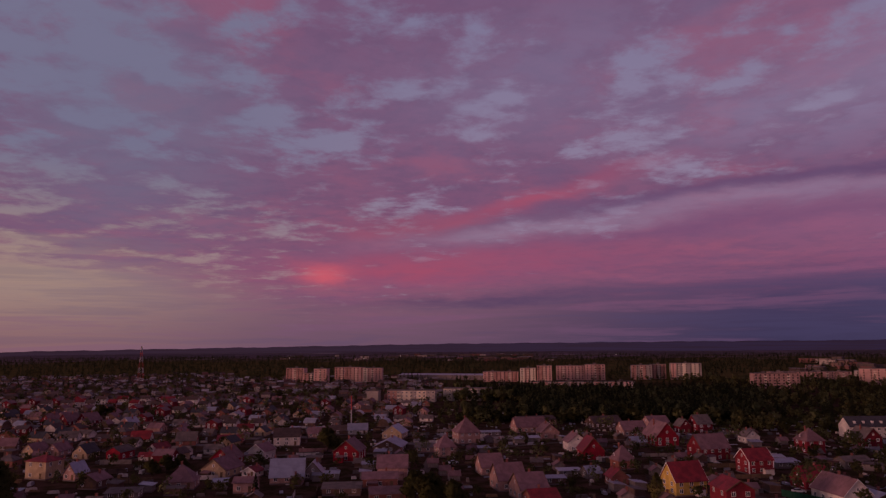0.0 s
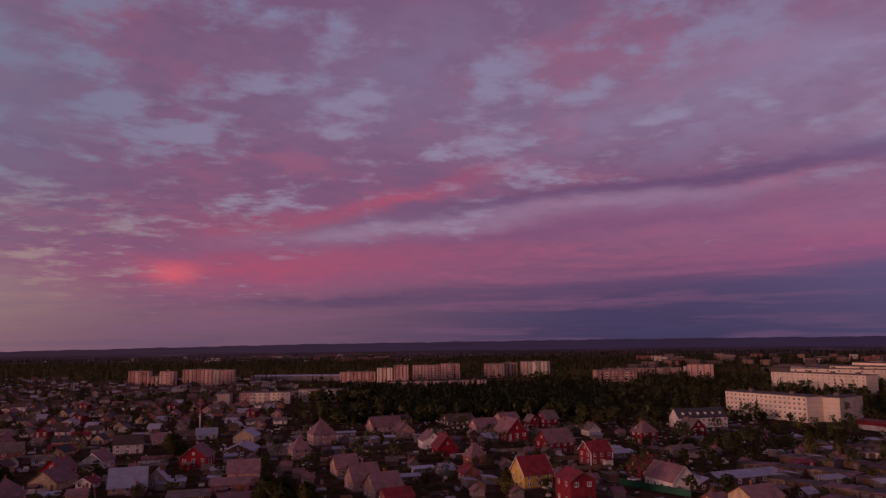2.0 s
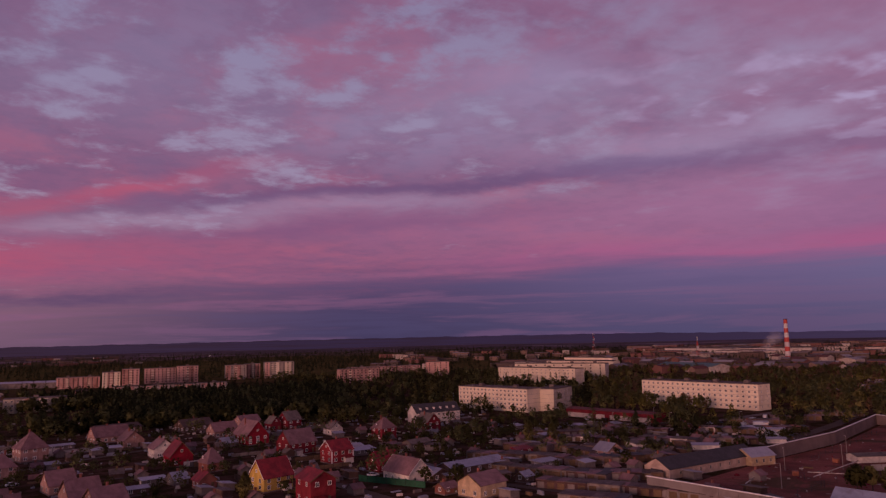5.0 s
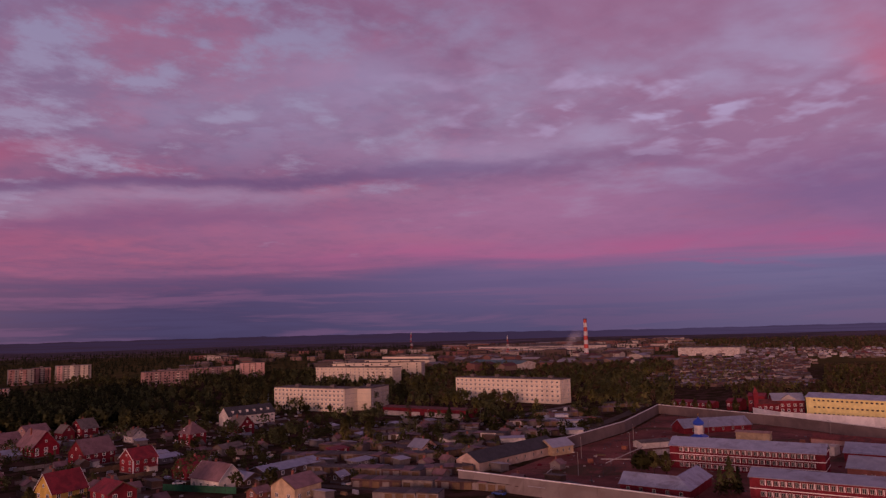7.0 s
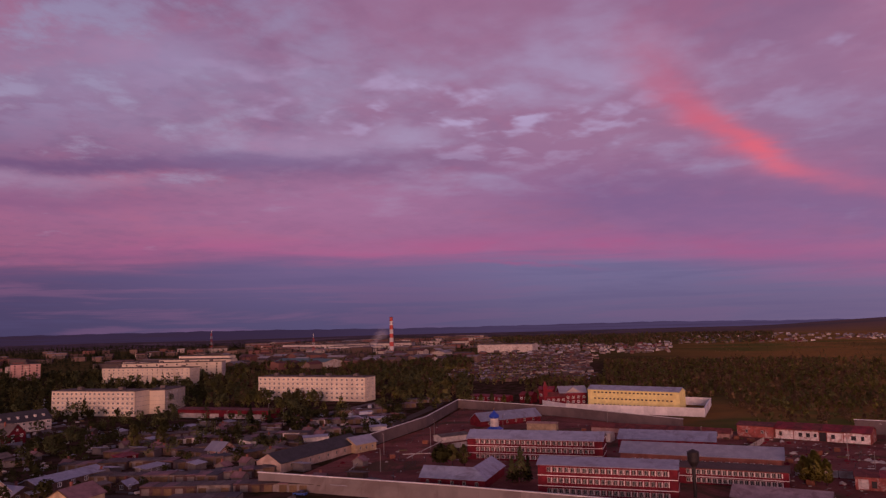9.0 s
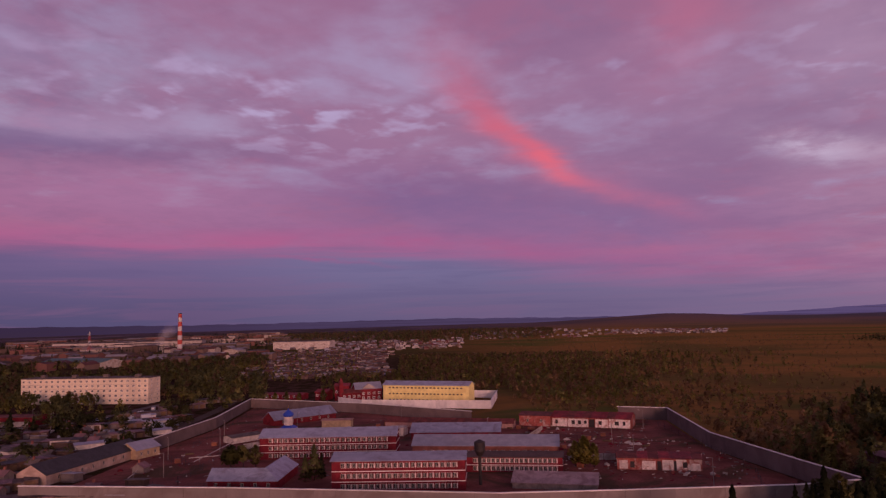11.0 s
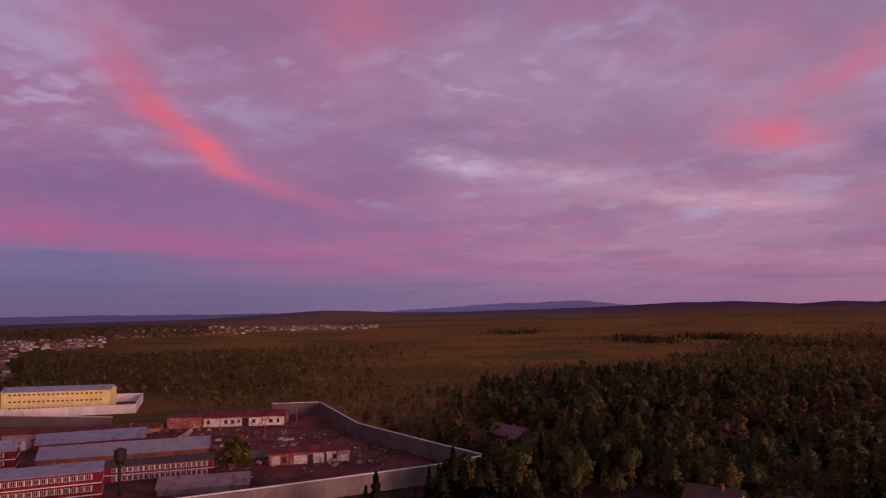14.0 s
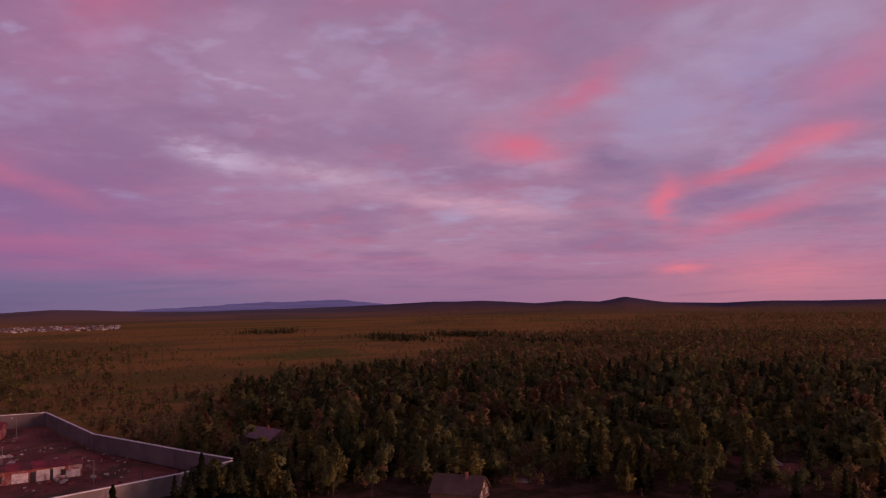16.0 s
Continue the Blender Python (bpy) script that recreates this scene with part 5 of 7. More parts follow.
def old_sheds():
    long_old_shed("old_shed", 333, 37.4, 328, 3, 12, 4.1, 6.1, "ruined", "long crumbling shed with whitewashed fields and a dull red roof",
                  ((0.01, 0.19, 0.0, 0.86), (0.21, 0.26, 0.0, 0.86), (0.56, 0.16, 0.0, 0.86), (0.73, 0.26, 0.0, 0.9)),
                  ((0.05, 0.03, 0.3, 0.7), (0.26, 0.04, 0.3, 0.7), (0.34, 0.04, 0.3, 0.7), (0.42, 0.03, 0.35, 0.7), (0.48, 0.07, 0.0, 0.85), (0.6, 0.04, 0.3, 0.7), (0.8, 0.05, 0.3, 0.7), (0.9, 0.03, 0.3, 0.7)))
    ruin = long_old_shed("ruined_shed", 244, 7.2, 244.7, -18.6, 11, 3.8, 5.0, "ruined", "ruined brick shed with flaking whitewash and a sagging dark red roof",
                         ((0.03, 0.1, 0.1, 0.8), (0.3, 0.16, 0.05, 0.75), (0.54, 0.13, 0.0, 0.85), (0.7, 0.12, 0.15, 0.9), (0.84, 0.14, 0.0, 0.6)),
                         ((0.16, 0.05, 0.2, 0.7), (0.48, 0.05, 0.0, 0.75), (0.675, 0.03, 0.0, 0.8), (0.78, 0.05, 0.25, 0.7)))
    rnd = random.Random(4)
    for i in range(9):
        bm = bmesh.new()
        bmesh.ops.create_cube(bm, size=1.0, matrix=Matrix.Translation((0, 0, 0.3)) @ Matrix.Diagonal((rnd.uniform(0.8, 2.4), rnd.uniform(0.6, 1.4), rnd.uniform(0.4, 1.0), 1)))
        bmesh.ops.rotate(bm, cent=(0, 0, 0), matrix=Euler((rnd.uniform(-0.3, 0.3), rnd.uniform(-0.3, 0.3), rnd.uniform(0, 3))).to_matrix(), verts=bm.verts)
        block = part("fallen_block", bm, rnd.choice(["plaster", "ruined", "plaster"]))
        block.location = (240 + rnd.uniform(-6, 3), -16 + rnd.uniform(-9, 7), 0.0)
        tagged(block, "fallen block of whitewashed masonry beside the ruin", "rubble", "fallen blocks")


BARRACK = "red brick barrack with white window surrounds and blue-grey roof"
brick_hall(202, 87, 209.5, 48.8, 11, 8.9, 10.4, 3, 20, label=BARRACK)
brick_hall(244, 133, 254.5, 84.6, 12, 7.9, 10.2, 3, 23, label=BARRACK)
brick_hall(234, 54, 236.9, 23.6, 10, 4.9, 5.8, 2, 18, roof="brownroof", label="low red brick barrack with white bands and brown roof")
brick_hall(253, 78, 258, 27, 12, 4.8, 7.6, 1, 18, wall="brick", roof="steel", label="long brick workshop with a pale steel roof")
brick_hall(290, 90, 295, 54, 14, 3.4, 6.1, 1, 8, roof="blueroof", label="low brick workshop with a broad blue-grey roof", bands=False, name="workshop")
brick_hall(214, 36, 214, 12, 11, 2.0, 4.1, 1, 0, wall="grey", roof="pale_mauve", label="low store with a weathered pinkish-grey roof", bands=False, name="store")
canteen((200.9, 104.0), (-3.0, 21.0), (23.7, 4.7), 9.0, 3.0, 5.8)
brick_hall(321, 167, 350, 148, 11, 3.0, 6.3, 1, 6, roof="blueroof", label="low red workshop with a grey-blue roof", bands=False, name="workshop")
brick_hall(333, 52, 331, 38, 12, 4.8, 5.8, 1, 2, wall="ruined", roof="rust_red", label="bare brick shed with a rusty flat roof", bands=False, name="old_shed")
old_sheds()
brick_hall(325, 113, 324, 53.5, 7, 2.4, 3.9, 1, 0, wall="pink", roof="rust_red", label="long low shed of pale brick with a dark red roof", bands=False, name="old_shed")
brick_hall(299, 102, 299, 96, 6, 3.6, 4.0, 1, 0, wall="white", roof="plaster", label="low white annex beside the workshop", bands=False, name="outbuilding")
brick_hall(319, 142, 321.5, 128.5, 5, 3.4, 3.9, 1, 0, wall="sand", roof="pink", label="long pale lean-to across the yard", bands=False, name="outbuilding")
brick_hall(273, 161, 285, 154.5, 7, 2.6, 3.3, 1, 0, wall="white", roof="greyroof", label="low white outbuilding beside the barrack", bands=False, name="outbuilding")
brick_hall(417, 146, 411, 92.5, 10, 10.4, 12.4, 3, 20, wall="yellow", roof="blueroof", label="yellow three-storey block with a blue-grey roof", bands=False, name="yellow_block")
brick_hall(196, 181, 245, 183, 11, 3.6, 6.6, 1, 8, wall="store_wall", roof="darkroof", label="long dull pinkish store with a dark brown roof", bands=False, name="long_store")
brick_hall(238, 180, 249, 178, 9, 3.6, 6.0, 1, 3, wall="sand", roof="steel", label="gatehouse with a pale hipped steel roof", bands=False, name="gatehouse")


def chapel(x, y):
    c = thing("chapel", x, y, 5, "small white chapel with a bright blue onion dome", "chapel")
    bm = bmesh.new()
    add_box(bm, -3.2, 3.2, -3.2, 3.2, -0.5, 6.5)
    add_box(bm, -3.5, 3.5, -3.5, 3.5, 6.5, 6.9)
    part("nave", bm, "white", c)
    bm = bmesh.new()
    bmesh.ops.create_cone(bm, cap_ends=True, segments=4, radius1=5.2, radius2=2.4, depth=1.6, matrix=Matrix.Translation((0, 0, 7.7)) @ Matrix.Rotation(radians(45), 4, "Z"))
    part("skirt_roof", bm, "blue_dome", c, "blue skirt roof")
    bm = bmesh.new()
    bmesh.ops.create_cone(bm, cap_ends=True, segments=12, radius1=2.3, radius2=2.1, depth=4.4, matrix=Matrix.Translation((0, 0, 10.6)))
    part("drum", bm, "white", c)
    prof = [(2.0, 12.8), (2.6, 13.4), (2.7, 14.1), (2.2, 15.0), (1.2, 15.8), (0.45, 16.4), (0.12, 17.2)]
    bm = bmesh.new()
    rings = [[bm.verts.new((r * math.cos(j * math.pi / 8), r * math.sin(j * math.pi / 8), z)) for j in range(16)] for r, z in prof]
    for lo, hi in zip(rings, rings[1:]):
        for j in range(16):
            bm.faces.new((lo[j], lo[(j + 1) % 16], hi[(j + 1) % 16], hi[j]))
    part("dome", bm, "blue_dome", c, "bright blue onion dome")
    bm = bmesh.new()
    add_box(bm, -0.06, 0.06, -0.06, 0.06, 17.0, 18.8)
    add_box(bm, -0.5, 0.5, -0.05, 0.05, 18.0, 18.15)
    part("cross", bm, "gold", c)
    for s in (-1, 1):
        share("window", SMALL_WINDOW, c, (s * 1.6, -3.21, 3.6))
    c.scale = (0.82, 0.82, 0.78)


chapel(282.9, 140.9)


def water_tower(x, y):
    t = thing("water_tower", x, y, 0, "dark iron water tower on a slender shaft", "water tower")
    bm = bmesh.new()
    bmesh.ops.create_cone(bm, cap_ends=True, segments=14, radius1=0.5, radius2=0.5, depth=9.0, matrix=Matrix.Translation((0, 0, 4.2)))
    part("shaft", bm, "iron", t)
    bm = bmesh.new()
    bmesh.ops.create_cone(bm, cap_ends=True, segments=16, radius1=0.8, radius2=1.6, depth=1.4, matrix=Matrix.Translation((0, 0, 9.2)))
    bmesh.ops.create_cone(bm, cap_ends=True, segments=16, radius1=1.6, radius2=1.65, depth=2.6, matrix=Matrix.Translation((0, 0, 11.2)))
    bmesh.ops.create_cone(bm, cap_ends=True, segments=16, radius1=1.75, radius2=0.3, depth=0.7, matrix=Matrix.Translation((0, 0, 12.85)))
    part("tank", bm, "iron", t)


water_tower(217, 46)


def mansard_block():
    b = thing("school", 223, 388, 1, "long whitewashed three-storey house with black pitched roof", "building")
    roof, gable, board = roof_mesh(30, 11, 6.0, 10.6, "gable", "x")
    for bm in board:
        bm.free()
    add_box(gable, -15, 15, -5.5, 5.5, -0.5, 6.0)
    part("wall", gable, "white", b)
    part("roof", roof, "darkroof", b)
    for i in range(9):
        for z in (1.6, 4.4):
            share("window", FLAT_WINDOW, b, (-13.2 + i * 3.3, -5.51, z))
    for i in range(6):
        bm = bmesh.new()
        add_box(bm, -0.55, 0.55, -0.2, 1.6, 0, 1.2)
        dormer = part("dormer", bm, "white", b)
        dormer.matrix_basis = pose(-11.5 + i * 4.6, -3.9, 7.2)


mansard_block()


# ---- streets of small houses further back ----
def back_streets():
    rng = np.random.default_rng(5)
    shapes = [(6.5, 8, 2.6, 4.8, "gable", "y", "brown", "mauve"), (7, 8.5, 2.8, 5.2, "gable", "y", "pink", "mauve"), (7, 7, 3.0, 5.0, "hip", "x", "brick", "grey"), (8, 6.5, 2.7, 4.9, "gable", "x", "white", "brown"),
              (6.5, 8.5, 2.8, 5.4, "gable", "y", "sand", "dark"), (8, 6, 2.6, 4.4, "gable", "x", "white", "grey"), (6.5, 7.5, 2.6, 4.9, "gable", "y", "brick", "brown"), (7, 7, 2.6, 4.9, "gambrel", "x", "brown", "steel"),
              (6, 5, 2.3, 3.8, "gable", "x", "grey", "grey"), (7, 8, 4.8, 6.8, "gable", "y", "redbrick", "mauve")]
    made = [house(-70 - 14 * i, 520 + (i % 3) * 22, *s, turn=-8, group="small houses of the back streets", sides=False) for i, s in enumerate(shapes)]
    taken = [(h.location.x, h.location.y) for h in scene.objects if h.parent is None and h.type == "EMPTY" and h.name.split(".")[0] == "house"]
    count = 0
    for row in range(15):
        y = 318 + row * 23
        lo, hi = -math.tan(radians(33)) * y, (-8 if y > 440 else -95)
        x = lo + rng.uniform(0, 12)
        while x < hi:
            px, py = x, y + rng.uniform(-5, 5)
            if all(abs(px - a) > 11.5 or abs(py - b) > 11.5 for a, b in taken) and rng.random() < 0.85 and count < 160:
                k = int(rng.integers(len(made)))
                copy_thing(made[k], pose(px, py, 0, 0, 0, -8 + rng.uniform(-7, 7) + (90 if rng.random() < 0.15 else 0)))
                taken.append((px, py))
                count += 1
            x += rng.uniform(13, 19)


back_streets()


# ---- lock-up garages, sheds ----
def garage_door_mesh():
    bm = bmesh.new()
    add_box(bm, -1.2, 1.2, -0.08, 0.02, 0, 2.0)
    me = bpy.data.meshes.new("garage_door")
    bm.to_mesh(me)
    bm.free()
    me.materials.append(MATS["timber"])
    return me


GARAGE_DOOR = garage_door_mesh()
PALE_DOOR = GARAGE_DOOR.copy()
PALE_DOOR.materials[0] = MATS["grey"]


def garages(x0, y0, x1, y1, wall="brick", roof="greyroof", depth=6.0, h=2.35):
    length, turn = math.hypot(x1 - x0, y1 - y0), math.degrees(math.atan2(y1 - y0, x1 - x0))
    g = thing("garage_row", (x0 + x1) / 2, (y0 + y1) / 2, turn, "row of low lock-up garages with weathered flat roofs", "garages", "garage rows")
    a, n = length / 2, max(2, round(length / 3.6))
    rnd = random.Random(int(x0 * 3 + y0))
    main = {"brick": "rough_brick", "sand": "brown", "plaster": "grey"}.get(wall, wall)
    i = 0
    while i < n:
        run = min(rnd.randint(2, 5), n - i)
        x0w, x1w, out, tall = -a + i * length / n, -a + (i + run) * length / n, rnd.uniform(-0.9, 0.5), h + rnd.uniform(-0.15, 0.45)
        bm = bmesh.new()
        add_box(bm, x0w + 0.01, x1w - 0.01, out, depth + rnd.uniform(-0.5, 0.6), -0.5, tall)
        part("wall", bm, rnd.choice([main, main, "rough_brick", "grey", "brown", "concrete_dark"]), g)
        for j in range(i, i + run):
            bm = bmesh.new()
            dz = rnd.uniform(-0.08, 0.12)
            add_box(bm, -a + j * length / n + 0.03, -a + (j + 1) * length / n - 0.03, out - 0.25 - rnd.uniform(0, 0.2), depth + 0.65, tall, tall + 0.18 + dz)
            part("roof_slab", bm, rnd.choice([roof, "greyroof", "mauve", "brownroof", "darkroof", "brownroof"]), g)
            share("garage_door", rnd.choice([GARAGE_DOOR, GARAGE_DOOR, PALE_DOOR]), g, (-a + (j + 0.5) * length / n, out - 0.01, 0.05))
        i += run
    return g


garages(186, 222, 229, 206, "plaster", "mauve")
garages(157, 232, 169, 205)
garages(170, 203, 187, 185, "sand")
garages(152, 198, 165, 173)
garages(173, 165, 179, 146, "sand", "darkroof")
garages(145, 178, 155, 160)
garages(221, 276, 238, 262, "white")
garages(205, 260, 207, 232, "redbrick")
garages(191, 271, 199, 251)
garages(180, 196, 194, 182, "sand", "brownroof")
garages(160, 186, 176, 160, "brick", "brownroof")
garages(163, 217, 176, 190, "brick", "mauve")
garages(176, 250, 188, 226, "brick", "greyroof")
garages(166, 262, 178, 240, "brick", "mauve")
garages(214, 246, 224, 224, "brick", "darkroof")
garages(232, 262, 246, 236, "brick", "mauve")
garages(224, 296, 246, 280, "brick", "greyroof")
garages(252, 250, 262, 226, "white", "greyroof")
garages(262, 284, 280, 258, "brick", "mauve")
garages(148, 300, 170, 284, "brick", "mauve")
garages(270, 226, 288, 210, "plaster", "greyroof")
garages(300, 256, 312, 232, "white", "mauve")
garages(318, 236, 338, 222, "brick", "rust")
garages(338, 268, 356, 246, "plaster", "greyroof")
garages(400, 262, 418, 240, "brick", "rust")
garages(366, 262, 384, 244, "white", "greyroof")
long_hall(138, 228, 164, 232, 9, 3.4, "long low workshop with a lilac steel roof", "brown", "blueroof", 5, 1.6, "workshop", "workshops")


# ---- sheds in the back gardens ----
def garden_sheds():
    rng = np.random.default_rng(12)
    shapes = [(5, 4, 2.3, 3.0, "shed", "x", "grey", "steel"), (4.5, 4, 2.3, 3.7, "gable", "x", "brown", "grey"), (6, 3.5, 2.3, 2.8, "shed", "x", "brown", "grey"), (4, 4, 2.3, 3.6, "gable", "y", "grey", "mauve")]
    spots = [(-30, 300), (-34, 306), (-55, 318), (-70, 310)]
    made = [house(sx, sy, *s, group="garden sheds", name="shed", windows=False) for s, (sx, sy) in zip(shapes, spots)]
    taken = [(h.location.x, h.location.y, 8.5) for h in scene.objects if h.parent is None and h.type == "EMPTY" and h.name.split(".")[0] in ("house", "garage_row", "school")]
    count = 0
    for _ in range(3500):
        a, r = (radians(rng.uniform(-30, 34)), rng.uniform(238, 440)) if rng.random() < 0.7 else (radians(rng.uniform(33, 54)), rng.uniform(225, 420))
        px, py = r * math.sin(a), r * math.cos(a)
        if count < 165 and all(math.hypot(px - x, py - y) > d for x, y, d in taken):
            copy_thing(made[int(rng.integers(4))], pose(px, py, 0, 0, 0, 5 + rng.choice([0, 90]) + rng.uniform(-8, 8)))
            taken.append((px, py, 5.0))
            count += 1


garden_sheds()


# ---- fences and lanes ----
def fence(x0, y0, x1, y1, h=1.9, board="timber", label="weathered board fence along a garden", bay=4.0):
    length, turn = math.hypot(x1 - x0, y1 - y0), math.degrees(math.atan2(y1 - y0, x1 - x0))
    f = thing("fence", x0, y0, turn, label, "fence", "garden fences")
    n = max(1, round(length / bay))
    for i in range(n):
        bm = bmesh.new()
        if board == "iron":
            for k in range(4):
                add_box(bm, i * length / n + 0.03, (i + 1) * length / n - 0.02, -0.02, 0.02, h * (k + 1) / 4.2 - 0.02, h * (k + 1) / 4.2 + 0.02)
        else:
            add_box(bm, i * length / n + 0.08, (i + 1) * length / n - 0.02, -0.03, 0.03, 0.06, h)
        part("fence_panel", bm, board, f)
        bm = bmesh.new()
        add_box(bm, i * length / n - 0.05, i * length / n + 0.05, -0.06, 0.06, -0.3, h + 0.1)
        part("post", bm, "iron", f)


fence(109, 244, 122, 219, 2.2, "greenfence", "bright green sheet fence beside a lane")
fence(-15, 369, 34, 387, 1.8, "white", "long whitewashed fence along a lane")
fence(24, 382, 40, 388, 2.2, "plaster", "pale wall beside a low building")


def garden_fences():
    rng = np.random.default_rng(31)
    boards = ["timber", "grey", "brown", "timber", "mauve", "white", "steel"]
    for _ in range(85):
        a, r = radians(rng.uniform(-30, 33)), rng.uniform(245, 430)
        px, py, l = r * math.sin(a), r * math.cos(a), rng.uniform(9, 20)
        t = radians(5 + rng.choice([0, 0, 90]) + rng.uniform(-4, 4))
        qx, qy = px + l * math.cos(t), py + l * math.sin(t)
        ok = True
        for h in HOUSE_SPOTS:
            for u in (0, 0.25, 0.5, 0.75, 1):
                if math.hypot(px + (qx - px) * u - h[0], py + (qy - py) * u - h[1]) < 7.5:
                    ok = False
        if ok:
            fence(px, py, qx, qy, rng.uniform(1.5, 2.1), boards[int(rng.integers(len(boards)))])


HOUSE_SPOTS = [(h.location.x, h.location.y) for h in scene.objects if h.parent is None and h.type == "EMPTY" and h.name.split(".")[0] in ("house", "garage_row", "shed", "workshop", "school")]
garden_fences()


def lane(points, width, name="lane", label="rutted earth lane between gardens", material="dirt_road"):
    bm = bmesh.new()
    left, right = [], []
    for i, (px, py) in enumerate(points):
        ax, ay = points[max(0, i - 1)]
        bx, by = points[min(len(points) - 1, i + 1)]
        l = math.hypot(bx - ax, by - ay)
        nx, ny = -(by - ay) / l * width / 2, (bx - ax) / l * width / 2
        left.append(bm.verts.new((px + nx, py + ny, 0.04)))
        right.append(bm.verts.new((px - nx, py - ny, 0.04)))
    for i in range(len(points) - 1):
        bm.faces.new((right[i], right[i + 1], left[i + 1], left[i]))
    tagged(part(name, bm, material), label, "road", kind="structure")


lane([(95, 262), (101, 240), (104, 215), (106, 190)], 5)
lane([(4, 346), (31, 362), (60, 376), (95, 385), (140, 388)], 4)
lane([(140, 225), (150, 200), (158, 180)], 4)
lane([(-150, 330), (-90, 338), (-30, 342), (4, 346)], 4)
lane([(-12, 242), (-8, 290), (-4, 346)], 4)
lane([(126, 246), (132, 222), (138, 190)], 4)
lane([(210, 300), (230, 288), (262, 250), (300, 210), (380, 232), (430, 250)], 6)
lane([(270, 330), (300, 300), (340, 280), (400, 285)], 6, "street", "grey street past the market building", "concrete_dark")
lane([(190, 112), (215, 116), (240, 140), (262, 165)], 4, "yard_path", "pale path across the yard", "dirt_road")
lane([(225, 60), (230, 90), (238, 120)], 3.5, "yard_path", "pale path across the yard", "dirt_road")


# ---- parked cars ----
def car(x, y, turn, paint):
    c = thing("car", x, y, turn, f"{ {'paint_white': 'white', 'paint_dark': 'dark', 'paint_blue': 'blue'}[paint] } car parked beside the lane", "car", "parked cars")
    bm = bmesh.new()
    prof = [(-2.1, 0.35), (-2.1, 0.8), (-1.9, 0.95), (-1.3, 0.98), (1.1, 0.92), (2.0, 0.8), (2.15, 0.6), (2.15, 0.35)]
    sides = [[bm.verts.new((px, s, pz)) for px, pz in prof] for s in (-0.85, 0.85)]
    bm.faces.new(sides[0])
    bm.faces.new(sides[1][::-1])
    for i in range(len(prof)):
        j = (i + 1) % len(prof)
        bm.faces.new((sides[0][j], sides[0][i], sides[1][i], sides[1][j]))
    part("body", bm, paint, c)
    bm = bmesh.new()
    lo, hi = [(-1.7, -0.8), (0.9, -0.8), (0.9, 0.8), (-1.7, 0.8)], [(-1.2, -0.62), (0.25, -0.62), (0.25, 0.62), (-1.2, 0.62)]
    a, b = [bm.verts.new((*p, 0.93)) for p in lo], [bm.verts.new((*p, 1.42)) for p in hi]
    for i in range(4):
        bm.faces.new((a[i], a[(i + 1) % 4], b[(i + 1) % 4], b[i])).material_index = 1
    bm.faces.new(b)
    part("cabin", bm, [paint, "pane"], c)
    for wx in (-1.3, 1.35):
        for wy in (-0.8, 0.8):
            bm = bmesh.new()
            bmesh.ops.create_cone(bm, cap_ends=True, segments=12, radius1=0.33, radius2=0.33, depth=0.22, matrix=Matrix.Translation((wx, wy, 0.33)) @ Matrix.Rotation(radians(90), 4, "X"))
            part("wheel", bm, "tyre", c)


for cx, cy, ct, paint in ((-14, 249, 10, "paint_white"), (-11, 250, 20, "paint_white"), (4, 312, 15, "paint_white"), (117, 249, -10, "paint_white"), (71, 244, 40, "paint_dark"), (126, 208, 70, "paint_white"),
                          (173, 152, 100, "paint_blue"), (292, 330, 60, "paint_white"), (298, 322, 60, "paint_dark"), (305, 316, 60, "paint_white"), (248, 340, 20, "paint_white"), (328, 272, 0, "paint_white"),
                          (334, 270, 0, "paint_dark"), (150, 290, 60, "paint_white")):
    car(cx, cy, ct, paint)


def lot_car_mesh(paint):
    """A small car in one piece, for the far car park: body, cabin and dark glass."""
    bm = bmesh.new()
    add_box(bm, -2.1, 2.1, -0.85, 0.85, 0.3, 0.92)
    lo, hi = [(-1.7, -0.8), (0.9, -0.8), (0.9, 0.8), (-1.7, 0.8)], [(-1.2, -0.62), (0.25, -0.62), (0.25, 0.62), (-1.2, 0.62)]
    a, b = [bm.verts.new((*p, 0.92)) for p in lo], [bm.verts.new((*p, 1.45)) for p in hi]
    for i in range(4):
        bm.faces.new((a[i], a[(i + 1) % 4], b[(i + 1) % 4], b[i])).material_index = 1
    bm.faces.new(b)
    for wx in (-1.3, 1.35):
        for wy in (-0.8, 0.8):
            bmesh.ops.create_cone(bm, cap_ends=True, segments=8, radius1=0.33, radius2=0.33, depth=0.22, matrix=Matrix.Translation((wx, wy, 0.33)) @ Matrix.Rotation(radians(90), 4, "X"))
    me = bpy.data.meshes.new("car")
    bm.to_mesh(me)
    bm.free()
    me.materials.append(MATS[paint])
    me.materials.append(MATS["pane"])
    return me


def car_park():
    rnd = random.Random(9)
    kinds = [lot_car_mesh(p) for p in ("paint_white", "paint_white", "paint_dark", "paint_blue")]
    words = ("white", "white", "dark", "blue")
    for i in range(44):
        row, u = i % 4, (i // 4) / 11 + rnd.uniform(-0.03, 0.03)
        x, y = 276 + 62 * u + row * 13, 500 - 36 * u + row * 22
        n = rnd.randrange(4)
        c = new("car", kinds[n])
        c.matrix_basis = pose(x, y, 0.02, 0, 0, 60 + rnd.uniform(-6, 6))
        tagged(c, f"{words[n]} car standing in the car park by the flats", "car", "cars in the car park")


car_park()


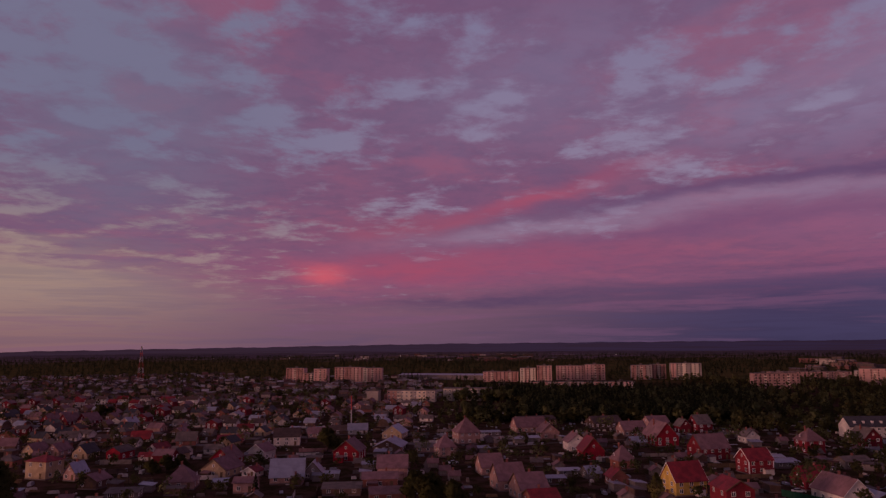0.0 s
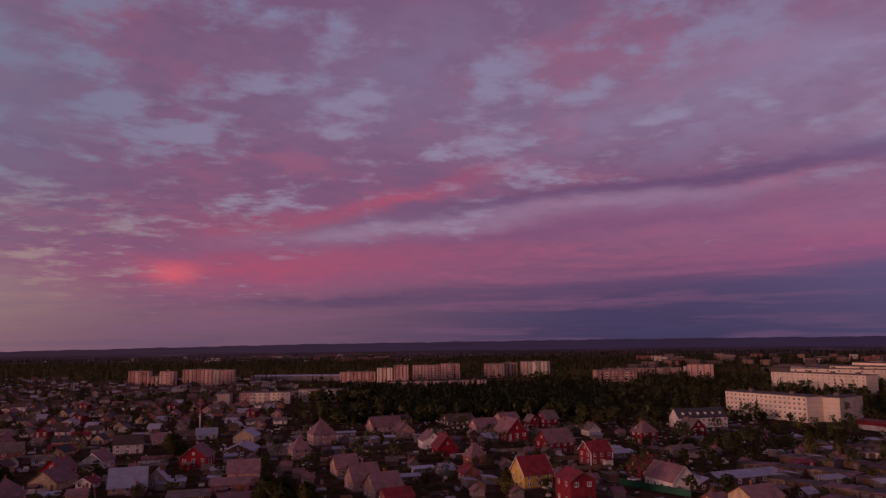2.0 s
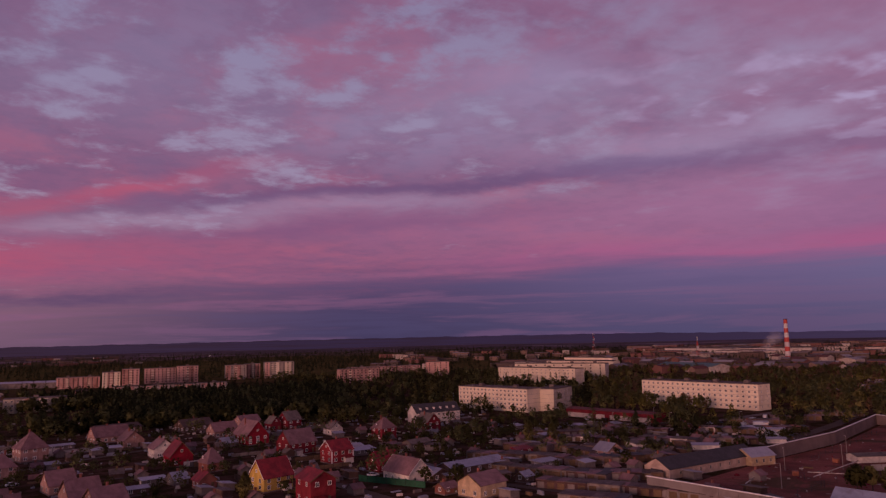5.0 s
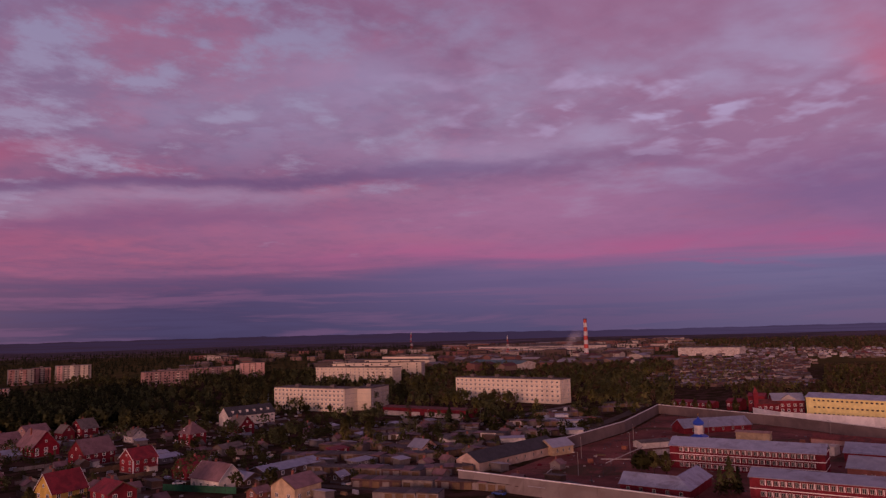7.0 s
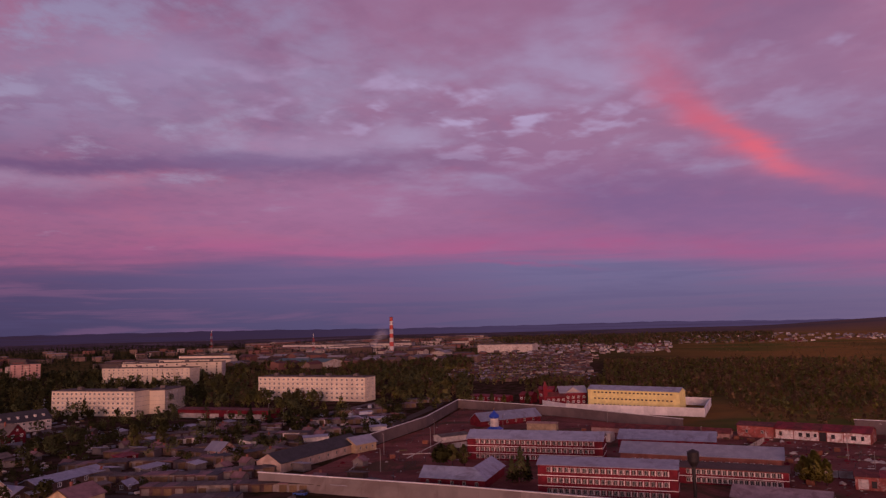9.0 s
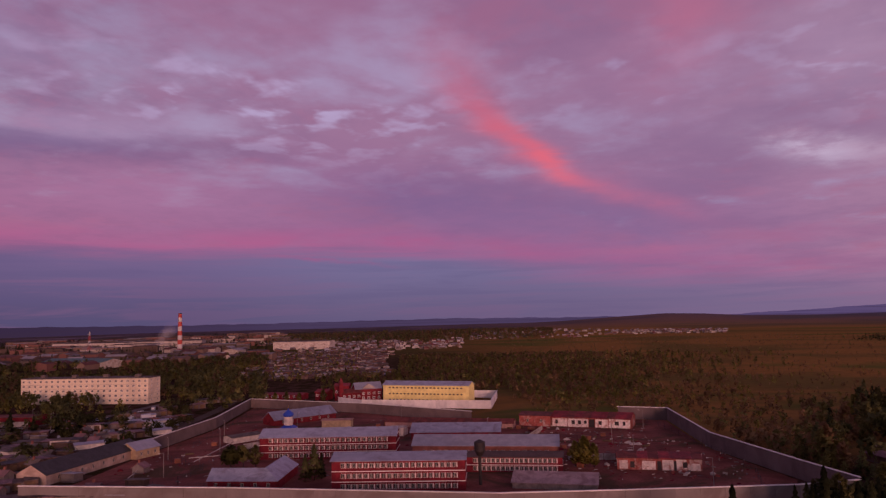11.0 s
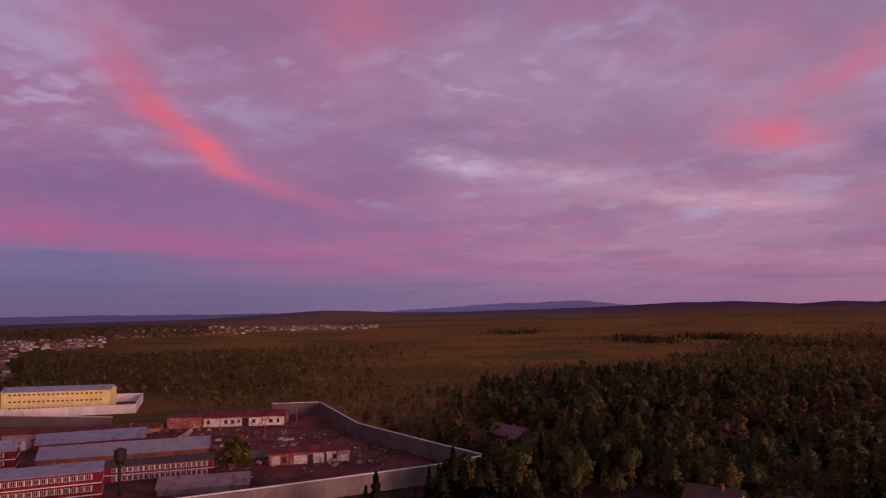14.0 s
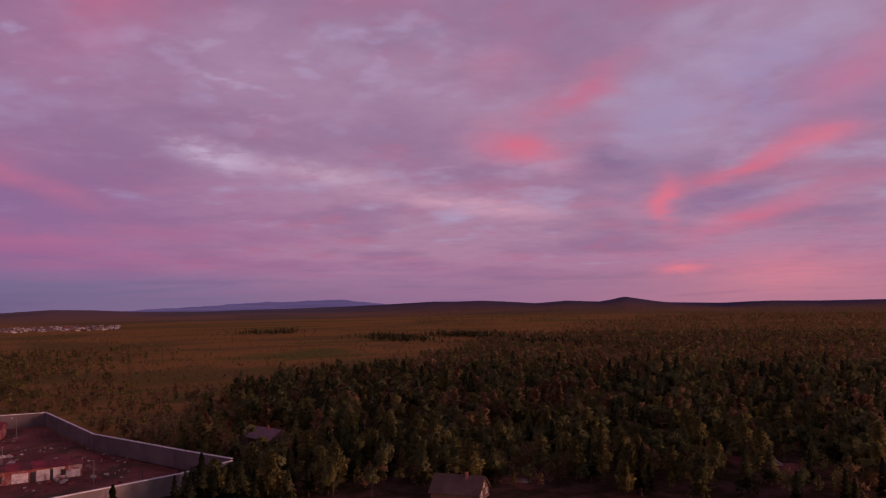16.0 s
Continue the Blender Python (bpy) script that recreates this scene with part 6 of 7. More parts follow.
def van(x, y, turn, tall=2.6, length=5.4):
    v = thing("van", x, y, turn, "white box van standing by the lock-ups", "van", "vans by the lock-ups")
    bm = bmesh.new()
    add_box(bm, -length / 2, length / 2 - 1.7, -1.0, 1.0, 0.55, tall)
    bmesh.ops.bevel(bm, geom=bm.edges[:], offset=0.08, segments=1, affect="EDGES")
    part("cargo_box", bm, "paint_white", v)
    bm = bmesh.new()
    side = [(length / 2 - 1.66, 0.45), (length / 2, 0.45), (length / 2, 1.2), (length / 2 - 0.35, 1.95), (length / 2 - 1.66, 1.98)]
    rows = [[bm.verts.new((px, s, pz)) for px, pz in side] for s in (-0.95, 0.95)]
    bm.faces.new(rows[0])
    bm.faces.new(rows[1][::-1])
    for i in range(5):
        j = (i + 1) % 5
        bm.faces.new((rows[0][j], rows[0][i], rows[1][i], rows[1][j])).material_index = 1 if i == 2 else 0
    part("cab", bm, ["paint_white", "pane"], v)
    for wx in (-length / 2 + 0.9, length / 2 - 0.9):
        for wy in (-0.9, 0.9):
            bm = bmesh.new()
            bmesh.ops.create_cone(bm, cap_ends=True, segments=12, radius1=0.4, radius2=0.4, depth=0.26, matrix=Matrix.Translation((wx, wy, 0.4)) @ Matrix.Rotation(radians(90), 4, "X"))
            part("wheel", bm, "tyre", v)


for vx, vy, vt, vh, vl in ((329, 252, 20, 2.6, 5.4), (335, 247, -30, 2.9, 6.4), (322, 237, 70, 2.4, 5.0), (350, 262, 10, 2.7, 6.0), (340, 258, 80, 2.5, 5.2), (312, 224, -40, 2.6, 5.6), (366, 266, 30, 2.8, 6.2)):
    van(vx, vy, vt, vh, vl)


def smoke_mat():
    m = bpy.data.materials.new("smoke")
    m.use_nodes = True
    k = Nodes(m.node_tree)
    thick = k.step(k.noise(k.add("ShaderNodeNewGeometry").outputs["Position"], 0.05, 4.0, 0.6), 0.35, 0.7, 0.01, 0.09)
    clear, puff, mixer = k.add("ShaderNodeBsdfTransparent"), k.add("ShaderNodeBsdfDiffuse"), k.add("ShaderNodeMixShader")
    puff.inputs["Color"].default_value = (0.75, 0.73, 0.8, 1)
    k.put(mixer.inputs[0], thick)
    k.put(mixer.inputs[1], clear.outputs[0])
    k.put(mixer.inputs[2], puff.outputs[0])
    k.put(k.add("ShaderNodeOutputMaterial").inputs["Surface"], mixer.outputs[0])
    MATS["smoke"] = m


smoke_mat()


def smoke_drift():
    """Thin smoke that rises beside the factory chimney."""
    s = thing("smoke_drift", 1242, 860, 0, "thin pale smoke rising beside the factory chimney", "smoke")
    rnd = random.Random(31)
    for i in range(7):
        u = i / 6
        bm = bmesh.new()
        bmesh.ops.create_icosphere(bm, subdivisions=3, radius=1.0)
        wide, tall = 6 + 8 * u, 5 + 5 * u
        for v in bm.verts:
            q = 1 + 0.45 * noise.noise(v.co * 1.7 + Vector((i * 3.1, 0, 0)))
            v.co = Vector((v.co.x * 12 * q, v.co.y * wide * q, v.co.z * tall * q))
        bmesh.ops.translate(bm, vec=(rnd.uniform(-8, 8), 34 - 26 * u, 8 + 30 * u + rnd.uniform(-3, 3)), verts=bm.verts)
        for f in bm.faces:
            f.smooth = True
        ob = part("wisp", bm, "smoke", s)
        ob.visible_shadow = False


smoke_drift()


# ---- things lying about in the walled yard ----
def yard_clutter():
    rng = np.random.default_rng(77)
    made = []
    for i, (w, d, h, m, words) in enumerate(((2.6, 1.4, 0.9, "plaster", "heap of pale rubble in the yard"), (3.2, 1.1, 0.6, "timber", "old timber lying stacked in the yard"), (2.2, 2.0, 1.5, "rust", "rusty iron box in the yard"),
                                             (1.8, 1.5, 0.7, "redbrick", "pile of broken brick in the yard"))):
        bm = bmesh.new()
        if i in (0, 3):
            bmesh.ops.create_icosphere(bm, subdivisions=2, radius=1.0)
            for v in bm.verts:
                k = 1 + 0.4 * noise.noise(v.co * 2.3 + Vector((i * 5, 0, 0)))
                v.co = Vector((v.co.x * w * 0.55 * k, v.co.y * d * 0.6 * k, v.co.z * h * k))
        else:
            bmesh.ops.create_cube(bm, size=1.0, matrix=Matrix.Translation((0, 0, h * 0.5)) @ Matrix.Diagonal((w, d, h, 1)))
            bmesh.ops.bevel(bm, geom=bm.edges[:], offset=0.12, segments=1, affect="EDGES")
        ob = part(("rubble_mound", "scrap_timber", "scrap_box", "brick_pile")[i], bm, m)
        ob.location = (300 + 4 * i, 20 - 3 * i, 0.05)
        made.append(tagged(ob, words, "rubble", "heaps in the yard"))
    spots = [(244, -5, 300, 30, 20), (262, 20, 320, 45, 16), (300, 30, 330, 55, 10), (215, 140, 300, 175, 9), (262, 60, 285, 100, 8), (270, 110, 330, 140, 14)]
    for x0, y0, x1, y1, n in spots:
        for _ in range(n):
            copy_thing(made[int(rng.integers(4))], pose(rng.uniform(x0, x1), rng.uniform(y0, y1), 0.05, 0, 0, rng.uniform(0, 360)))


yard_clutter()
for ax, ay, bx, by in ((262, 172, 372, 204), (372, 204, 356, 142), (203, 34, 205, 0), (212, -32, 245, -34), (245, -34, 345, -6), (198, 100, 196, 160), (205, 140, 262, 150), (225, 145, 240, 172), (345, -4, 347, 12), (262, 8, 300, 6), (300, 6, 302, 50)):
    fence(ax, ay, bx, by, 2.4, "iron", "dark wire fence inside the walled yard", 9.0)
for ax, ay, bx, by in ((262, 150, 300, 128), (268, 46, 320, 40), (258, 24, 262, -20)):
    fence(ax, ay, bx, by, 2.2, "plaster", "pale patched fence inside the walled yard")
# pale sheds between the lock-ups and the wall
house(338.5, 249.0, 7, 3, 2.3, 2.8, "shed", "x", "white", "steel", turn=-46, group="pale sheds beside the lock-ups", name="shed", windows=False)
house(318.7, 229.5, 13, 3.2, 2.3, 2.8, "shed", "x", "white", "steel", turn=-46, group="pale sheds beside the lock-ups", name="shed", windows=False)
house(292.3, 208.6, 9, 3.5, 2.3, 2.8, "shed", "x", "white", "steel", turn=-46, group="pale sheds beside the lock-ups", name="shed", windows=False)
house(256.1, 215.6, 11, 4, 2.3, 2.8, "shed", "x", "white", "steel", turn=-42, group="pale sheds beside the lock-ups", name="shed", windows=False)
house(319.2, 240.9, 5, 3, 2.3, 2.8, "shed", "x", "white", "steel", turn=-45, group="pale sheds beside the lock-ups", name="shed", windows=False)
# two forest cabins beyond the compound
house(161, -98.5, 12.5, 9, 2.4, 5.8, "gable", "x", "brown", "brown", turn=40, group="cabins at the forest edge", name="cabin")
house(262, -79, 18, 10, 2.8, 5.6, "gable", "x", "brown", "mauve", turn=20, group="cabins at the forest edge", name="cabin")


# ---- lamp posts of the yard ----
def lamp_post(x, y, turn):
    t = thing("lamp_post", x, y, turn, "pale concrete lamp post in the yard", "lamp post", "lamp posts")
    bm = bmesh.new()
    bmesh.ops.create_cone(bm, cap_ends=True, segments=8, radius1=0.16, radius2=0.09, depth=8.0, matrix=Matrix.Translation((0, 0, 3.9)))
    part("pole", bm, "concrete", t)
    bm = bmesh.new()
    add_box(bm, -0.05, 1.5, -0.05, 0.05, 7.8, 7.9)
    part("arm", bm, "concrete", t)
    bm = bmesh.new()
    add_box(bm, 1.2, 1.8, -0.14, 0.14, 7.68, 7.8)
    part("lamp_head", bm, "trim", t)


for px, py, pt in ((240, 168, 40), (262, 160, 40), (285, 172, 40), (212, 150, 100), (205, 75, 0), (228, 112, 90), (262, 120, 0), (300, 60, 0), (262, 2, 0), (225, -20, 60), (290, 10, 0), (330, -2, 90),
                   (340, 110, 60), (362, 170, 30), (310, 150, 0), (246, 268, 20), (280, 296, 20), (315, 300, 20), (330, 255, 0), (300, 275, 0)):
    lamp_post(px, py, pt)


# ---- heating pipes over the yard, far street lamps that are already lit ----
def heating_pipe(x0, y0, x1, y1):
    length, turn = math.hypot(x1 - x0, y1 - y0), math.degrees(math.atan2(y1 - y0, x1 - x0))
    t = thing("heating_pipe", x0, y0, turn, "pale lagged heating pipe on low posts", "pipe", "heating pipes")
    bm = bmesh.new()
    bmesh.ops.create_cone(bm, cap_ends=True, segments=10, radius1=0.17, radius2=0.17, depth=length, matrix=Matrix.Translation((length / 2, 0, 1.2)) @ Matrix.Rotation(radians(90), 4, "Y"))
    part("pipe", bm, "plaster", t)
    for i in range(max(2, int(length / 9))):
        bm = bmesh.new()
        cx = (i + 0.5) * length / max(2, int(length / 9))
        add_box(bm, cx - 0.12, cx + 0.12, -0.12, 0.12, -0.3, 1.05)
        part("post", bm, "concrete", t)


heating_pipe(238, 158, 246, 146)
heating_pipe(232, 152, 272, 160)
heating_pipe(244, 150, 252, 132)
heating_pipe(205, 158, 228, 168)
heating_pipe(262, 112, 300, 104)


def lit_mat():
    m = bpy.data.materials.new("lit_bulb")
    m.use_nodes = True
    p = m.node_tree.nodes["Principled BSDF"]
    p.inputs["Emission Color"].default_value = (1.0, 0.8, 0.6, 1)
    p.inputs["Emission Strength"].default_value = 2.0
    MATS["lit_bulb"] = m


lit_mat()


def street_lamp(x, y):
    t = thing("street_lamp", x, y, 0, "tall far street lamp, already lit", "street lamp", "lit street lamps")
    bm = bmesh.new()
    bmesh.ops.create_cone(bm, cap_ends=True, segments=6, radius1=0.25, radius2=0.15, depth=14, matrix=Matrix.Translation((0, 0, 6.8)))
    part("pole", bm, "iron", t)
    bm = bmesh.new()
    bmesh.ops.create_uvsphere(bm, u_segments=8, v_segments=6, radius=0.55, matrix=Matrix.Translation((0, 0, 14.3)))
    part("bulb", bm, "lit_bulb", t, "glowing bulb")


for px, py in ((-385, 1850), (-330, 1900), (-190, 1780), (-120, 2100), (210, 2250), (480, 2050), (-560, 1800)):
    street_lamp(px, py)


def scattered_rubble():
    """Broken brick, plaster and boards strewn over the ruined corner of the yard."""
    rng = np.random.default_rng(88)
    areas = [(228, -34, 300, 34, 480), (300, -4, 345, 40, 180), (205, 135, 300, 176, 110), (300, 165, 370, 198, 60), (215, 60, 285, 120, 120), (300, 45, 345, 130, 120)]
    for material, label in (("plaster", "broken plaster and boards strewn over the yard"), ("grey", "grey rubbish strewn over the yard"), ("redbrick", "broken red brick strewn over the yard")):
        verts, faces = [], []
        for x0, y0, x1, y1, n in areas:
            for _ in range(n // 5):
                cx, cy, a = rng.uniform(x0, x1), rng.uniform(y0, y1), rng.uniform(0, 3.14)
                l, w, h = rng.uniform(0.4, 1.7), rng.uniform(0.2, 0.6), rng.uniform(0.08, 0.45)
                k = len(verts)
                c, s = math.cos(a), math.sin(a)
                for z, q in ((0.02, 1.0), (h, 0.75)):
                    verts += [(cx + (u * l * c - v * w * s) * q / 2, cy + (u * l * s + v * w * c) * q / 2, z) for u, v in ((-1, -1), (1, -1), (1, 1), (-1, 1))]
                faces += [tuple(k + i for i in f) for f in ((4, 5, 6, 7), (0, 1, 5, 4), (1, 2, 6, 5), (2, 3, 7, 6), (3, 0, 4, 7))]
        tagged(new("rubble", raw_mesh("rubble", verts, faces, [material])), label, "rubble", kind="stuff")


scattered_rubble()


# ---- bare ground and spoil heaps at the forest edge ----
def clearing(x, y, r, seed):
    rnd = random.Random(seed)
    bm = bmesh.new()
    bend = [(rnd.uniform(0, 6.28), rnd.uniform(0.06, 0.2)) for _ in range(5)]
    ring = []
    for i in range(40):
        a = i * math.tau / 40
        q = r * (1 + sum(w * math.sin((k + 2) * a + p) for k, (p, w) in enumerate(bend)))
        ring.append(bm.verts.new((x + q * math.cos(a), y + q * 0.7 * math.sin(a), 0.05)))
    bm.faces.new(ring)
    tagged(part("clearing", bm, "soil"), "bare earth clearing at the forest edge", "ground", kind="structure")


clearing(141, -191, 13, 3)
clearing(150, -168, 9, 4)
clearing(166, -121, 8, 5)


def spoil_heap(x, y, size, tall, seed, material="grey"):
    rng = np.random.default_rng(seed)
    bm = bmesh.new()
    bmesh.ops.create_icosphere(bm, subdivisions=3, radius=1.0)
    bump = rng.normal(size=(5, 3)) * 3
    for v in bm.verts:
        k = 1 + sum(0.07 * math.sin(v.co.dot(Vector(q)) + i) for i, q in enumerate(bump))
        v.co = Vector((v.co.x * size * k, v.co.y * size * 0.7 * k, (v.co.z + 0.15) * tall * k))
    h = thing("spoil_heap", x, y, seed * 40, "pale heap of dumped earth and stone", "spoil heap", "spoil heaps")
    part("heap", bm, material, h)


for hx, hy, hs, ht, hn in ((139, -193, 2.6, 1.4, 1), (143.5, -189, 1.2, 0.6, 2), (147, -178, 2.2, 0.8, 3), (137, -184, 1.5, 0.7, 4), (152, -166, 2.0, 0.7, 5), (165, -121, 2.4, 0.7, 6)):
    spoil_heap(hx, hy, hs, ht, hn)


# ---- trees ----
def blades(rng, n, size, shape, h, spread):
    """Loose leaf clumps: n small bent quads scattered through the volume of a crown."""
    if shape == "conifer":
        u = rng.random(n) ** 0.75
        z = h * (0.12 + 0.88 * u)
        lim = spread * (1.0 - u) ** 0.85 * (0.75 + 0.35 * np.sin(u * 40 + rng.random() * 6))
        rad = lim * np.sqrt(0.25 + 0.75 * rng.random(n)) + 0.05
        phi = rng.random(n) * 6.283
        c = np.stack([rad * np.cos(phi), rad * np.sin(phi), z - 0.18 * rad], -1)
        out = np.stack([np.cos(phi), np.sin(phi), -0.45 + 0 * phi], -1)
        s = size * (0.5 + 0.8 * (1 - u))
    elif shape == "upright":
        u = rng.random(n)
        z = h * (0.14 + 0.86 * u)
        phi = rng.random(n) * 6.283
        lobe = 0.8 + 0.3 * np.sin(3 * phi + 9 * u + rng.random() * 6) + 0.15 * np.sin(17 * u)
        lim = spread * np.sin(np.pi * (0.10 + 0.86 * u ** 0.8)) * lobe
        rad = np.abs(lim) * np.sqrt(0.15 + 0.85 * rng.random(n))
        c = np.stack([rad * np.cos(phi), rad * np.sin(phi), z + rng.normal(size=n) * 0.02 * h], -1)
        out = np.stack([np.cos(phi), np.sin(phi), 0.5 + rng.normal(size=n) * 0.5], -1)
        s = size * (0.6 + 0.8 * rng.random(n))
    else:
        k = 7
        hub = rng.normal(size=(k, 3)) * [spread * 0.42, spread * 0.42, h * 0.17] + [0, 0, h * 0.64]
        hub[0] = (0, 0, h * 0.82)
        pick = rng.integers(0, k, n)
        d = rng.normal(size=(n, 3))
        d /= np.linalg.norm(d, axis=1)[:, None]
        c = hub[pick] + d * (spread * 0.52 * rng.random((n, 1)) ** 0.4) * [1, 1, 0.9]
        c[:, 2] = np.clip(c[:, 2], h * 0.22, h)
        out = d + rng.normal(size=(n, 3)) * 0.5
        s = size * (0.6 + 0.8 * rng.random(n))
    out /= np.linalg.norm(out, axis=1)[:, None]
    side = np.cross(out, rng.normal(size=(n, 3)))
    side /= np.linalg.norm(side, axis=1)[:, None] + 1e-9
    s = s[:, None]
    v = np.stack([c - side * s * 0.5, c + out * s * 0.8, c + side * s * 0.5 - out * s * 0.3], 1)
    face = np.cross(v[:, 1] - v[:, 0], v[:, 2] - v[:, 0])
    turned = (face * (c - [0, 0, h * 0.45])).sum(1) < 0
    v[turned] = v[turned][:, ::-1]
    return v.reshape(-1, 3)


def crown_normals(v, h):
    """Soft shading for a crown: the leaves are lit as the rounded mass that they make up."""
    n = v - np.array([0, 0, h * 0.45])
    n[:, 2] *= 0.6
    return n / (np.linalg.norm(n, axis=1)[:, None] + 1e-6)


def leaf_faces(n):
    return np.arange(n * 3).reshape(-1, 3)


def trunk_bm(h, r, limbs, seed):
    rnd = random.Random(seed)
    bm = bmesh.new()
    bmesh.ops.create_cone(bm, cap_ends=True, segments=6, radius1=r, radius2=r * 0.25, depth=h, matrix=Matrix.Translation((0, 0, h / 2 - 0.3)))
    for i in range(limbs):
        a, z, l = rnd.uniform(0, 6.28), h * rnd.uniform(0.45, 0.85), h * rnd.uniform(0.18, 0.3)
        d = Vector((math.cos(a), math.sin(a), 0.9)).normalized()
        m = Matrix.Translation(Vector((0, 0, z)) + d * l / 2) @ d.to_track_quat("Z", "Y").to_matrix().to_4x4()
        bmesh.ops.create_cone(bm, cap_ends=True, segments=5, radius1=r * 0.4, radius2=r * 0.1, depth=l, matrix=m)
    return bm


TREE_KINDS = [("conifer", "spruce", 17, 3.1, "dark green spruce tree"), ("conifer", "spruce", 14, 2.6, "dark green spruce tree"), ("conifer", "pine", 15, 3.9, "dull green conifer with ragged crown"),
              ("upright", "leaf_olive", 12.5, 3.5, "olive broadleaf tree coming into leaf"), ("upright", "leaf_young", 11, 3.1, "yellow-green broadleaf tree in spring"),
              ("upright", "twig_brown", 12.5, 3.1, "brownish birch with bare twigs"), ("leafy", "leaf_dark", 6.5, 3.2, "rounded dark olive garden tree"),
              ("leafy", "leaf_olive", 11.5, 3.6, "olive aspen with a loose uneven crown"), ("leafy", "twig_brown", 11, 3.4, "reddish-brown birch with a loose bare crown"), ("leafy", "pine", 13, 3.4, "dull green pine with a broad open crown")]
TREES = []


def soft_shade(me, normals):
    me.polygons.foreach_set("use_smooth", [True] * len(me.polygons))
    me.normals_split_custom_set_from_vertices(normals.tolist())


def tree_templates():
    for i, (shape, leaf, h, spread, label) in enumerate(TREE_KINDS):
        rng = np.random.default_rng(40 + i)
        t = thing("tree", 4900 - i * 5, -60 - i, 0, label, "tree", "trees", z=-400)
        part("trunk", trunk_bm(h * (0.95 if shape == "conifer" else 0.8), h * 0.018 + 0.06, 0 if shape == "conifer" else 5, i), "bark", t)
        n = 1000
        v = blades(rng, n, 1.0 if shape == "conifer" else 0.75, shape, h, spread)
        crown = new("crown", raw_mesh("crown", v, leaf_faces(n), [leaf]))
        soft_shade(crown.data, crown_normals(v, h))
        crown.parent = t
        TREES.append(t)


tree_templates()
USED_TEMPLATES = set()


def tree(kind, x, y, size=1.0, turn=0.0):
    z = float(ground_z(np.float64(x), np.float64(y)))
    m = pose(x, y, z, 0, 0, turn) @ Matrix.Diagonal((size, size, size, 1))
    if kind in USED_TEMPLATES:
        return copy_thing(TREES[kind], m)
    USED_TEMPLATES.add(kind)
    TREES[kind].matrix_basis = m
    return TREES[kind]


class Wood:
    """Many far trees gathered into one mesh for each kind of leaf."""

    def __init__(self):
        self.bag, self.lit = {}, {}
        self.shapes = {}

    def shape(self, kind, n, size):
        key = (kind, n)
        if key not in self.shapes:
            sh, leaf, h, spread, _ = TREE_KINDS[kind]
            self.shapes[key] = [blades(np.random.default_rng(900 + 10 * kind + j), n, size, sh, h, spread) for j in range(6)]
        return self.shapes[key]

    def fill(self, rng, pts, kinds, n, size, scale=(0.7, 1.2)):
        for px, py in pts:
            kind = kinds[rng.integers(len(kinds))]
            v = self.shape(kind, n, size)[rng.integers(6)]
            a, s = rng.random() * 6.283, rng.uniform(*scale)
            c, d = math.cos(a) * s, math.sin(a) * s
            w = np.stack([v[:, 0] * c - v[:, 1] * d + px, v[:, 0] * d + v[:, 1] * c + py, v[:, 2] * s + float(ground_z(px, py))], -1)
            self.bag.setdefault(TREE_KINDS[kind][1], []).append(w)
            m = crown_normals(v, TREE_KINDS[kind][2])
            self.lit.setdefault(TREE_KINDS[kind][1], []).append(np.stack([(m[:, 0] * c - m[:, 1] * d) / s, (m[:, 0] * d + m[:, 1] * c) / s, m[:, 2]], -1))

    def build(self, name, label):
        for leaf, chunks in self.bag.items():
            v = np.concatenate(chunks).astype(np.float32)
            n = len(v) // 3
            me = bpy.data.meshes.new(name)
            me.vertices.add(n * 3)
            me.vertices.foreach_set("co", v.ravel())
            me.loops.add(n * 3)
            me.loops.foreach_set("vertex_index", np.arange(n * 3, dtype=np.int32))
            me.polygons.add(n)
            me.polygons.foreach_set("loop_start", np.arange(0, n * 3, 3, dtype=np.int32))
            me.update(calc_edges=True)
            me.materials.append(MATS[leaf])
            soft_shade(me, np.concatenate(self.lit[leaf]))
            tagged(new(name, me), label, "woodland", kind="stuff")


def scatter(rng, az0, az1, r0, r1, n):
    """n even points of a sector, as rows of x, y."""
    a = np.radians(rng.uniform(az0, az1, n))
    r = np.sqrt(rng.uniform(r0 ** 2, r1 ** 2, n))
    return np.stack([r * np.sin(a), r * np.cos(a)], -1)


def inside(p, poly):
    x, y = p[:, 0], p[:, 1]
    hit = np.zeros(len(p), bool)
    for (ax, ay), (bx, by) in zip(poly, poly[1:] + poly[:1]):
        hit ^= ((ay > y) != (by > y)) & (x < (bx - ax) * (y - ay) / (by - ay + 1e-9) + ax)
    return hit


COMPOUND = [(165, 200), (172, 109), (177, 35), (185, 0), (198, -46), (214, -66), (290, -34), (365, -22), (370, 20), (365, 60), (480, 80), (485, 175), (400, 180), (398, 228), (249, 196)]


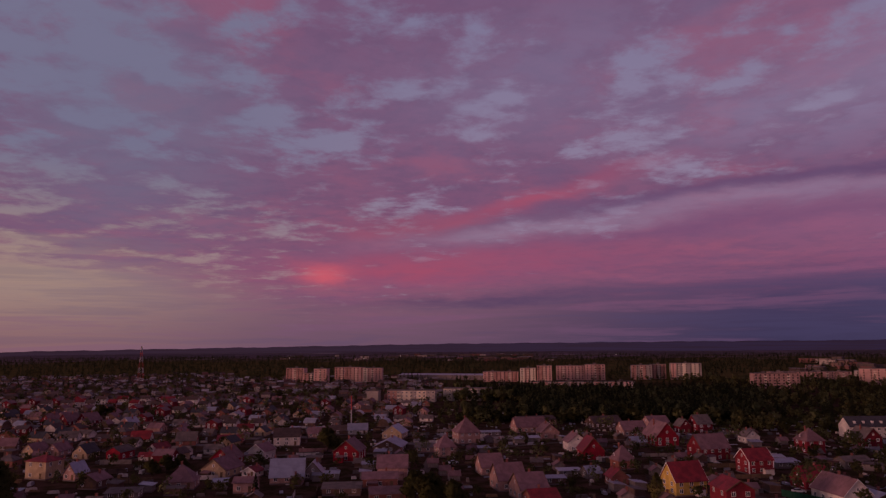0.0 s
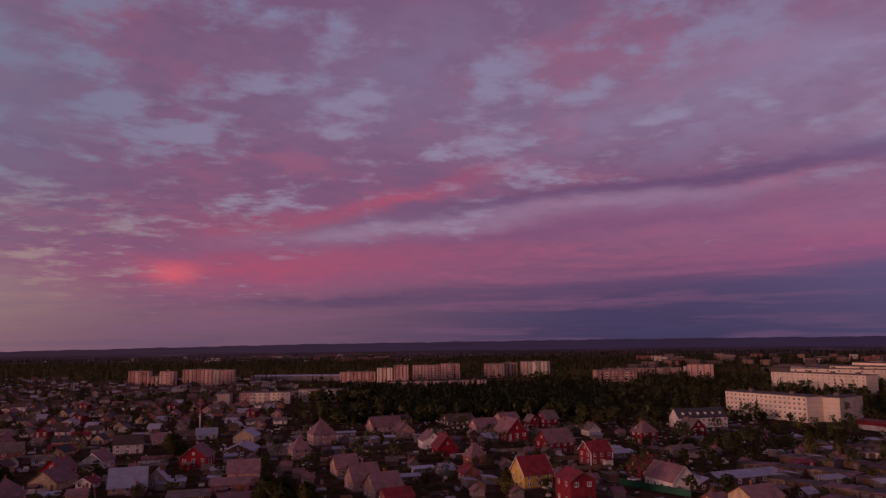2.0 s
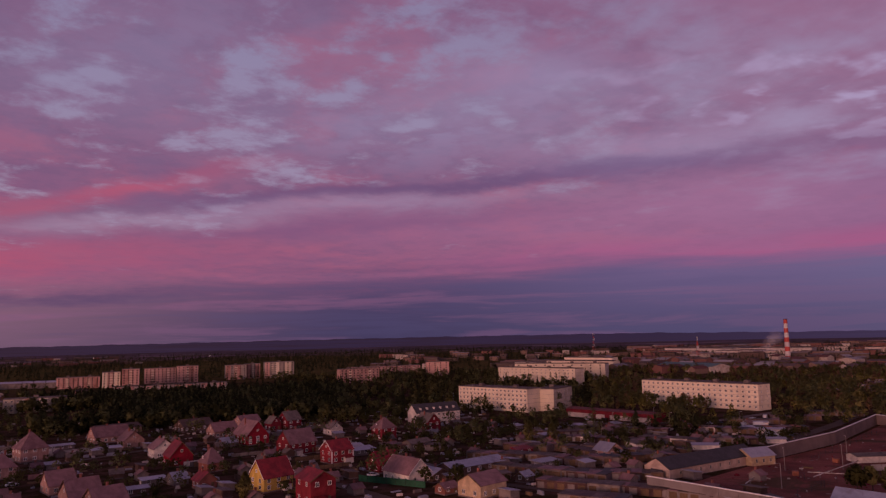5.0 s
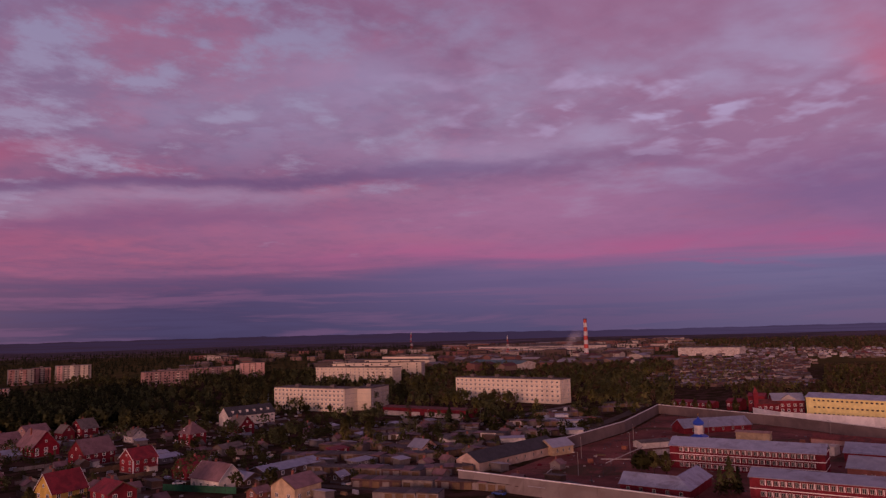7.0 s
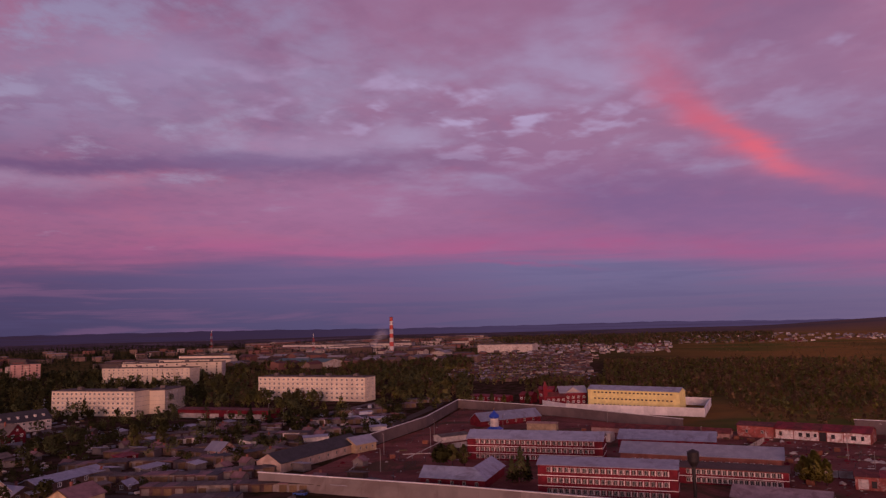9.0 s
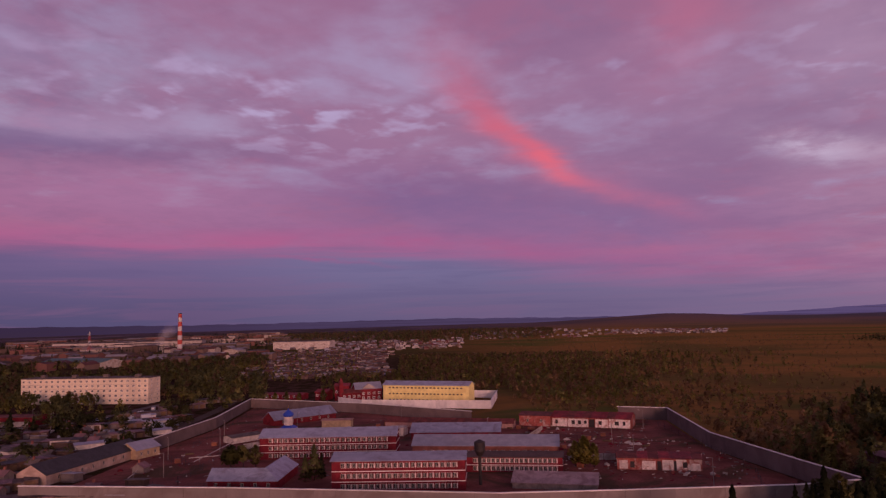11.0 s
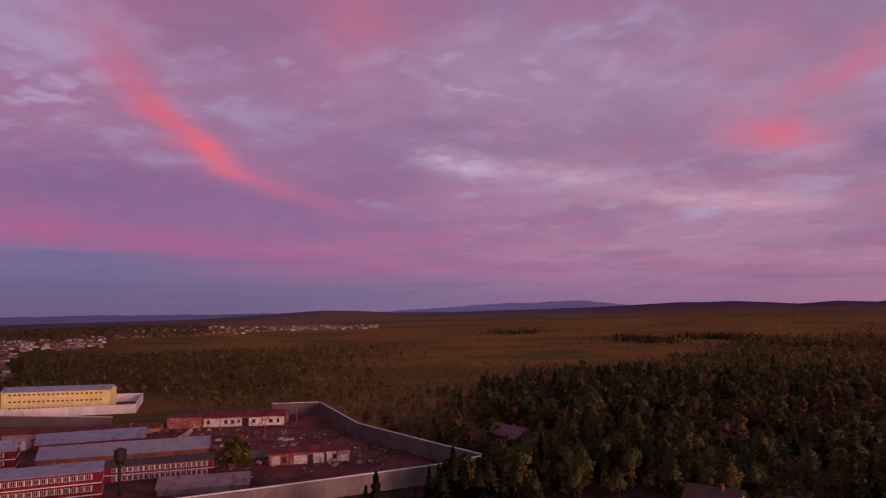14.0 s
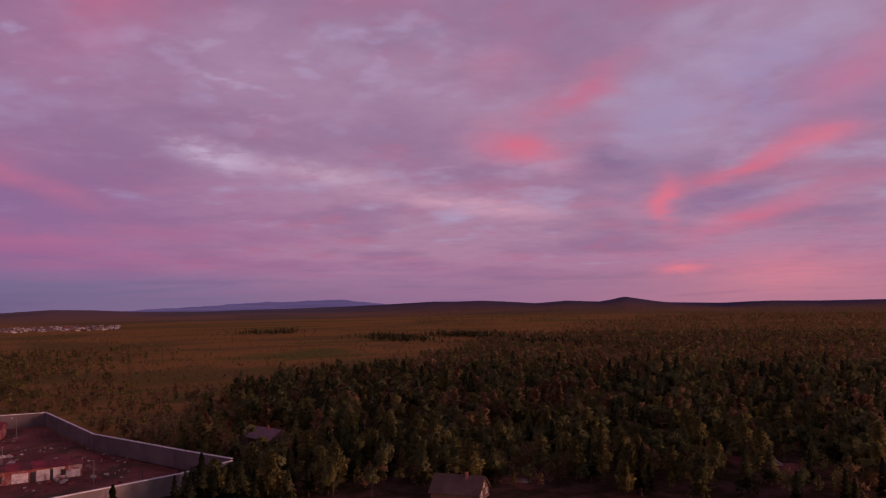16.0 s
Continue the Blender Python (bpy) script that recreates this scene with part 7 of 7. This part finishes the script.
def footprints():
    """Where buildings stand, as rows of x, y, radius."""
    rows = []
    for ob in scene.objects:
        if ob.parent is None and ob.type == "EMPTY" and "tree" not in ob.name:
            pts = [ob.matrix_basis @ (c.matrix_basis @ Vector(k)) for c in ob.children if c.type == "MESH" and c.name.split(".")[0] in ("wall", "panel") for k in c.bound_box]
            if pts:
                xs, ys = [p.x for p in pts], [p.y for p in pts]
                n = max(1, int(max(max(xs) - min(xs), max(ys) - min(ys)) / 12))
                corner = [ob.matrix_basis @ (c.matrix_basis @ Vector(k)) for c in ob.children if c.name.split(".")[0] == "wall" for k in c.bound_box] or pts
                a, b = corner[0], corner[4 if len(corner) > 4 else -1]
                mid = sum(corner, Vector()) / len(corner)
                off = mid - (a + b) / 2
                off.z = 0
                for i in range(n + 1):
                    q = a.lerp(b, i / n) + off
                    rows.append((q.x, q.y, 7.5 if n > 1 else max(max(xs) - min(xs), max(ys) - min(ys)) * 0.5 + 1))
    return np.array(rows)


BUILT = footprints()


def clear_of(p, margin=1.5, compound=True):
    """The points that keep off buildings and, if asked, off the walled compound."""
    keep = ~inside(p, COMPOUND) if compound else np.ones(len(p), bool)
    for x, y, r in BUILT:
        keep &= np.hypot(p[:, 0] - x, p[:, 1] - y) > r + margin
    return p[keep]


def sight_clear(p, tall, targets):
    """Leaves out trees that would stand in front of a building that is seen whole: rows of az0, az1, r, height seen."""
    az, r = np.degrees(np.arctan2(p[:, 0], p[:, 1])), np.hypot(p[:, 0], p[:, 1])
    keep = np.ones(len(p), bool)
    for a0, a1, dist, z in targets:
        top = 50 + (z - 50) * r / dist
        keep &= ~((az > a0) & (az < a1) & (r < dist) & (tall > top))
    return p[keep]


SEEN = [(31, 46.5, 480, 3), (50, 56, 500, 4), (33, 41.5, 700, 7), (52.5, 54, 520, 3), (-13, -4, 900, 5), (2, 20, 930, 4.5), (-7, 6, 620, 3), (22, 27, 830, 7), (26, 33, 880, 8),
        (27, 33, 440, 3), (70, 81, 420, 2), (40, 47, 460, 2), (60, 70, 760, 3), (42, 53, 830, 6), (45, 52, 930, 4)]


def ragged(rng, p, forest):
    """Splits points along the uneven edge between the tall forest and the young birchwood."""
    az, r = np.degrees(np.arctan2(p[:, 0], p[:, 1])), np.hypot(p[:, 0], p[:, 1])
    edge = np.interp(az, [96, 101, 106, 110, 116, 122, 128, 134, 142], [190, 260, 400, 470, 560, 720, 1000, 1500, 2300])
    edge = edge * (1 + 0.14 * np.sin(p[:, 0] / 37) * np.sin(p[:, 1] / 29 + 1) + rng.normal(size=len(p)) * 0.07)
    return p[(r < edge) == forest]


def thin(rng, p):
    """Leaves the clearings at the forest's near corner open."""
    az, r = np.degrees(np.arctan2(p[:, 0], p[:, 1])), np.hypot(p[:, 0], p[:, 1])
    open_ground = ((az > 140.5) & (az < 148.5) & (r < 248)) | ((az > 124) & (az < 130) & (r < 222)) | ((az > 104) & (az < 110) & (r > 240) & (r < 285))
    return p[~open_ground | (rng.random(len(p)) < 0.2)]


# dark strips of spruce out on the plain
BELTS = [((904, -415), (778, -433), 110), ((889, -512), (773, -545), 130), ((1187, -330), (1167, -401), 70), ((660, -465), (589, -490), 110)]


def woods():
    rng = np.random.default_rng(7)
    near = Wood()
    # the dark belt of conifers behind the houses
    p = sight_clear(clear_of(scatter(rng, 1, 23, 462, 700, 2600)), 13.0, SEEN)
    near.fill(rng, p, [0, 6, 9, 0, 6, 9], 70, 2.2, (0.65, 0.95))
    # mixed trees round the flats
    p = sight_clear(clear_of(scatter(rng, 18, 62, 440, 1000, 4600)), 9.0, SEEN)
    west = np.degrees(np.arctan2(p[:, 0], p[:, 1])) < 42
    near.fill(rng, p[west], [6, 6, 6, 3, 9, 6, 0, 6], 60, 1.9, (0.5, 0.85))
    near.fill(rng, p[~west], [7, 3, 4, 7, 9, 3, 5], 60, 1.9, (0.5, 0.85))
    p = sight_clear(clear_of(scatter(rng, -32, 20, 720, 1150, 900)), 9.0, SEEN)
    near.fill(rng, p, [6, 0, 1, 6], 40, 2.0, (0.5, 0.85))
    p = sight_clear(clear_of(scatter(rng, 66, 104, 430, 900, 5200)), 9.0, SEEN)
    p = p[~((np.hypot(p[:, 0], p[:, 1]) > 640) & (np.degrees(np.arctan2(p[:, 0], p[:, 1])) < 72))]
    p = p[rng.random(len(p)) > smooth(80, 103, np.degrees(np.arctan2(p[:, 0], p[:, 1])))]
    near.fill(rng, p, [3, 5, 7, 5, 4, 4, 8], 30, 2.6, (0.32, 0.56))
    p = clear_of(scatter(rng, 56, 69, 600, 1100, 900))
    near.fill(rng, p, [7, 8, 6, 4], 30, 1.1, (0.2, 0.45))
    # gardens and scrub among the houses
    p = sight_clear(clear_of(scatter(rng, -32, 22, 236, 760, 1500), 1.0), 6.0, SEEN)
    near.fill(rng, p, [6, 6, 6, 9, 6, 6], 100, 0.95, (0.45, 0.9))
    p = sight_clear(clear_of(scatter(rng, 25, 60, 250, 440, 650), 1.0), 6.0, SEEN)
    near.fill(rng, p, [6, 6, 6, 9], 110, 1.0, (0.5, 0.95))
    # overgrown plots between the lock-ups and the flats, and the dark conifers before the white block
    for x0, y0, x1, y1, wide, n in ((166, 298, 245, 404, 22, 60), (175, 275, 296, 374, 16, 70), (238, 300, 290, 300, 10, 26), (296, 300, 330, 286, 8, 16), (252, 214, 330, 285, 7, 22), (374, 437, 600, 592, 50, 120)):
        u = rng.random(n)
        p = np.stack([x0 + (x1 - x0) * u, y0 + (y1 - y0) * u], -1) + rng.normal(size=(n, 2)) * wide
        near.fill(rng, sight_clear(clear_of(p, 0.5), 11.0, SEEN), [6, 6, 9, 6] if x0 < 290 else [7, 0, 9, 3], 110, 1.1, (0.5, 0.95))
    # young brown birchwood beyond the compound, and the big mixed forest with its ragged edge
    p = ragged(rng, clear_of(scatter(rng, 82, 136, 235, 700, 9500)), False)
    out = np.hypot(p[:, 0], p[:, 1])
    near.fill(rng, p[out < 320], [5, 3, 5, 8, 7, 8], 38, 2.3, (0.34, 0.58))
    near.fill(rng, p[(out >= 320) & (out < 440)][::2], [5, 8, 5, 8, 7, 4], 34, 2.3, (0.26, 0.46))
    near.fill(rng, p[out >= 440][::6], [5, 8, 5, 4, 8], 24, 2.4, (0.18, 0.32))
    p = ragged(rng, clear_of(scatter(rng, 80, 140, 700, 1500, 2500)), False)
    near.fill(rng, p, [8, 5, 7, 8], 30, 1.5, (0.15, 0.3))
    p = thin(rng, ragged(rng, clear_of(scatter(rng, 98, 154, 250, 480, 2700)), True))
    near.fill(rng, p, [7, 3, 9, 4, 2, 8, 3, 5, 3, 9, 5, 0], 170, 1.6, (0.55, 1.05))
    p = scatter(rng, 100, 153, 196, 262, 620)
    p = ragged(rng, clear_of(p, 2.0), True)
    near.fill(rng, p[(rng.random(len(p)) < 0.3) | ~((np.degrees(np.arctan2(p[:, 0], p[:, 1])) > 141) & (np.degrees(np.arctan2(p[:, 0], p[:, 1])) < 148))], [9, 2, 7, 3, 5, 8], 200, 0.9, (0.3, 0.6))
    # farther out: browner, paler kinds, part of the haze put into leaf colour
    p = ragged(rng, clear_of(scatter(rng, 104, 154, 480, 1000, 6600)), True)
    near.fill(rng, p, [7, 8, 2, 8, 5, 3, 8, 4, 5], 46, 2.4, (0.35, 0.7))
    near.build("woodland", "dense mixed woodland of spruce, birch and aspen")
    far = Wood()
    p = clear_of(scatter(rng, -33, 62, 1150, 3300, 15500))
    p = p[rng.random(len(p)) > smooth(1900, 3300, np.hypot(p[:, 0], p[:, 1])) ** 0.6]
    far.fill(rng, p, [0, 0, 1, 1], 24, 2.7, (0.5, 0.8))
    p = clear_of(scatter(rng, 62, 84, 1500, 2300, 2200))
    far.fill(rng, p, [3, 5, 2], 20, 3.2, (0.45, 0.75))
    p = ragged(rng, clear_of(scatter(rng, 116, 156, 1000, 2000, 7500)), True)
    far.fill(rng, p, [8, 8, 5, 3], 30, 2.4, (0.3, 0.55))
    p = clear_of(scatter(rng, 118, 156, 1500, 3000, 4500))
    far.fill(rng, p, [7, 8, 8, 9], 18, 2.4, (0.25, 0.5))
    for (ax, ay), (bx, by), n in BELTS:
        n = n * 2
        u = rng.random(n)
        p = np.stack([ax + (bx - ax) * u, ay + (by - ay) * u], -1) + rng.normal(size=(n, 2)) * 15
        far.fill(rng, p, [0, 1, 9], 24, 2.2, (0.4, 0.65))
    far.build("far_woodland", "dark distant woodland on rolling land")
    # the nearest trees, one by one
    p = thin(rng, ragged(rng, clear_of(scatter(rng, 100, 152, 190, 252, 270), 2.0), True))
    for q in p:
        tree(int(rng.choice([0, 0, 9, 3, 2, 9, 2, 7, 3])), q[0], q[1], rng.uniform(0.65, 1.05), rng.uniform(0, 360))


woods()
# trees that stand alone in and beside the compound
for kind, px, py, size in ((2, 215.7, 98.7, 0.92), (0, 217.5, 97.0, 0.74), (2, 214, 101, 0.68), (7, 229, 131, 0.8), (6, 226, 134, 1.2), (3, 232, 128, 0.6), (4, 246, 17.5, 0.9), (4, 247, 20.5, 0.82), (4, 246, 14.5, 0.78), (4, 249, 18.5, 0.8),
                           (2, 192.2, -37.7, 0.72), (9, 195.3, -42.9, 0.85), (0, 193.9, -47.2, 0.72), (2, 196.2, -51.8, 0.8), (9, 187.0, -43.0, 0.8), (0, 186.0, -38.9, 0.6), (3, 416, 184, 0.62), (4, 414, 199, 0.6), (3, 413, 207, 0.55), (4, 414, 215, 0.6), (3, 412, 224, 0.62), (0, 165.2, -15.9, 0.98), (1, 167.0, -18.4, 0.95), (0, 165.8, -27.1, 0.78), (0, 182.3, -36.8, 0.95), (1, 185.7, -40.2, 1.05), (0, 183.0, -42.9, 0.95), (1, 180.3, -45.6, 0.9), (2, 183.5, -49.2, 0.9), (0, 178.8, -51.3, 0.8),
                           (2, 82, 231, 0.5), (3, 66, 234, 0.75), (0, -150, 236, 1.15), (0, -157, 240, 1.25), (2, -145, 238, 1.0), (1, -163, 246, 1.2), (6, -4, 232, 1.25), (6, -9, 240, 1.2), (6, 3, 227, 1.1), (0, -111, 188, 1.05), (0, -107, 182, 0.95), (6, -113, 183, 2.4), (6, -118, 190, 2.4), (0, -56, 372, 0.75), (0, -151, 246, 0.9), (3, -158, 250, 1.2), (0, -62, 248, 0.7), (6, -54, 348, 1.4), (6, -234, 507, 1.2), (6, -228, 511, 1.0), (6, -109, 296, 0.85), (6, -105, 300, 0.8), (6, -112, 289, 0.75),
                           (6, -140, 232, 1.9), (6, -150, 228, 2.1), (3, -146, 240, 1.4),
                           (3, 216, 268, 0.8), (3, 206, 272, 0.9), (0, 282, 268, 0.85), (0, 290, 262, 0.8), (1, 276, 275, 0.9), (0, 296, 255, 0.8)):
    tree(kind, px, py, size, px * 13 % 360)


# ---- houses too far off to tell apart ----
def far_houses(rng, pts, name, label, size=(7, 11), tall=(2.6, 5.0), pitch=(1.6, 3.2), depth=None, turn=None, look_of="far"):
    roofs, walls, rv, wv = [], [], [], []
    for px, py in pts:
        w, d, e = rng.uniform(*size) / 2, rng.uniform(*(depth or (size[0] * 0.8, size[1] * 0.8))) / 2, rng.uniform(*tall)
        r, a, g = e + rng.uniform(*pitch), radians((5 + rng.choice([0, 90]) if turn is None else turn) + rng.uniform(-5, 5)), float(ground_z(px, py))
        c, s = math.cos(a), math.sin(a)

        def put(bag, pts3):
            n = len(bag)
            bag.extend((x * c - y * s + px, x * s + y * c + py, z + g) for x, y, z in pts3)
            return n

        n = put(wv, [(-w, -d, -1), (w, -d, -1), (w, d, -1), (-w, d, -1), (-w, -d, e), (w, -d, e), (w, d, e), (-w, d, e), (-w, 0, r - 0.1), (w, 0, r - 0.1)])
        walls += [(n, n + 1, n + 5, n + 4), (n + 1, n + 2, n + 6, n + 9, n + 5), (n + 2, n + 3, n + 7, n + 6), (n + 3, n, n + 4, n + 8, n + 7)]
        o = 0.4
        n = put(rv, [(-w - o, -d - o, e - 0.2), (w + o, -d - o, e - 0.2), (w + o, 0, r), (-w - o, 0, r), (w + o, d + o, e - 0.2), (-w - o, d + o, e - 0.2)])
        roofs += [(n, n + 1, n + 2, n + 3), (n + 3, n + 2, n + 4, n + 5)]
    nw = len(wv)
    faces = walls + [tuple(i + nw for i in f) for f in roofs]
    me = raw_mesh(name, wv + rv, faces, [f"{look_of}_walls", f"{look_of}_roofs"], [0] * len(walls) + [1] * len(roofs))
    tagged(new(name, me), label, "houses", kind="stuff")


def towns():
    rng = np.random.default_rng(21)

    def rows(az0, az1, r0, r1, n, gap):
        p = scatter(rng, az0, az1, r0, r1, n)
        p[:, 1] = np.round(p[:, 1] / gap) * gap + rng.normal(size=len(p)) * gap * 0.12
        p = clear_of(p, 4.0)
        keep = []
        for q in p:
            if all(abs(q[0] - k[0]) > 9 or abs(q[1] - k[1]) > 9 for k in keep[-120:]):
                keep.append(q)
        return keep

    far_houses(rng, rows(-33, 0, 640, 1100, 900, 26), "distant_houses", "crowded small houses with mixed roofs", (6, 9), (2.2, 3.0), (1.2, 2.2))
    far_houses(rng, rows(-33, -16, 1000, 1300, 260, 30), "distant_houses", "crowded small houses with mixed roofs", (6, 9), (2.2, 3.0), (1.0, 2.0))
    far_houses(rng, rows(57, 71, 640, 1150, 950, 15), "distant_houses", "rows of low sheds and lock-ups", (4, 12), (1.7, 2.4), (0.3, 0.9), (3, 5), -20)
    far_houses(rng, rows(66.3, 77, 1130, 1560, 330, 3), "distant_houses", "small houses with red and pale roofs", (5, 8), (2.2, 3.0), (1.0, 1.8), look_of="village")
    far_houses(rng, rows(62, 72, 1150, 1900, 150, 40), "distant_houses", "small houses and sheds with mixed roofs", (6, 9), (2.2, 3.2), (1, 2))
    far_houses(rng, rows(75.5, 87.5, 1500, 2150, 150, 3), "distant_village", "scattered pale houses of a distant village", (6, 11), (2.4, 3.4), (1.0, 2.0), look_of="village")
    far_houses(rng, rows(88, 96.6, 1680, 2060, 300, 3), "distant_village", "crowded pale houses of a distant village", (5, 9), (2.2, 3.2), (0.8, 1.8), look_of="village")
    far_houses(rng, rows(40, 62, 900, 1300, 90, 40), "distant_houses", "scattered buildings with mixed roofs", (12, 30), (5, 9))
    far_houses(rng, rows(46, 63, 1350, 2500, 190, 70), "factory_quarter", "pale low halls and sheds round the factory", (14, 60), (5, 11), (0.3, 1.2), (10, 22), -62)
    far_houses(rng, rows(26, 46, 1150, 2000, 60, 60), "distant_houses", "pale low buildings among far trees", (14, 45), (6, 10), (0.3, 1.0), (9, 14), -50)
    far_houses(rng, rows(-12, 10, 2000, 2900, 40, 90), "distant_village", "pale low farm sheds far out in the fields", (14, 50), (4, 7), (0.3, 1.0), (9, 14), 4)


towns()


# ---- beds, frames, woodpiles and scrap in the gardens ----
def garden_clutter():
    rng = np.random.default_rng(64)
    p = np.concatenate([clear_of(scatter(rng, -31, 34, 232, 560, 2400), 0.2, False), clear_of(scatter(rng, 34, 57, 225, 420, 900), 0.2)])
    kinds = (("plaster", "pale boards and scrap lying in the gardens"), ("greyroof", "grey beds and low frames in the gardens"), ("steel", "small tin sheets and greenhouse roofs in the gardens"), ("timber", "woodpiles and board heaps in the gardens"))
    for n, (material, label) in enumerate(kinds):
        verts, faces = [], []
        for x, y in p[n::4]:
            a, l, w, h = rng.choice([0.1, 1.67]) + rng.uniform(-0.2, 0.2), rng.uniform(0.8, 4.2), rng.uniform(0.5, 1.5), rng.uniform(0.2, 1.3)
            c, s, k = math.cos(a), math.sin(a), len(verts)
            for z, q in ((-0.1, 1.0), (h, 0.86)):
                verts += [(x + (u * l * c - v * w * s) * q / 2, y + (u * l * s + v * w * c) * q / 2, z) for u, v in ((-1, -1), (1, -1), (1, 1), (-1, 1))]
            faces += [tuple(k + i for i in f) for f in ((4, 5, 6, 7), (0, 1, 5, 4), (1, 2, 6, 5), (2, 3, 7, 6), (3, 0, 4, 7))]
        tagged(new("garden_clutter", raw_mesh("garden_clutter", verts, faces, [material])), label, "clutter", kind="stuff")


garden_clutter()
